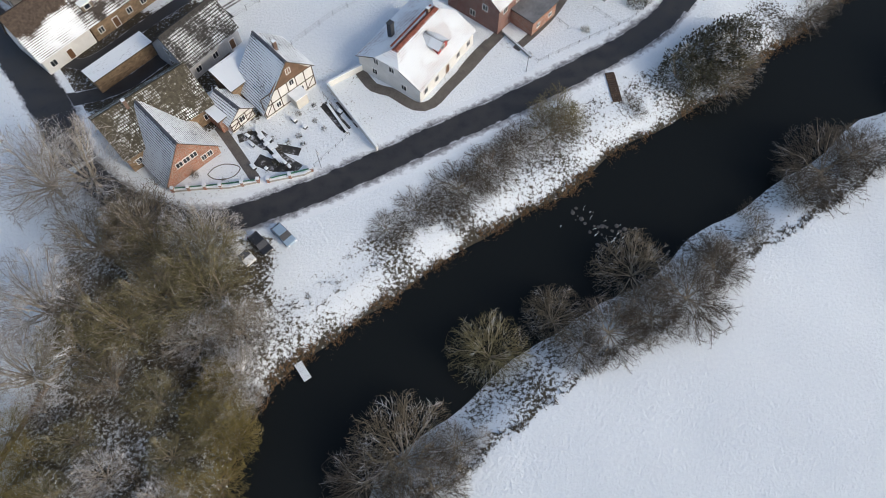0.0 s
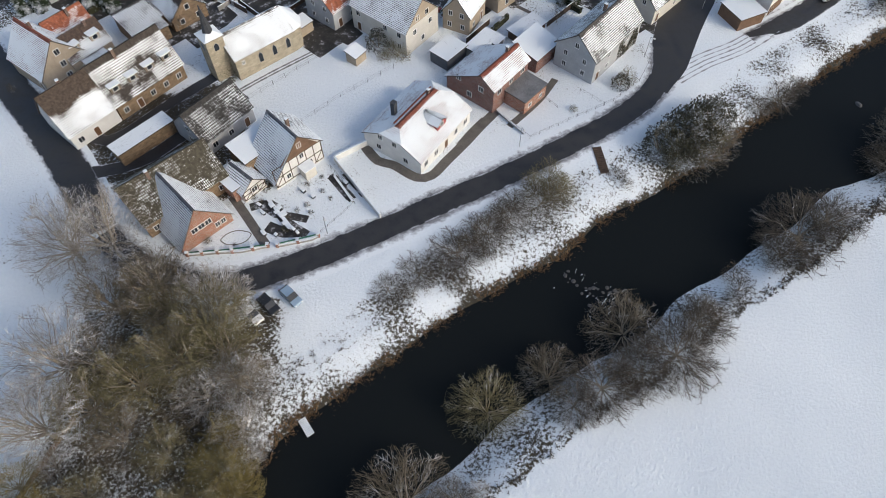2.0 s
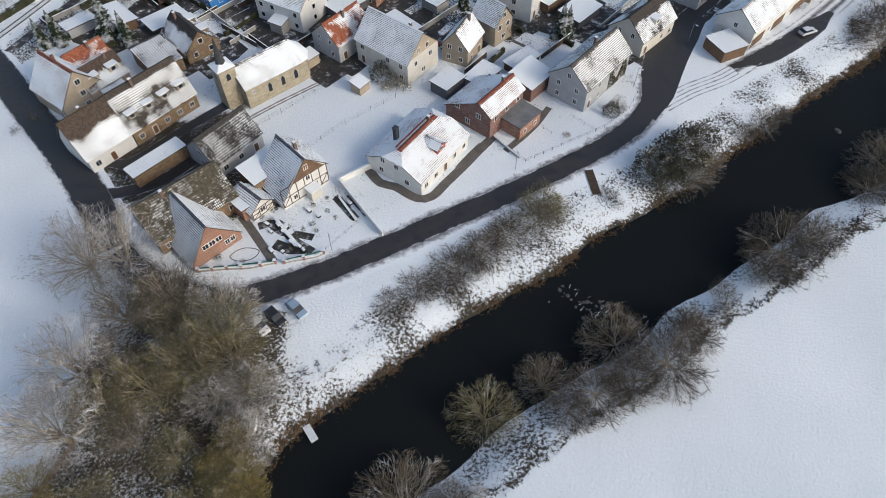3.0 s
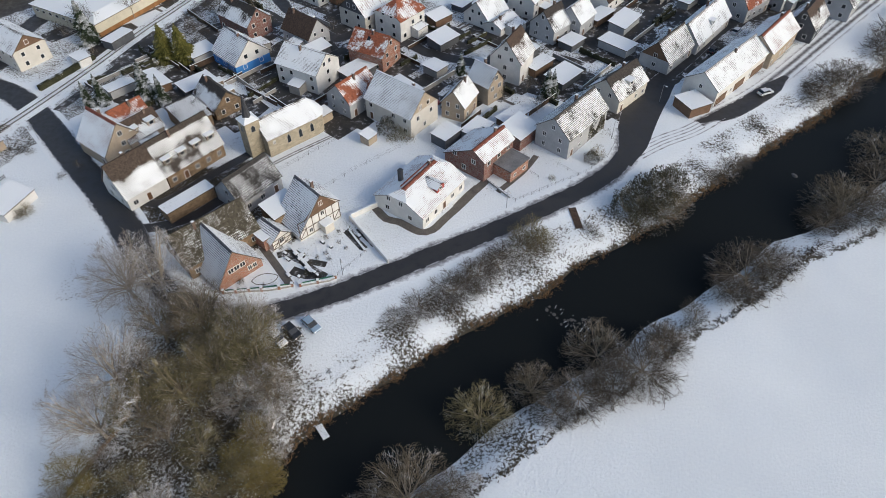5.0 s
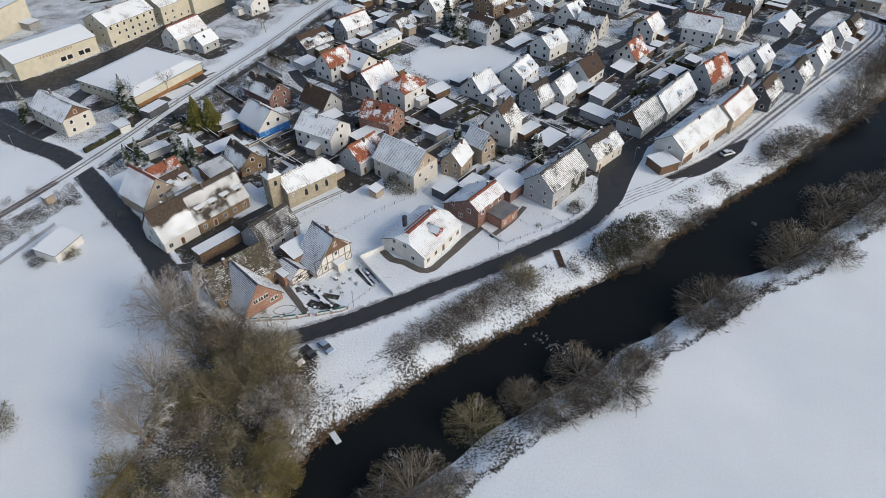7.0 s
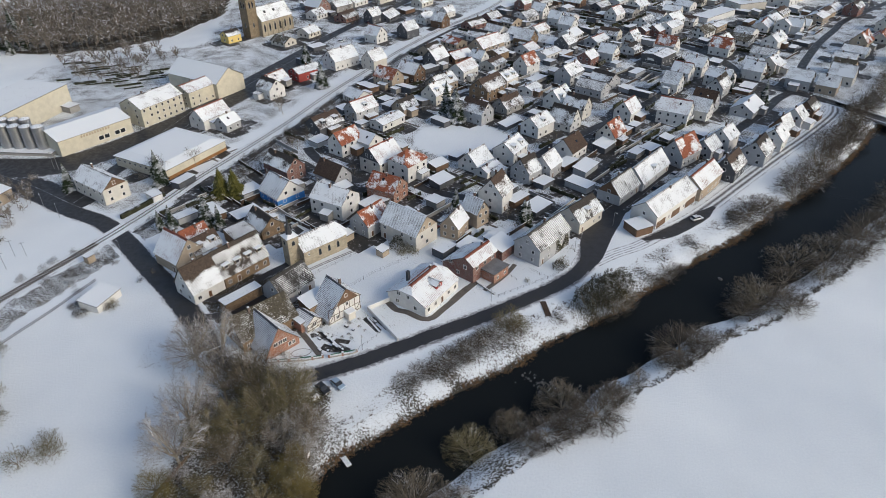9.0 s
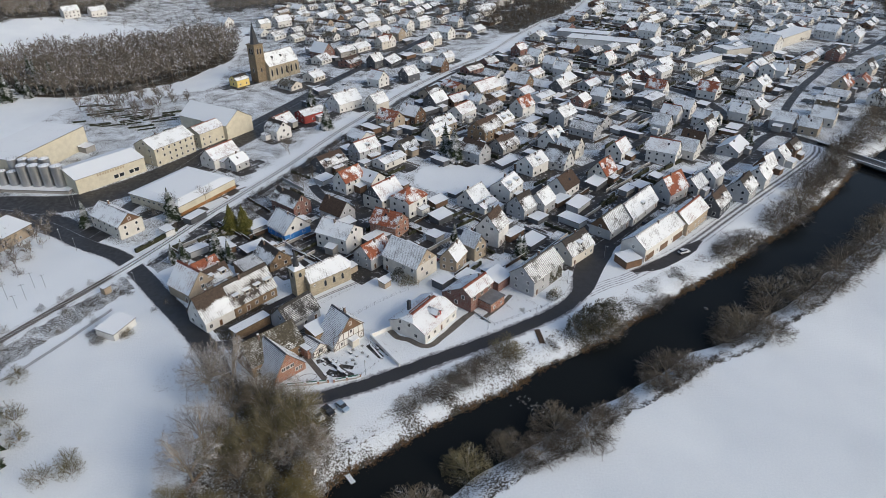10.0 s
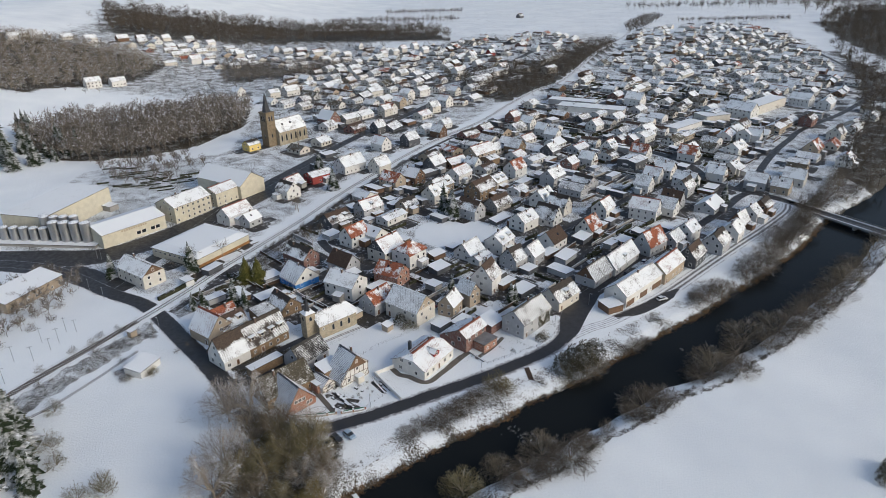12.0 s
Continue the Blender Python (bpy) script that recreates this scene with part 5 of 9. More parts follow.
ribbon("path", [(-71, 90), (-62, 82.5), (-52, 92), (-43, 101)], 2.6, 0.03, M_ROAD, "dark yard in front of the farmhouse", "path", 2.0)
ribbon("path", [(-41.3, 93.1), (-34.1, 99.4), (-23.2, 107.9)], 1.8, 0.022, M_TRACK, "trodden grey strip beside the chapel fence", "path", 1.5)
ribbon("path", [(8.4, 86.6), (6.2, 83.6), (3.4, 80.0)], 3.0, 0.031, M_PAVE, "muddy drive between the white and brick houses", "path", 1.2, taper=0.4)
ribbon("path", [(-37.0, 59.8), (-36.2, 61.0), (-34.6, 61.7), (-32.9, 61.5), (-32.0, 60.9), (-32.6, 59.6), (-34.1, 58.9), (-36.0, 59.0), (-37.0, 59.8)], 0.17, 0.024, M_PAVE, "thin oval path in a snowy front garden", "path", 0.6)
for ox, oy in ((0, 0), (1.2, 0.4), (2.5, 0.7)):
    ribbon("bed", [(-20.0 + ox, 72.9 + oy), (-18.0 + ox, 70.2 + oy), (-16.2 + ox, 67.8 + oy)], 0.45, 0.026 + ox * 0.001, M_YARD, "narrow dark garden bed in the snow", "garden bed", 0.8)
ribbon("bed", [(-30.6, 66.8), (-28.4, 65.0), (-26.0, 64.6), (-22.8, 63.8)], 1.5, 0.017, M_YARD, "dark planted bed before the half-timbered house", "garden bed", 1.0)
ribbon("path", [(13, 84.5), (19, 91), (23, 97)], 1.4, 0.03, M_PAVE, "dark wet drive beside the brick house", "path", 1.2)

# ---- houses by the river ----
house(-27.6, 76.7, 313, 8.0, 10.4, 2.2, 9.3, 'white', 'blue', near=True, he2=5.2, off=0.9, label='half-timbered house with brown boarded gable and snowy roof', seed=5)
house(-66.9, 86.9, 49, 9.6, 9.3, 3.9, 10.2, 'white', 'ridge', near=True, dorm=0, label='end house of the farm row with bare brown roof', seed=12)
house(-58.6, 96.4, 49, 15.1, 9.3, 3.9, 10.4, 'rubble', 'farm', near=True, dorm=4, label='long farmhouse with roof dormers under snow', seed=13)
ribbon("path", [(-33, 66.5), (-29.5, 67.2), (-26.2, 63.2), (-22.6, 60.6)], 1.7, 0.024, M_YARD, "trodden dark garden path between beds", "path", 1.2)
ribbon("path", [(-29.6, 62.5), (-26.5, 61.2), (-23.5, 61.4)], 2.2, 0.02, M_YARD, "dark slushy flower bed beside the wall", "path", 1.2)
ribbon("path", [(-19.6, 73.5), (-17.6, 70.6), (-15.6, 67.6)], 0.9, 0.02, M_YARD, "narrow dark planted bed", "path", 1.0)
house(-42.5, 64.2, 313.7, 10.3, 9.8, 1.6, 8.2, 'brick', 'blue', near=True, chim=0, windows=False, he2=2.3, off=-0.3, label='red brick gabled house with bluish snow on its roof')
house(-46.2, 69.7, 41.7, 15.7, 10.7, 3.8, 8.3, 'rubble', 'moss', near=True, label='old stone house with a mossy tiled roof')
house(-34.3, 71.1, 318.8, 5.4, 4.8, 2.7, 4.4, 'white', 'blue', near=True, chim=0, he2=2.3, off=0.1, label='small half-timbered annex with a snowy gabled roof')
house(-41.7, 85.4, 50.9, 11.3, 8.6, 3.7, 7.9, 'grey', 'dash', near=True, chim=0, label='grey workshop with dark tiles and thin snow rows')
house(-77.0, 102.0, 323.3, 10.8, 10.3, 4.1, 9.9, 'tan', 'red', near=True)
house(-4.1, 83.2, 54.1, 15.5, 12.7, 3.5, 6.8, 'white', 'red', near=True, hip=2.5, he2=3.8, off=0.9)
house(9.3, 95.8, 49.5, 11.0, 11.2, 5.8, 7.8, 'darkbrick', 'red', near=True, he2=3.1, off=-2.6)
house(31.9, 104.5, 47.9, 16.3, 9.2, 5.8, 9.7, 'grey', 'rows', near=True)
house(46.3, 120.7, 44.9, 12.9, 9.2, 4.2, 8.3, 'cream', 'dark', near=True, dorm=1)
house(76.1, 127.5, 43.7, 26.2, 9.3, 5.0, 8.4, 'white', 'white', near=True)
house(92.8, 142.1, 47.3, 18.0, 8.7, 5.0, 8.7, 'tan', 'red', near=True)
house(63.4, 138.4, 47.0, 13.7, 8.7, 3.6, 8.3, 'grey', 'rows', near=True, gable='brown')
house(76.3, 151.2, 48.9, 21.4, 8.6, 3.5, 8.3, 'white', 'white', near=True, dorm=1)
house(93.7, 165.1, 40.0, 12.7, 9.1, 4.8, 10.4, 'grey', 'orange', near=True)
house(-8.9, 113.0, 320.6, 14.7, 10.2, 5.9, 10.7, 'cream', 'grey', near=True, gable='tan')
house(-21.4, 119.2, 50, 10.5, 8.2, 4.6, 8.4, 'grey', 'orange', near=True)
house(5.5, 115.2, 62.6, 7.8, 6.2, 4.7, 8.5, 'tan', 'white', near=True)
house(20.0, 132.3, 60.6, 8.7, 8.8, 6.8, 12.2, 'white', 'brown', near=True)
house(33.0, 152.6, 44.5, 7.7, 8.7, 4.5, 9.0, 'grey', 'dark', near=True)
house(41.0, 156.1, 51.6, 8.6, 7.7, 4.8, 8.7, 'grey', 'white', near=True)
house(12.4, 121.9, 315.1, 6.9, 5.7, 5.6, 9.3, 'tan', 'grey', near=True)


# ---- houses of the village ----
house(-54.2, 141.0, 135, 11, 11, 3.6, 8.6, 'white', 'blue')
house(-34.2, 131.2, 150, 13, 10, 6, 9.5, 'white', 'white')
house(-17.1, 140.0, 150, 11, 9, 5, 9, 'brick', 'orange')
house(-20.6, 163.0, 50, 12.5, 10.5, 5.4, 10.4, 'cream', 'red', gable='slate')
house(-10.6, 156.8, 50, 10.5, 10, 6.6, 10.2, 'white', 'orange', hip=4.2)
house(-36.0, 178.6, 50, 11, 8, 5.5, 9.6, 'white', 'orange')
house(-27.4, 180.4, 140, 10, 8, 4.6, 7.6, 'white', 'snow')
house(-37.6, 151.8, 140, 11, 8, 4, 8.4, 'grey', 'bare')
house(-55.8, 119.4, 133, 10.5, 8.0, 3.2, 6.8, 'rubble', 'dark', dorm=2)
house(-75.8, 110.6, 50, 8.5, 6.4, 3.8, 7.2, 'tan', 'orange')
house(-71.2, 105.0, 50, 9, 6.6, 4, 7.6, 'tan', 'brown')
house(-118.9, 146.0, 144, 18.5, 9.5, 5.6, 9.2, 'cream', 'white', gable='brown')
house(-98.2, 209.4, 58, 15, 9, 4.6, 8.8, 'white', 'red')
house(-89.0, 203.0, 58, 8, 7, 3.6, 6.6, 'grey', 'snow')
house(28.7, 168.7, 55, 11, 9, 5.5, 9, 'white', 'white')
house(15.0, 162.6, 50, 10, 9, 3.2, 7.6, 'white', 'white')
house(19.3, 157.3, 50, 9, 6, 2.6, 4, 'white', 'white')
house(52.2, 171.6, 50, 11, 9, 4, 8.5, 'white', 'bare')
house(105.3, 170.1, 45, 9, 8, 4, 7.5, 'grey', 'blue')
house(114.4, 176.7, 45, 9, 8, 5.5, 9, 'white', 'white')
house(107.4, 152.5, 50, 12, 8, 4.5, 9, 'slate', 'brown')
house(122.5, 164.4, 50, 11, 9, 5, 9.5, 'grey', 'dark')
house(134.4, 176.0, 50, 9, 8, 5, 9, 'white', 'white')
house(138.5, 212.6, 50, 15, 10, 3.0, 6.2, 'grey', 'snow')
house(121.0, 216.5, 140, 10, 8.5, 4.5, 9.4, 'grey', 'bare')
house(-121.3, 335.3, 50, 9, 8, 4.5, 7, 'yellow', 'dark')
house(-78.5, 242.0, 140, 10, 9, 5, 9, 'white', 'dark')
house(-66.3, 268.1, 45, 14, 9, 4.5, 6.5, 'redpaint', 'white')
house(-50.1, 286.4, 45, 16, 11, 5, 10, 'white', 'white')
house(-31.9, 283.5, 50, 10, 9, 5, 9.5, 'cream', 'white')
house(-79.1, 402.7, 140, 14, 11, 5, 11, 'darkbrick', 'snow')
house(-64.0, 408.1, 45, 14, 9, 4, 7, 'conc', 'white')
house(-34.4, 331.0, 140, 10, 9, 5, 9.5, 'white', 'red')
house(-39.4, 375.3, 50, 9, 8, 5, 9, 'slate', 'grey')
house(-37.9, 428.2, 50, 9, 8, 6, 9.5, 'cream', 'red')
house(-34.1, 433.9, 140, 9, 8, 5.5, 9.5, 'white', 'orange')
house(-27.6, 455.2, 140, 9, 8, 6.5, 10, 'tan', 'red')
house(-22.1, 488.2, 140, 10, 9, 6.5, 10, 'white', 'white')
house(-9.6, 503.1, 45, 12, 9, 6, 9, 'white', 'white')
house(0.7, 437.4, 45, 9, 8, 5.5, 9, 'cream', 'grey')
house(10.7, 458.8, 140, 10, 9, 6, 10, 'white', 'red')
house(19.9, 503.3, 140, 9, 8, 5, 9, 'cream', 'red')
house(44.3, 550.1, 45, 18, 10, 5, 8, 'white', 'white')
house(-15.6, 340.8, 45, 10, 9, 5, 9, 'slate', 'grey')
house(-5.2, 371.4, 45, 9, 8, 4, 7, 'white', 'white')
house(4.1, 362.0, 140, 9, 8, 4.5, 9, 'brown', 'grey')
house(9.2, 386.2, 45, 8, 7, 4, 7, 'white', 'white')
house(0.9, 284.3, 50, 11, 9, 5, 9.5, 'slate', 'white')
house(0.6, 232.3, 50, 11, 9, 5, 9.5, 'cream', 'white')
house(-13.5, 218.7, 45, 9, 8, 3.5, 7, 'tan', 'dark')
house(-20.7, 204.4, 50, 14, 8, 3.2, 4.6, 'white', 'white')
house(29.2, 305.3, 45, 18, 11, 5.5, 10, 'tan', 'red')
house(24.0, 286.9, 140, 8, 7, 4, 7.5, 'white', 'white')
house(35.0, 295.1, 45, 9, 8, 4, 5.5, 'rubble', 'white')
house(52.9, 317.9, 140, 11, 9, 5, 9.5, 'rubble', 'grey')
house(47.6, 271.6, 50, 12, 8.5, 5.5, 10.0, 'white', 'orange')
house(61.6, 295.1, 45, 14, 10, 3.6, 5, 'white', 'white')
house(73.9, 306.5, 50, 10, 9, 5.5, 9.5, 'slate', 'grey')
house(82.5, 347.2, 140, 9, 8, 5, 9, 'white', 'white')
house(77.7, 362.2, 140, 8, 8, 5, 9, 'white', 'white')
house(69.9, 380.3, 140, 9, 8, 5.5, 9.5, 'white', 'white')
house(61.1, 401.0, 50, 9, 8, 5, 8.5, 'darkbrick', 'red')
house(81.4, 281.1, 50, 9, 8, 5, 8, 'darkbrick', 'white')
house(94.2, 289.6, 140, 9, 8, 5, 9, 'white', 'white')
house(113.6, 316.0, 50, 9, 8, 4.5, 9, 'white', 'red')
house(117.7, 374.3, 45, 10, 9, 4, 8.5, 'white', 'red')
house(66.9, 256.1, 50, 13, 9, 5.5, 9.5, 'grey', 'white')
house(25.0, 237.0, 50, 15, 10.5, 5.6, 10.2, 'rubble', 'brown')
house(34.5, 250.5, 50, 10, 9, 5.0, 8.2, 'cream', 'white')
house(45.5, 241.0, 50, 9, 8, 3, 4.6, 'white', 'white')
house(55.6, 221.0, 50, 11, 9, 5.5, 10, 'white', 'white', dorm=2)
house(62.6, 211.6, 140, 10, 8, 5, 10, 'cream', 'dark')
house(55.0, 199.4, 140, 11, 9, 3.4, 9.6, 'white', 'dark')
house(42.6, 193.5, 45, 11, 9, 5, 8.5, 'white', 'white')
house(83.6, 207.0, 50, 10, 8, 5, 9.4, 'white', 'red')
house(71.4, 184.8, 50, 10, 8.5, 4, 9.2, 'cream', 'orange')
house(103.2, 203.6, 148, 13, 10, 6.0, 10.4, 'white', 'red')
house(115.6, 207.6, 140, 9, 8, 4.5, 9, 'white', 'grey')
house(133.8, 235.1, 50, 12, 8, 5, 9.5, 'grey', 'dark')
house(113.8, 240.6, 140, 8, 8, 5, 9.5, 'white', 'grey')
house(123.3, 255.3, 140, 9, 8, 5.5, 9.5, 'white', 'red')
house(133.0, 264.6, 140, 10, 9, 5.5, 9.5, 'white', 'white')
house(120.1, 284.9, 45, 15, 12, 5, 6, 'slate', 'white')
house(134.8, 336.6, 45, 13, 9, 4, 6.5, 'darkbrick', 'white')
house(148.0, 351.8, 45, 13, 10, 5.5, 9.5, 'white', 'white')
house(128.9, 409.5, 45, 12, 8, 4, 5.5, 'white', 'white')
house(168.0, 448.0, 140, 14, 11, 7, 12, 'white', 'white')
house(158.1, 296.4, 140, 11, 9, 5, 9.5, 'white', 'orange')
house(172.1, 344.0, 45, 14, 9, 4, 5, 'tan', 'white')
house(192.4, 308.1, 45, 14, 9, 5, 8.5, 'white', 'white')
house(160.2, 257.3, 140, 9, 8, 5, 9, 'white', 'white')
house(173.0, 268.1, 45, 9, 8, 5, 8, 'cream', 'white')
house(213.2, 339.6, 45, 12, 9, 5.5, 8.5, 'white', 'white')
house(129.8, 301.7, 140, 11, 9, 5, 9.5, 'white', 'orange')
house(161.3, 304.6, 45, 12, 9, 5, 8.5, 'white', 'white')
house(161.8, 262.7, 140, 9, 8, 5, 9, 'white', 'white')
house(175.1, 268.3, 45, 9, 8, 4, 6, 'cream', 'white')
house(176.1, 242.9, 140, 11, 9, 5, 9, 'grey', 'white')
house(199.3, 247.8, 140, 11, 9, 5, 9.5, 'cream', 'white')
house(185.9, 235.1, 140, 9, 8, 4.5, 8.5, 'tan', 'grey')
house(239.2, 303.2, 45, 12, 9, 5, 10, 'tan', 'orange')
house(274.1, 338.2, 45, 13, 9, 5, 9.5, 'cream', 'dark')
house(216.9, 335.8, 140, 9, 8, 5, 9, 'white', 'white')
house(242.2, 358.3, 45, 13, 10, 4.5, 6.5, 'tan', 'white')
house(274.7, 376.5, 45, 13, 9, 5.5, 9, 'darkbrick', 'dark')
house(246.2, 279.5, 50, 10, 9, 5, 8.5, 'white', 'red')
house(216.3, 403.3, 45, 16, 9, 5.5, 6.5, 'white', 'white')
house(318.3, 430.4, 50, 20, 10, 5, 8.5, 'white', 'white')
house(329.1, 388.7, 45, 12, 9, 4, 7, 'white', 'white')
house(331.9, 479.2, 45, 13, 9, 4, 7, 'grey', 'white')
house(170.4, 450.7, 140, 9, 8, 5, 9, 'white', 'white')
house(175.6, 480.6, 45, 10, 8, 5, 8, 'grey', 'white')
house(222.7, 470.5, 45, 12, 9, 4, 7, 'slate', 'white')
house(143.0, 340.0, 45, 14, 10, 5, 7.5, 'white', 'white')
house(125.9, 335.5, 45, 9, 8, 4, 6, 'darkbrick', 'white')
house(-307.1, 512.2, 45, 13, 9, 6, 9.5, 'white', 'white')
house(-292.8, 529.7, 45, 13, 9, 5, 8, 'white', 'white')
house(-267.5, 671.4, 45, 12, 9, 6, 10, 'white', 'red')
house(-287.4, 647.4, 45, 14, 9, 3, 5, 'cream', 'white')
house(-369.7, 728.2, 45, 13, 9, 4, 8, 'brown', 'white')
house(-389.8, 692.5, 45, 13, 9, 5, 8.5, 'white', 'white')
house(-356.8, 749.2, 45, 10, 9, 4, 7.5, 'brown', 'white')
house(-336.7, 776.3, 45, 10, 9, 4, 8, 'cream', 'white')
house(-313.9, 794.2, 45, 11, 9, 5, 8, 'white', 'white')
house(-286.2, 790.9, 45, 11, 9, 5, 8, 'white', 'white')
house(-434.0, 664.6, 45, 11, 9, 4, 8, 'white', 'white')
house(-442.5, 636.0, 45, 11, 9, 4, 8, 'white', 'white')
house(-235.6, 736.9, 45, 10, 9, 5, 9, 'cream', 'white')
house(-205.4, 792.7, 140, 9, 8, 5, 9, 'white', 'white')
house(-143.7, 753.0, 45, 14, 9, 6, 9, 'cream', 'red')
house(-161.4, 736.9, 45, 11, 9, 5, 8, 'cream', 'white')
house(-172.6, 720.2, 45, 9, 8, 3, 6, 'white', 'white')
house(-96.8, 815.8, 140, 8, 8, 5, 9, 'white', 'red')
house(-104.8, 739.3, 45, 10, 8, 5, 8, 'white', 'white')
house(-59.2, 735.6, 45, 9, 8, 6, 9, 'white', 'red')
house(-46.8, 749.4, 45, 10, 9, 6.5, 9, 'white', 'white')
house(-37.2, 780.7, 45, 9, 8, 5, 9, 'cream', 'red')
house(-22.8, 809.5, 45, 9, 8, 5, 8.5, 'white', 'red')
house(-9.6, 770.5, 45, 10, 8, 5, 8.5, 'white', 'white')
house(-16.4, 733.7, 140, 8, 7, 4, 8, 'white', 'white')
house(-84.2, 634.9, 45, 14, 9, 5, 8, 'white', 'white')
house(-178.0, 515.2, 140, 10, 9, 5, 9, 'white', 'white')
house(-144.1, 506.0, 45, 10, 8, 5, 8, 'cream', 'white')
house(-130.2, 515.9, 45, 14, 10, 5, 9, 'white', 'white')
house(-53.1, 507.7, 45, 14, 10, 5, 8, 'cream', 'white')
house(47.8, 719.9, 45, 10, 9, 5, 9, 'cream', 'red')
house(73.0, 741.1, 45, 9, 8, 4, 8, 'redpaint', 'white')
house(76.2, 629.7, 45, 12, 8, 5, 9, 'white', 'red')
house(132.6, 771.3, 140, 9, 8, 5, 9, 'white', 'white')
house(160.7, 789.1, 45, 14, 9, 4, 7, 'cream', 'red')
house(46.4, 561.1, 45, 26, 11, 6, 8, 'white', 'white')
house(50.4, 652.3, 45, 9, 8, 5, 9, 'white', 'white')
house(27.2, 608.9, 45, 11, 9, 5, 9, 'white', 'red')
house(167.7, 1211.1, 45, 12, 9, 4, 8, 'slate', 'dark')
house(123.7, 612.4, 45, 16, 10, 6, 8, 'cream', 'white')



# ---- railway ----
def railway():
    bed = ribbon("railway", RAIL, 5.6, 0.10, M_BALLAST, "single railway track on a snowy ballast bed", "railway", 3.0)
    c = smooth_line(RAIL, 3.0)
    t = np.gradient(c, axis=0)
    t /= np.linalg.norm(t, axis=1)[:, None]
    nrm = np.stack([-t[:, 1], t[:, 0]], 1)
    hz = heights(c[:, 0], c[:, 1])
    for sg in (-1, 1):
        vs, fs = [], []
        for i in range(len(c)):
            for dx, dz in ((-0.1, 0.2), (0.1, 0.2), (0.1, 0.36), (-0.1, 0.36)):
                q = c[i] + nrm[i] * (sg * 0.72 + dx)
                vs.append((q[0], q[1], hz[i] + dz))
        for i in range(len(c) - 1):
            for k in range(4):
                a, b = i * 4 + k, i * 4 + (k + 1) % 4
                fs.append((a, b, b + 4, a + 4))
        add_mesh("rail", vs, fs, M_RAIL, bed)
    bm = bmesh.new()
    bm_box(bm, -0.13, -1.3, 0, 0.13, 1.3, 0.16)
    me = bpy.data.meshes.new("sleeper")
    bm.to_mesh(me)
    bm.free()
    me.materials.append(M_TIMBER)
    snowy = me.copy()
    snowy.materials[0] = M_BALLAST
    run = np.concatenate([[0], np.cumsum(np.linalg.norm(np.diff(c, axis=0), axis=1))])
    i0 = int(np.argmin(np.hypot(c[:, 0] + 138, c[:, 1] - 52)))
    for j in range(280):
        s = run[i0] + j * 0.66
        x, y = np.interp(s, run, c[:, 0]), np.interp(s, run, c[:, 1])
        x2, y2 = np.interp(s + 0.5, run, c[:, 0]), np.interp(s + 0.5, run, c[:, 1])
        ob = new("sleeper", me if y < 112 else snowy)
        ob.parent = bed
        ob.matrix_local = pose(x, y, H(x, y) + 0.09, 0, 0, math.degrees(math.atan2(y2 - y, x2 - x)))


railway()
side = smooth_line(RAIL, 6.0)
sd = np.gradient(side, axis=0)
sd /= np.linalg.norm(sd, axis=1)[:, None]
side = (side + np.stack([sd[:, 1], -sd[:, 0]], 1) * 6.2)
side = side[(side[:, 1] > 118) & (side[:, 1] < 430)]
ribbon("railway_path", [tuple(p) for p in side[::4]], 2.6, 0.03, M_YARD, "dark slushy service path beside the railway", "path", 4.0)


# ---- churches ----
def spire(root, cx, cy, z0, z1, r, name="spire", n=8):
    bm = bmesh.new()
    bm_cyl(bm, cx, cy, z0, z0 + 0.6, r * 1.12, r, n)
    bm_cyl(bm, cx, cy, z0 + 0.6, z1, r, 0.05, n)
    part(name, bm, M_SLATE, root)


def arch_window(root, x, y, z, ang, w, h):
    """Pointed church window: stone surround with dark glass."""
    if ("arch", w, h) not in WINDOW_MESH:
        def outline(k):
            pts = [(-w / 2 + k, k), (w / 2 - k, k), (w / 2 - k, h * 0.68)]
            pts += [(w * 0.30, h * 0.84), (0, h - k), (-w * 0.30, h * 0.84), (-w / 2 + k, h * 0.68)]
            return pts
        bm = bmesh.new()
        bm_prism(bm, [(a, 0.08, b) for a, b in outline(0)][::-1], (0, -0.12, 0), 0)
        bm_prism(bm, [(a * 0.82, 0.10, b * 0.93 + h * 0.03) for a, b in outline(0)][::-1], (0, -0.1, 0), 1)
        me = bpy.data.meshes.new("church_window")
        bm.to_mesh(me)
        bm.free()
        me.materials.append(M_WALL["conc"])
        me.materials.append(M_GLASS)
        WINDOW_MESH[("arch", w, h)] = me
    ob = new("church_window", WINDOW_MESH[("arch", w, h)])
    ob.parent = root
    ob.matrix_local = pose(x, y, z, 0, 0, ang)


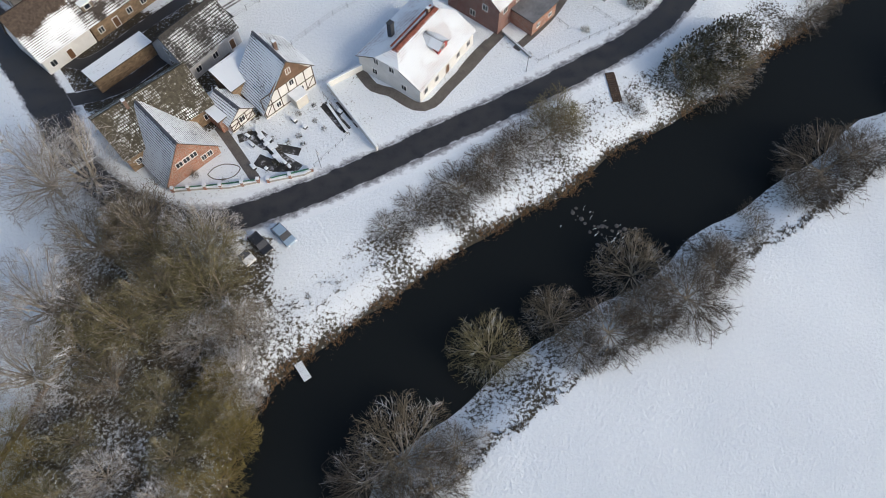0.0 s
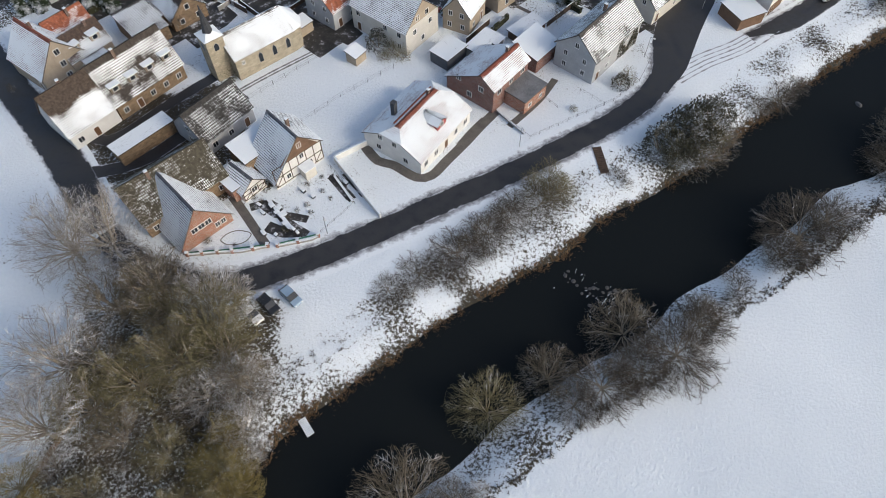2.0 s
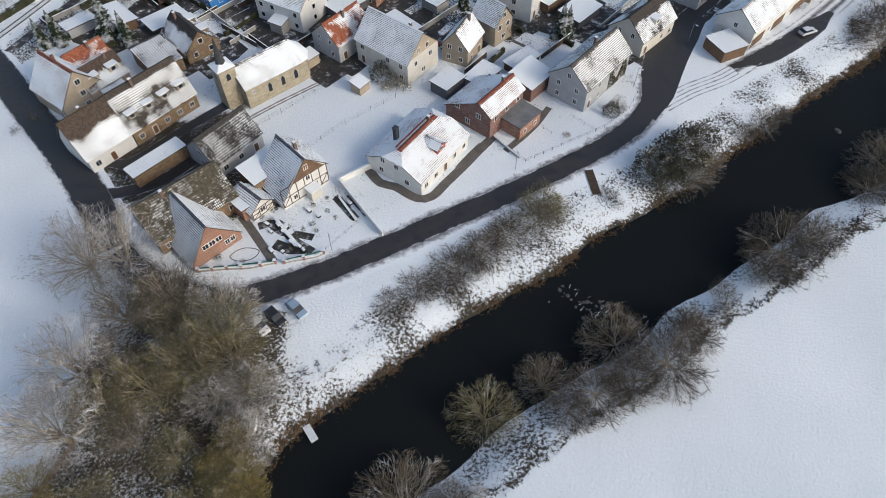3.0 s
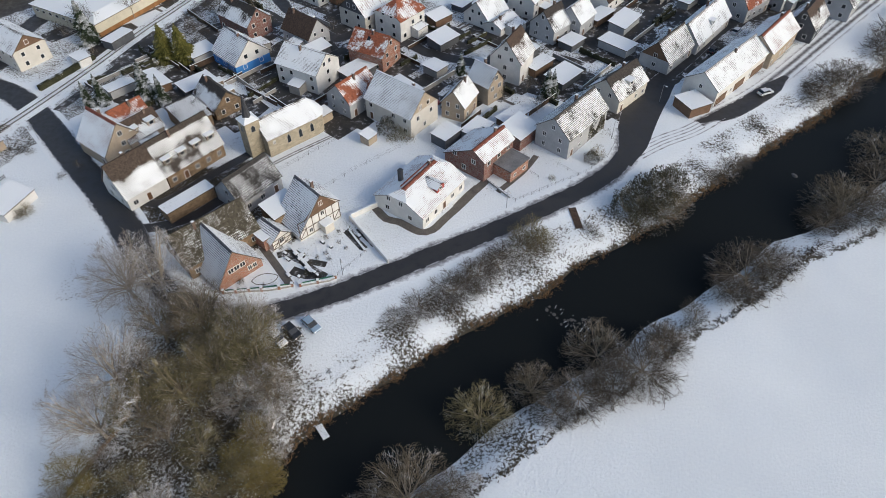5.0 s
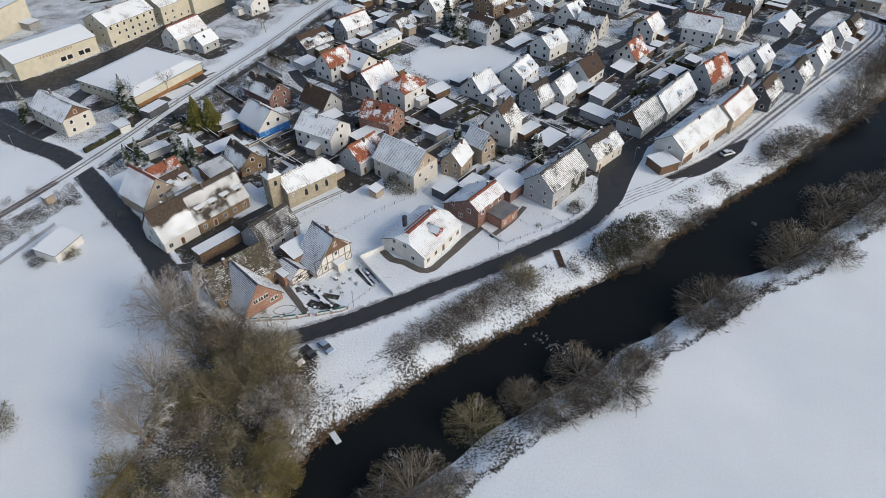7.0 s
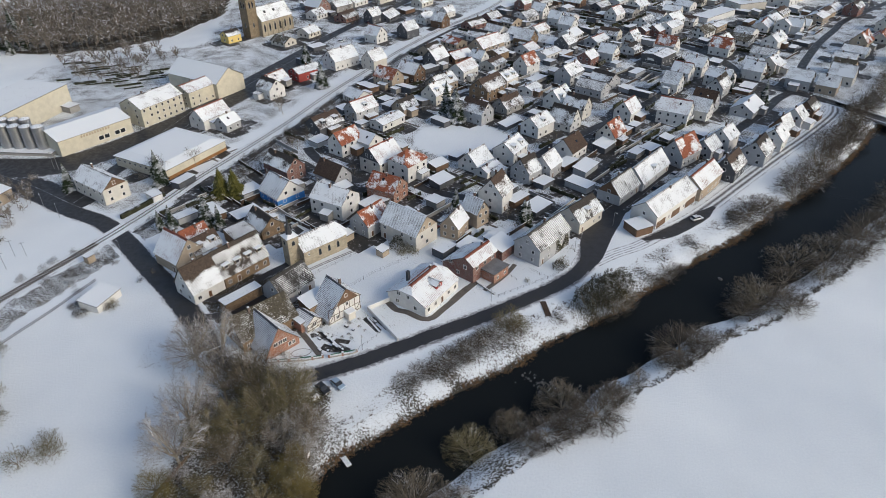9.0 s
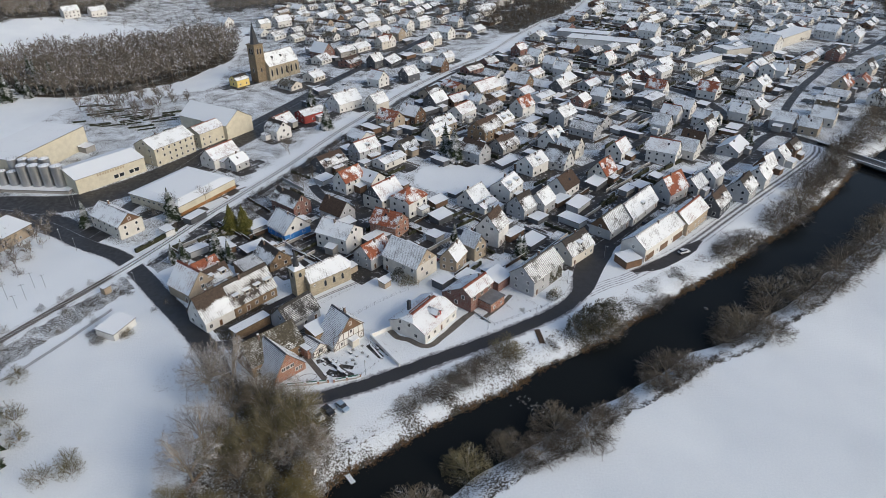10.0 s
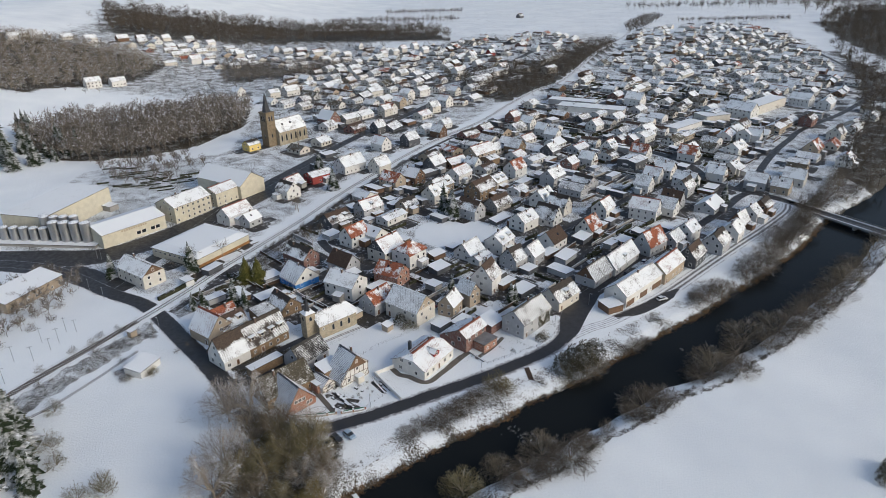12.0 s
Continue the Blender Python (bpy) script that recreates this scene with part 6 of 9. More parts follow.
def chapel():
    root = new("chapel")
    root.matrix_world = pose(-36.9, 105.6, 0, 0, 0, 40.5)
    tagged(root, "small yellow sandstone chapel with a tower and snow on its roof", "chapel")
    PLACED.append((-36.9, 105.6, 9))
    L, W, he, hr = 13.6, 8.6, 5.2, 8.4
    w = W / 2
    bm = bmesh.new()
    bm_prism(bm, [(L / 2, -w, -0.4), (L / 2, w, -0.4), (L / 2, w, he), (L / 2, 0, hr - 0.15), (L / 2, -w, he)], (-L, 0, 0))
    ob = part("nave", bm, M_WALL["sandstone"], root)
    box_uv(ob.data)
    # five-sided apse
    bm = bmesh.new()
    ap = [(L / 2 - 0.1, -w), (L / 2 + 1.6, -w + 0.3), (L / 2 + 3.0, -1.7), (L / 2 + 3.0, 1.7), (L / 2 + 1.6, w - 0.3), (L / 2 - 0.1, w)]
    bm_prism(bm, [(a, b, he) for a, b in ap], (0, 0, -he - 0.4))
    ob = part("apse", bm, M_WALL["sandstone"], root)
    box_uv(ob.data)
    e = 0.35
    sl = (hr - he) / w
    X = L / 2
    slopes = [[(-X - 0.2, 0, hr), (X, 0, hr), (X, -w - e, he - e * sl), (-X - 0.2, -w - e, he - e * sl)],
              [(X, 0, hr), (-X - 0.2, 0, hr), (-X - 0.2, w + e, he - e * sl), (X, w + e, he - e * sl)]]
    tip = (X, 0, hr)
    rim = [(X, -w - e, he - 0.2), (X + 1.8, -w, he - 0.2), (X + 3.35, -1.85, he - 0.2), (X + 3.35, 1.85, he - 0.2), (X + 1.8, w, he - 0.2), (X, w + e, he - 0.2)]
    roof_slab(slopes, 0.18, M_ROOF["white"], root)
    vs, fs, uv = [tip] + rim, [], []
    for i in range(1, 6):
        fs.append((0, i, i + 1))
        uv += [(0, 0), (i, 3.5), (i + 1, 3.5)]
    fs.append((6, 5, 4, 3, 2, 1))
    uv += [(0, 0)] * 6
    add_mesh("apse_roof", vs, fs, M_ROOF["snow"], root, uvs=uv)
    for i in range(4):
        for sg, ang in ((-1, 180), (1, 0)):
            if i or sg > 0:
                arch_window(root, -X + 2.2 + i * 3.2, sg * w, 1.8, ang, 1.0, 2.4)
    put_window(root, -X + 1.6, -w, 3.2, 180, 0.7, 0.9, True)
    # tower
    t = new("tower")
    t.parent = root
    bm = bmesh.new()
    cx = -X - 1.6
    bm_box(bm, cx - 1.8, -1.8, -0.4, cx + 1.8, 1.8, 9.6)
    ob = part("tower_wall", bm, M_WALL["sandstone"], t)
    box_uv(ob.data)
    roof_slab([[(cx - 0.5, 0.5, 10.6), (cx + 0.5, 0.5, 10.6), (cx + 2.05, 2.05, 9.55), (cx - 2.05, 2.05, 9.55)],
               [(cx + 0.5, -0.5, 10.6), (cx - 0.5, -0.5, 10.6), (cx - 2.05, -2.05, 9.55), (cx + 2.05, -2.05, 9.55)],
               [(cx + 0.5, 0.5, 10.6), (cx + 0.5, -0.5, 10.6), (cx + 2.05, -2.05, 9.55), (cx + 2.05, 2.05, 9.55)],
               [(cx - 0.5, -0.5, 10.6), (cx - 0.5, 0.5, 10.6), (cx - 2.05, 2.05, 9.55), (cx - 2.05, -2.05, 9.55)]], 0.12, M_ROOF["snow"], t, "tower_roof")
    spire(t, cx, 0, 10.1, 16.0, 0.95)
    for ang, dx, dy in ((180, 0, -1.8), (-90, 1.8, 0), (90, -1.8, 0), (0, 0, 1.8)):
        arch_window(t, cx + dx, dy, 6.9, ang, 1.1, 1.7)


def church():
    root = new("church")
    root.matrix_world = pose(-111.0, 344.5, H(-111, 344.5), 0, 0, 52.0)
    tagged(root, "sandstone village church with a tall spire and snowy nave", "church")
    PLACED.append((-105, 352, 20))
    L, W, he, hr = 24, 13, 9.5, 16.5
    t = new("tower")
    t.parent = root
    bm = bmesh.new()
    bm_box(bm, -3.4, -3.4, -0.5, 3.4, 3.4, 23)
    bm_box(bm, -3.7, -3.7, 12.0, 3.7, 3.7, 12.4)
    bm_box(bm, -3.8, -3.8, 22.6, 3.8, 3.8, 23.2)
    ob = part("tower_wall", bm, M_WALL["darkstone"], t)
    box_uv(ob.data)
    spire(t, 0, 0, 23.2, 36.5, 2.6)
    for ang, dx, dy in ((180, 0, -3.4), (-90, 3.4, 0), (90, -3.4, 0), (0, 0, 3.4)):
        for k in (-1.1, 1.1):
            arch_window(t, dx + (k if dx == 0 else 0), dy + (k if dy == 0 else 0), 17.2, ang, 1.3, 4.0)
        arch_window(t, dx, dy, 6.0, ang, 1.2, 3.0)
    w = W / 2
    x0 = 3.4
    bm = bmesh.new()
    bm_prism(bm, [(x0 + L, -w, -0.5), (x0 + L, w, -0.5), (x0 + L, w, he), (x0 + L, 0, hr - 0.2), (x0 + L, -w, he)], (-L, 0, 0))
    ob = part("nave", bm, M_WALL["sandstone"], root)
    box_uv(ob.data)
    sl = (hr - he) / w
    e = 0.5
    roof_slab([[(x0, 0, hr), (x0 + L + 0.3, 0, hr), (x0 + L + 0.3, -w - e, he - e * sl), (x0, -w - e, he - e * sl)],
               [(x0 + L + 0.3, 0, hr), (x0, 0, hr), (x0, w + e, he - e * sl), (x0 + L + 0.3, w + e, he - e * sl)]], 0.2, M_ROOF["white"], root)
    for i in range(6):
        for sg, ang in ((-1, 180), (1, 0)):
            xx = x0 + 2 + i * 4.0
            arch_window(root, xx, sg * w, 2.5, ang, 1.4, 5.0)
            bm = bmesh.new()
            bm_box(bm, xx + 1.7, sg * w - 0.5, -0.4, xx + 2.3, sg * w + 0.5, 7.6)
            ob = part("buttress", bm, M_WALL["sandstone"], root)
            box_uv(ob.data)
    for i in range(2):
        bm = bmesh.new()
        xx = x0 + 6 + i * 7
        bm_box(bm, xx - 0.6, -3.6, 12.0, xx + 0.6, -2.2, 13.9)
        part("roof_vent", bm, M_SLATE, root)


chapel()
church()


# ---- factory ----
def broad_hall():
    """Low hall: flat snowy roof with sloping margins, a row of windows, rusty boards along the foot."""
    root = new("broad_hall")
    root.matrix_world = pose(-103.6, 174.6, 0, 0, 0, 60.5)
    tagged(root, "broad low cream hall with sloping eaves under deep snow", "hall", "factory buildings")
    PLACED.append((-103.6, 174.6, 17))
    a, b, h = 15.0, 13.8, 4.4
    bm = bmesh.new()
    bm_box(bm, -a, -b, -0.4, a, b, h)
    ob = part("wall", bm, M_WALL["stonecream"], root)
    box_uv(ob.data)
    e, q, z0, z1 = 0.5, 3.4, h - 0.1, h + 1.25
    o = [(-a - e, -b - e, z0), (a + e, -b - e, z0), (a + e, b + e, z0), (-a - e, b + e, z0)]
    n = [(-a + q, -b + q, z1), (a - q, -b + q, z1), (a - q, b - q, z1), (-a + q, b - q, z1)]
    roof_slab([[n[i], n[(i + 1) % 4], o[(i + 1) % 4], o[i]] for i in range(4)] + [n], 0.2, M_ROOF["snow"], root)
    for x0, y0, x1, y1 in ((-a, -b - 0.04, a, -b - 0.003),):
        bm = bmesh.new()
        bm_box(bm, x0, y0, 0, x1, y1, 1.3)
        part("boarding", bm, M_RUST, root, "rusty brown boards along the foot")
    for i in range(9):
        put_window(root, -a, -b + 2.2 + i * 2.9, 2.3, 90, 1.4, 0.9, False)


def factory():
    r = house(-145.8, 194.5, 51.7, 30.7, 18.5, 6.6, 9.0, 'stonecream', 'snow', chim=0, windows=False, label='long cream factory hall under a snowy roof', seed=3, group="factory buildings")
    for wx in (1.5, 4.0, 8.5, 11.0):
        put_window(r, wx, -9.25, 1.4, 180, 2.2, 1.8, False)
    # unreadable lettering on the wall, as plain bars
    for i in range(11):
        bm = bmesh.new()
        bm_box(bm, -0.35, 0, 0, 0.35, 0.06, 0.9)
        ob = part("letter_bar", bm, M_WALL["tan"], r)
        ob.matrix_local = pose(-6 + i * 1.15, -9.25, 5.0, 0, 0, 180)
    house(-125.8, 218.2, 58, 22, 14, 8.4, 12.0, 'stonecream', 'white', chim=1, dorm=0, label='three-storey cream factory building with snowy roof', seed=8, group="factory buildings")
    house(-113.0, 236.5, 58, 15, 11, 7.4, 10.0, 'stonecream', 'red', chim=1, label='cream factory wing with red tiles under snow', seed=9, group="factory buildings")
    house(-112.5, 254.5, 148, 34, 17, 7.5, 13.0, 'stonecream', 'snow', chim=0, windows=False, label='large cream gabled barn under deep snow', seed=10, group="factory buildings")
    broad_hall()
    flat_roof(-186, 214, 76, 44, 24, 10.5, 'stonecream', name="factory_block", label="large windowless cream factory block with flat roof", cat="factory", windows=False)
    flat_roof(-158.5, 133, 70, 25, 11, 4.2, 'tan', name="goods_shed", label="tan goods shed with a snowy roof", cat="shed", slope=1.6)
    flat_roof(-176, 231, 152, 26, 5, 2.8, 'conc', name="garage_row", label="row of concrete garages with snowy flat roof", cat="garage")
    flat_roof(-178, 183.2, -6, 52, 6.4, 1.3, 'conc', name="loading_ramp", label="long concrete plinth under steel silos", cat="plinth", windows=False)


def silo(x, y, r, h):
    root = new("silo")
    root.matrix_world = pose(x, y, 1.3, 0, 0, 0)
    tagged(root, "upright cylindrical steel silo with snow on its lid", "silo", "factory silos")
    bm = bmesh.new()
    bm_cyl(bm, 0, 0, 0, h - 1.3, r, r, 24)
    part("tank", bm, M_METAL, root)
    for z in np.arange(1.2, h - 1.6, 1.3):
        bm = bmesh.new()
        bm_cyl(bm, 0, 0, z, z + 0.08, r + 0.04, r + 0.04, 24)
        part("hoop", bm, M_METAL, root)
    bm = bmesh.new()
    bm_cyl(bm, 0, 0, h - 1.3, h - 0.7, r * 1.02, 0.35, 24)
    part("lid", bm, M_SNOW, root)
    bm = bmesh.new()
    for k in range(12):
        a = 2 * math.pi * k / 12
        bm_cyl(bm, (r - 0.1) * math.cos(a), (r - 0.1) * math.sin(a), h - 1.25, h - 0.2, 0.03, 0.03, 5)
    part("handrail", bm, M_DARKMETAL, root)


factory()
for sx in (-157.8, -162.8, -167.8, -172.8):
    silo(sx, 182.9 - (sx + 157.8) * 0.1, 2.3, 10.6)
for sx in (-178.4, -183.2, -188.0, -192.8, -197.6, -202.4):
    silo(sx, 185.2 - (sx + 178.4) * 0.1, 2.0, 7.4)
for sx in (-166, -170.5, -175, -179.5):
    silo(sx, 189.6, 2.0, 11.2)

# ---- outbuildings near the river ----
flat_roof(16.4, 91.6, 47, 6.6, 4.9, 3.1, 'brick', True, label="low brick annex with a bare grey flat roof", roofmat=M_FELT, name="annex", cat="annex")
flat_roof(-54.2, 81.4, 47, 11.3, 3.2, 2.9, 'rubble', True, label="long low shed with a snow-covered flat roof", windows=False)
flat_roof(-16.7, 103.5, 52, 3.0, 2.7, 2.0, 'tan', True, label="small wooden garden hut with a snowy roof", windows=False, slope=0.5, name="garden_hut", cat="hut")
flat_roof(64.2, 114.8, 24, 6.4, 6.4, 2.7, 'brown', True, label="orange-brown wooden shed with snowy flat roof", windows=False)
flat_roof(-93.3, 82.3, 70, 8.6, 6.4, 2.3, 'white', True, label="white field shed with a snowy roof", slope=0.6, windows=False)
flat_roof(-105.0, 102.5, 62, 2.4, 2.0, 2.3, 'tan', True, label="small tan railway hut with snowy roof", windows=False, name="railway_hut", cat="hut")
flat_roof(-33.5, 77.5, 46, 6.5, 5.0, 3.4, 'rubble', True, label="low stone wing with a snow-covered lean-to roof", windows=False, slope=0.9)
flat_roof(-36.0, 71.0, 46, 4.0, 5.5, 3.0, 'brick', True, label="low brick link with a snowy flat roof", windows=False)
flat_roof(-28.5, 112.5, 48, 3.6, 2.8, 2.3, 'tan', True, label="small shed beside the chapel with snowy roof", windows=False, slope=0.4)
flat_roof(2.0, 103.5, 48, 6.0, 4.5, 2.6, 'slate', True, label="dark carport with flat snow-covered roof", windows=False)
flat_roof(19.5, 103.5, 48, 7.5, 6.0, 3.2, 'darkbrick', True, label="brick wing with a snowy single-pitch roof", windows=False, slope=1.2)
flat_roof(-61.4, 112.3, 43, 7.0, 9.4, 3.0, 'rubble', True, label="stone lean-to with ribbed roof under snow", windows=False, slope=1.1, roofmat=M_ROOF["rows"])
flat_roof(-63, 91.5, 49, 5.0, 2.2, 2.2, 'grey', True, label="grey porch roof under snow along the farmhouse", windows=False, slope=0.4)
flat_roof(-92.0, 151.6, 62, 8.0, 4.0, 2.5, 'slate', True, label="open dark carport beside the railway under snow", windows=False)
flat_roof(-99, 141, 140, 5.0, 3.5, 2.3, 'white', True, label="small white garage with a snowy roof", windows=False)


# ---- half-timbering ----
def beam(root, y0, z0, y1, z1, x, t=0.16):
    """A timber lying on a gable's face at x, from (y0, z0) to (y1, z1)."""
    d = Vector((0, y1 - y0, z1 - z0))
    n = Vector((0, -d.z, d.y)).normalized() * t / 2
    a, b = Vector((x, y0, z0)), Vector((x, y1, z1))
    bm = bmesh.new()
    s = 0.045 if x > 0 else -0.045
    poly = [a - n, b - n, b + n, a + n]
    bm_prism(bm, [p + Vector((s, 0, 0)) for p in (poly if s > 0 else poly[::-1])], (-s * 1.6, 0, 0))
    part("beam", bm, M_TIMBER, root)


def half_timber(root, L, W, he, levels, posts):
    x = L / 2
    w = W / 2 - 0.1
    for z in levels:
        beam(root, -w, z, w, z, x)
    for k in range(posts + 1):
        y = -w + 2 * w * k / posts
        beam(root, y, levels[0], y, levels[-1], x + 0.004)
    for k in (0, posts - 1):
        y = -w + 2 * w * k / posts
        y2 = y + 2 * w / posts
        beam(root, y, levels[0], y2, levels[1], x + 0.008, 0.13)


houses = [o for o in scene.objects if o.get("category") == "house"]


def nearest(x, y):
    return min(houses, key=lambda o: math.hypot(o.matrix_world.translation.x - x, o.matrix_world.translation.y - y))


th = nearest(-27.6, 76.7)
half_timber(th, 8.0, 10.4, 2.2, (0.5, 2.6, 4.9), 6)
bm = bmesh.new()
bm_prism(bm, [(4.05, -3.2, 5.0), (4.05, 4.6, 5.0), (4.05, 1.2, 8.9)], (-0.1, 0, 0))
ob = part("gable_cladding", bm, M_WALL["brown"], th)
bm = bmesh.new()
bm_box(bm, 4.0, -0.2, 0, 6.0, 2.0, 2.4, 0)
bm_box(bm, 3.95, -0.4, 2.4, 6.25, 2.2, 2.56, 1)
part("porch", bm, [M_WALL["cream"], M_SNOW], th)
bh = nearest(-42.5, 64.2)
for wy, wz, ww in ((-1.6, 2.9, 1.2), (-0.3, 2.9, 1.2), (1.0, 2.9, 1.2), (2.2, 1.0, 0.95), (3.3, 1.0, 0.95)):
    put_window(bh, 5.15, wy, wz, -90, ww, 1.25, True)
ac = nearest(-34.3, 71.1)
half_timber(ac, 5.4, 4.8, 2.5, (0.4, 1.5, 2.4), 3)


# ---- gabled dormer with red cheeks on the white house ----
def gable_dormer(root, x, y0, y1, z0, z1, hw, sg=-1):
    d = new("dormer")
    d.parent = root
    bm = bmesh.new()
    ya, yb = sorted((y0, y1))
    bm_box(bm, x - hw, ya, z0 - 0.8, x + hw, yb, z1 - 0.8)
    part("dormer_wall", bm, M_WALL["redpaint"], d, "red tile-hung dormer cheeks")
    roof_slab([[(x, ya - 0.3, z1 + 0.2), (x, yb, z1 + 0.2), (x + hw + 0.3, yb, z1 - 0.95), (x + hw + 0.3, ya - 0.3, z1 - 0.95)],
               [(x, ya - 0.3, z1 + 0.2), (x, yb, z1 + 0.2), (x - hw - 0.3, yb, z1 - 0.95), (x - hw - 0.3, ya - 0.3, z1 - 0.95)]], 0.14, M_ROOF["white"], d, "dormer_roof")
    put_window(d, x, y0, z0 - 0.1, 180 if sg < 0 else 0, 1.1, 0.9, False)


def blue_band(root, L, W, z):
    """Blue boarding round the foot of the walls."""
    bm = bmesh.new()
    for x0, y0, x1, y1 in ((-L / 2 - 0.04, -W / 2 - 0.04, L / 2 + 0.04, -W / 2 - 0.003), (-L / 2 - 0.04, W / 2 + 0.003, L / 2 + 0.04, W / 2 + 0.04)):
        bm_box(bm, x0, y0, 0, x1, y1, z)
    for s_ in (-1, 1):
        xa, xb = sorted((s_ * (L / 2 + 0.003), s_ * (L / 2 + 0.04)))
        bm_box(bm, xa, -W / 2, 0, xb, W / 2, z)
    part("boarding", bm, M_WALL["blue"], root, "bright blue lower boarding")


blue_band(nearest(-54.2, 141.0), 11, 11, 2.4)
white = nearest(-4.1, 83.2)
long_white = nearest(76.1, 127.5)
for x0, x1 in ((-12.6, -7.2), (-3.0, 2.2), (6.0, 12.6)):
    bm = bmesh.new()
    bm_box(bm, x0, -4.74, 0.0, x1, -4.653, 2.35)
    part("cladding", bm, M_WALL["brown"], long_white, "brown ground-floor boarding")
slate_bm = bmesh.new()
bm_box(slate_bm, -0.45, -0.4, 4.2, 0.45, 0.4, 7.9)
bm_box(slate_bm, -0.52, -0.47, 7.9, 0.52, 0.47, 8.02)
slate_ob = part("chimney", slate_bm, M_SLATE, white, "dark slate-clad chimney")
slate_ob.location = (-2.4, 3.3, 0)
gable_dormer(white, 0.6, -5.0, -1.5, 4.6, 6.3, 1.3)
ivy_bm = bmesh.new()
ri = random.Random(8)
for _ in range(420):
    u, q = ri.uniform(0.5, 7.6), ri.random() ** 0.7
    z = 0.2 + 5.0 * q * (0.65 + 0.35 * math.sin(u * 1.3))
    s = ri.uniform(0.14, 0.3)
    y = -4.62 - ri.uniform(0, 0.16)
    a = ri.uniform(0, 3.14)
    v = [ivy_bm.verts.new((u + s * math.cos(a + k * 2.09), y - (0.1 if k == 0 else 0), z + s * math.sin(a + k * 2.09))) for k in range(3)]
    w = ivy_bm.verts.new((u, y + 0.14, z))
    ivy_bm.faces.new(v)
    for k in range(3):
        ivy_bm.faces.new((v[(k + 1) % 3], v[k], w))
part("ivy", ivy_bm, M_OLIVE, nearest(31.9, 104.5), "dark green ivy on the side wall")


# ---- walls, fences, hedges ----
def low_wall(name, pts, h, t, material, label, cat="wall", cap=True):
    root = new(name)
    root.matrix_world = pose(*pts[0], H(*pts[0]), 0, 0, 0)
    tagged(root, label, cat)
    for (x0, y0), (x1, y1) in zip(pts[:-1], pts[1:]):
        l = math.hypot(x1 - x0, y1 - y0)
        a = math.degrees(math.atan2(y1 - y0, x1 - x0))
        bm = bmesh.new()
        bm_box(bm, 0, -t / 2, -0.3, l, t / 2, h)
        ob = part("wall_panel", bm, material, root)
        box_uv(ob.data)
        ob.matrix_local = pose(x0 - pts[0][0], y0 - pts[0][1], H(x0, y0) - H(*pts[0]), 0, 0, a)
        if cap:
            bm = bmesh.new()
            bm_box(bm, -0.03, -t / 2 - 0.05, h, l + 0.03, t / 2 + 0.05, h + 0.09)
            ob = part("snow_cap", bm, M_SNOW, root)
            ob.matrix_local = pose(x0 - pts[0][0], y0 - pts[0][1], H(x0, y0) - H(*pts[0]), 0, 0, a)
    return root


POST = {}


def fence(pts, h=1.2, gap=2.4, label="thin wire fence on grey posts", wood=False):
    root = new("fence")
    root.matrix_world = pose(*pts[0], 0, 0, 0, 0)
    tagged(root, label, "fence")
    if (h, wood) not in POST:
        bm = bmesh.new()
        bm_cyl(bm, 0, 0, -0.2, h, 0.035, 0.03, 6)
        me = bpy.data.meshes.new("post")
        bm.to_mesh(me)
        bm.free()
        me.materials.append(M_TIMBER if wood else M_DARKMETAL)
        POST[(h, wood)] = me
    for (x0, y0), (x1, y1) in zip(pts[:-1], pts[1:]):
        l = math.hypot(x1 - x0, y1 - y0)
        n = max(1, int(l / gap))
        for i in range(n + 1):
            f = i / n
            x, y = x0 + (x1 - x0) * f, y0 + (y1 - y0) * f
            ob = new("post", POST[(h, wood)])
            ob.parent = root
            ob.matrix_local = pose(x - pts[0][0], y - pts[0][1], H(x, y), 0, 0, 0)
        a = math.degrees(math.atan2(y1 - y0, x1 - x0))
        for z in ((0.35, 0.7, h - 0.1) if not wood else (0.4, 0.9)):
            bm = bmesh.new()
            r = 0.007 if not wood else 0.05
            bm_box(bm, 0, -r, z - r, l, r, z + r)
            ob = part("rail", bm, M_TIMBER if wood else M_DARKMETAL, root)
            ob.matrix_local = pose(x0 - pts[0][0], y0 - pts[0][1], H(x0, y0), 0, math.degrees(-math.atan2(H(x1, y1) - H(x0, y0), l)), a)


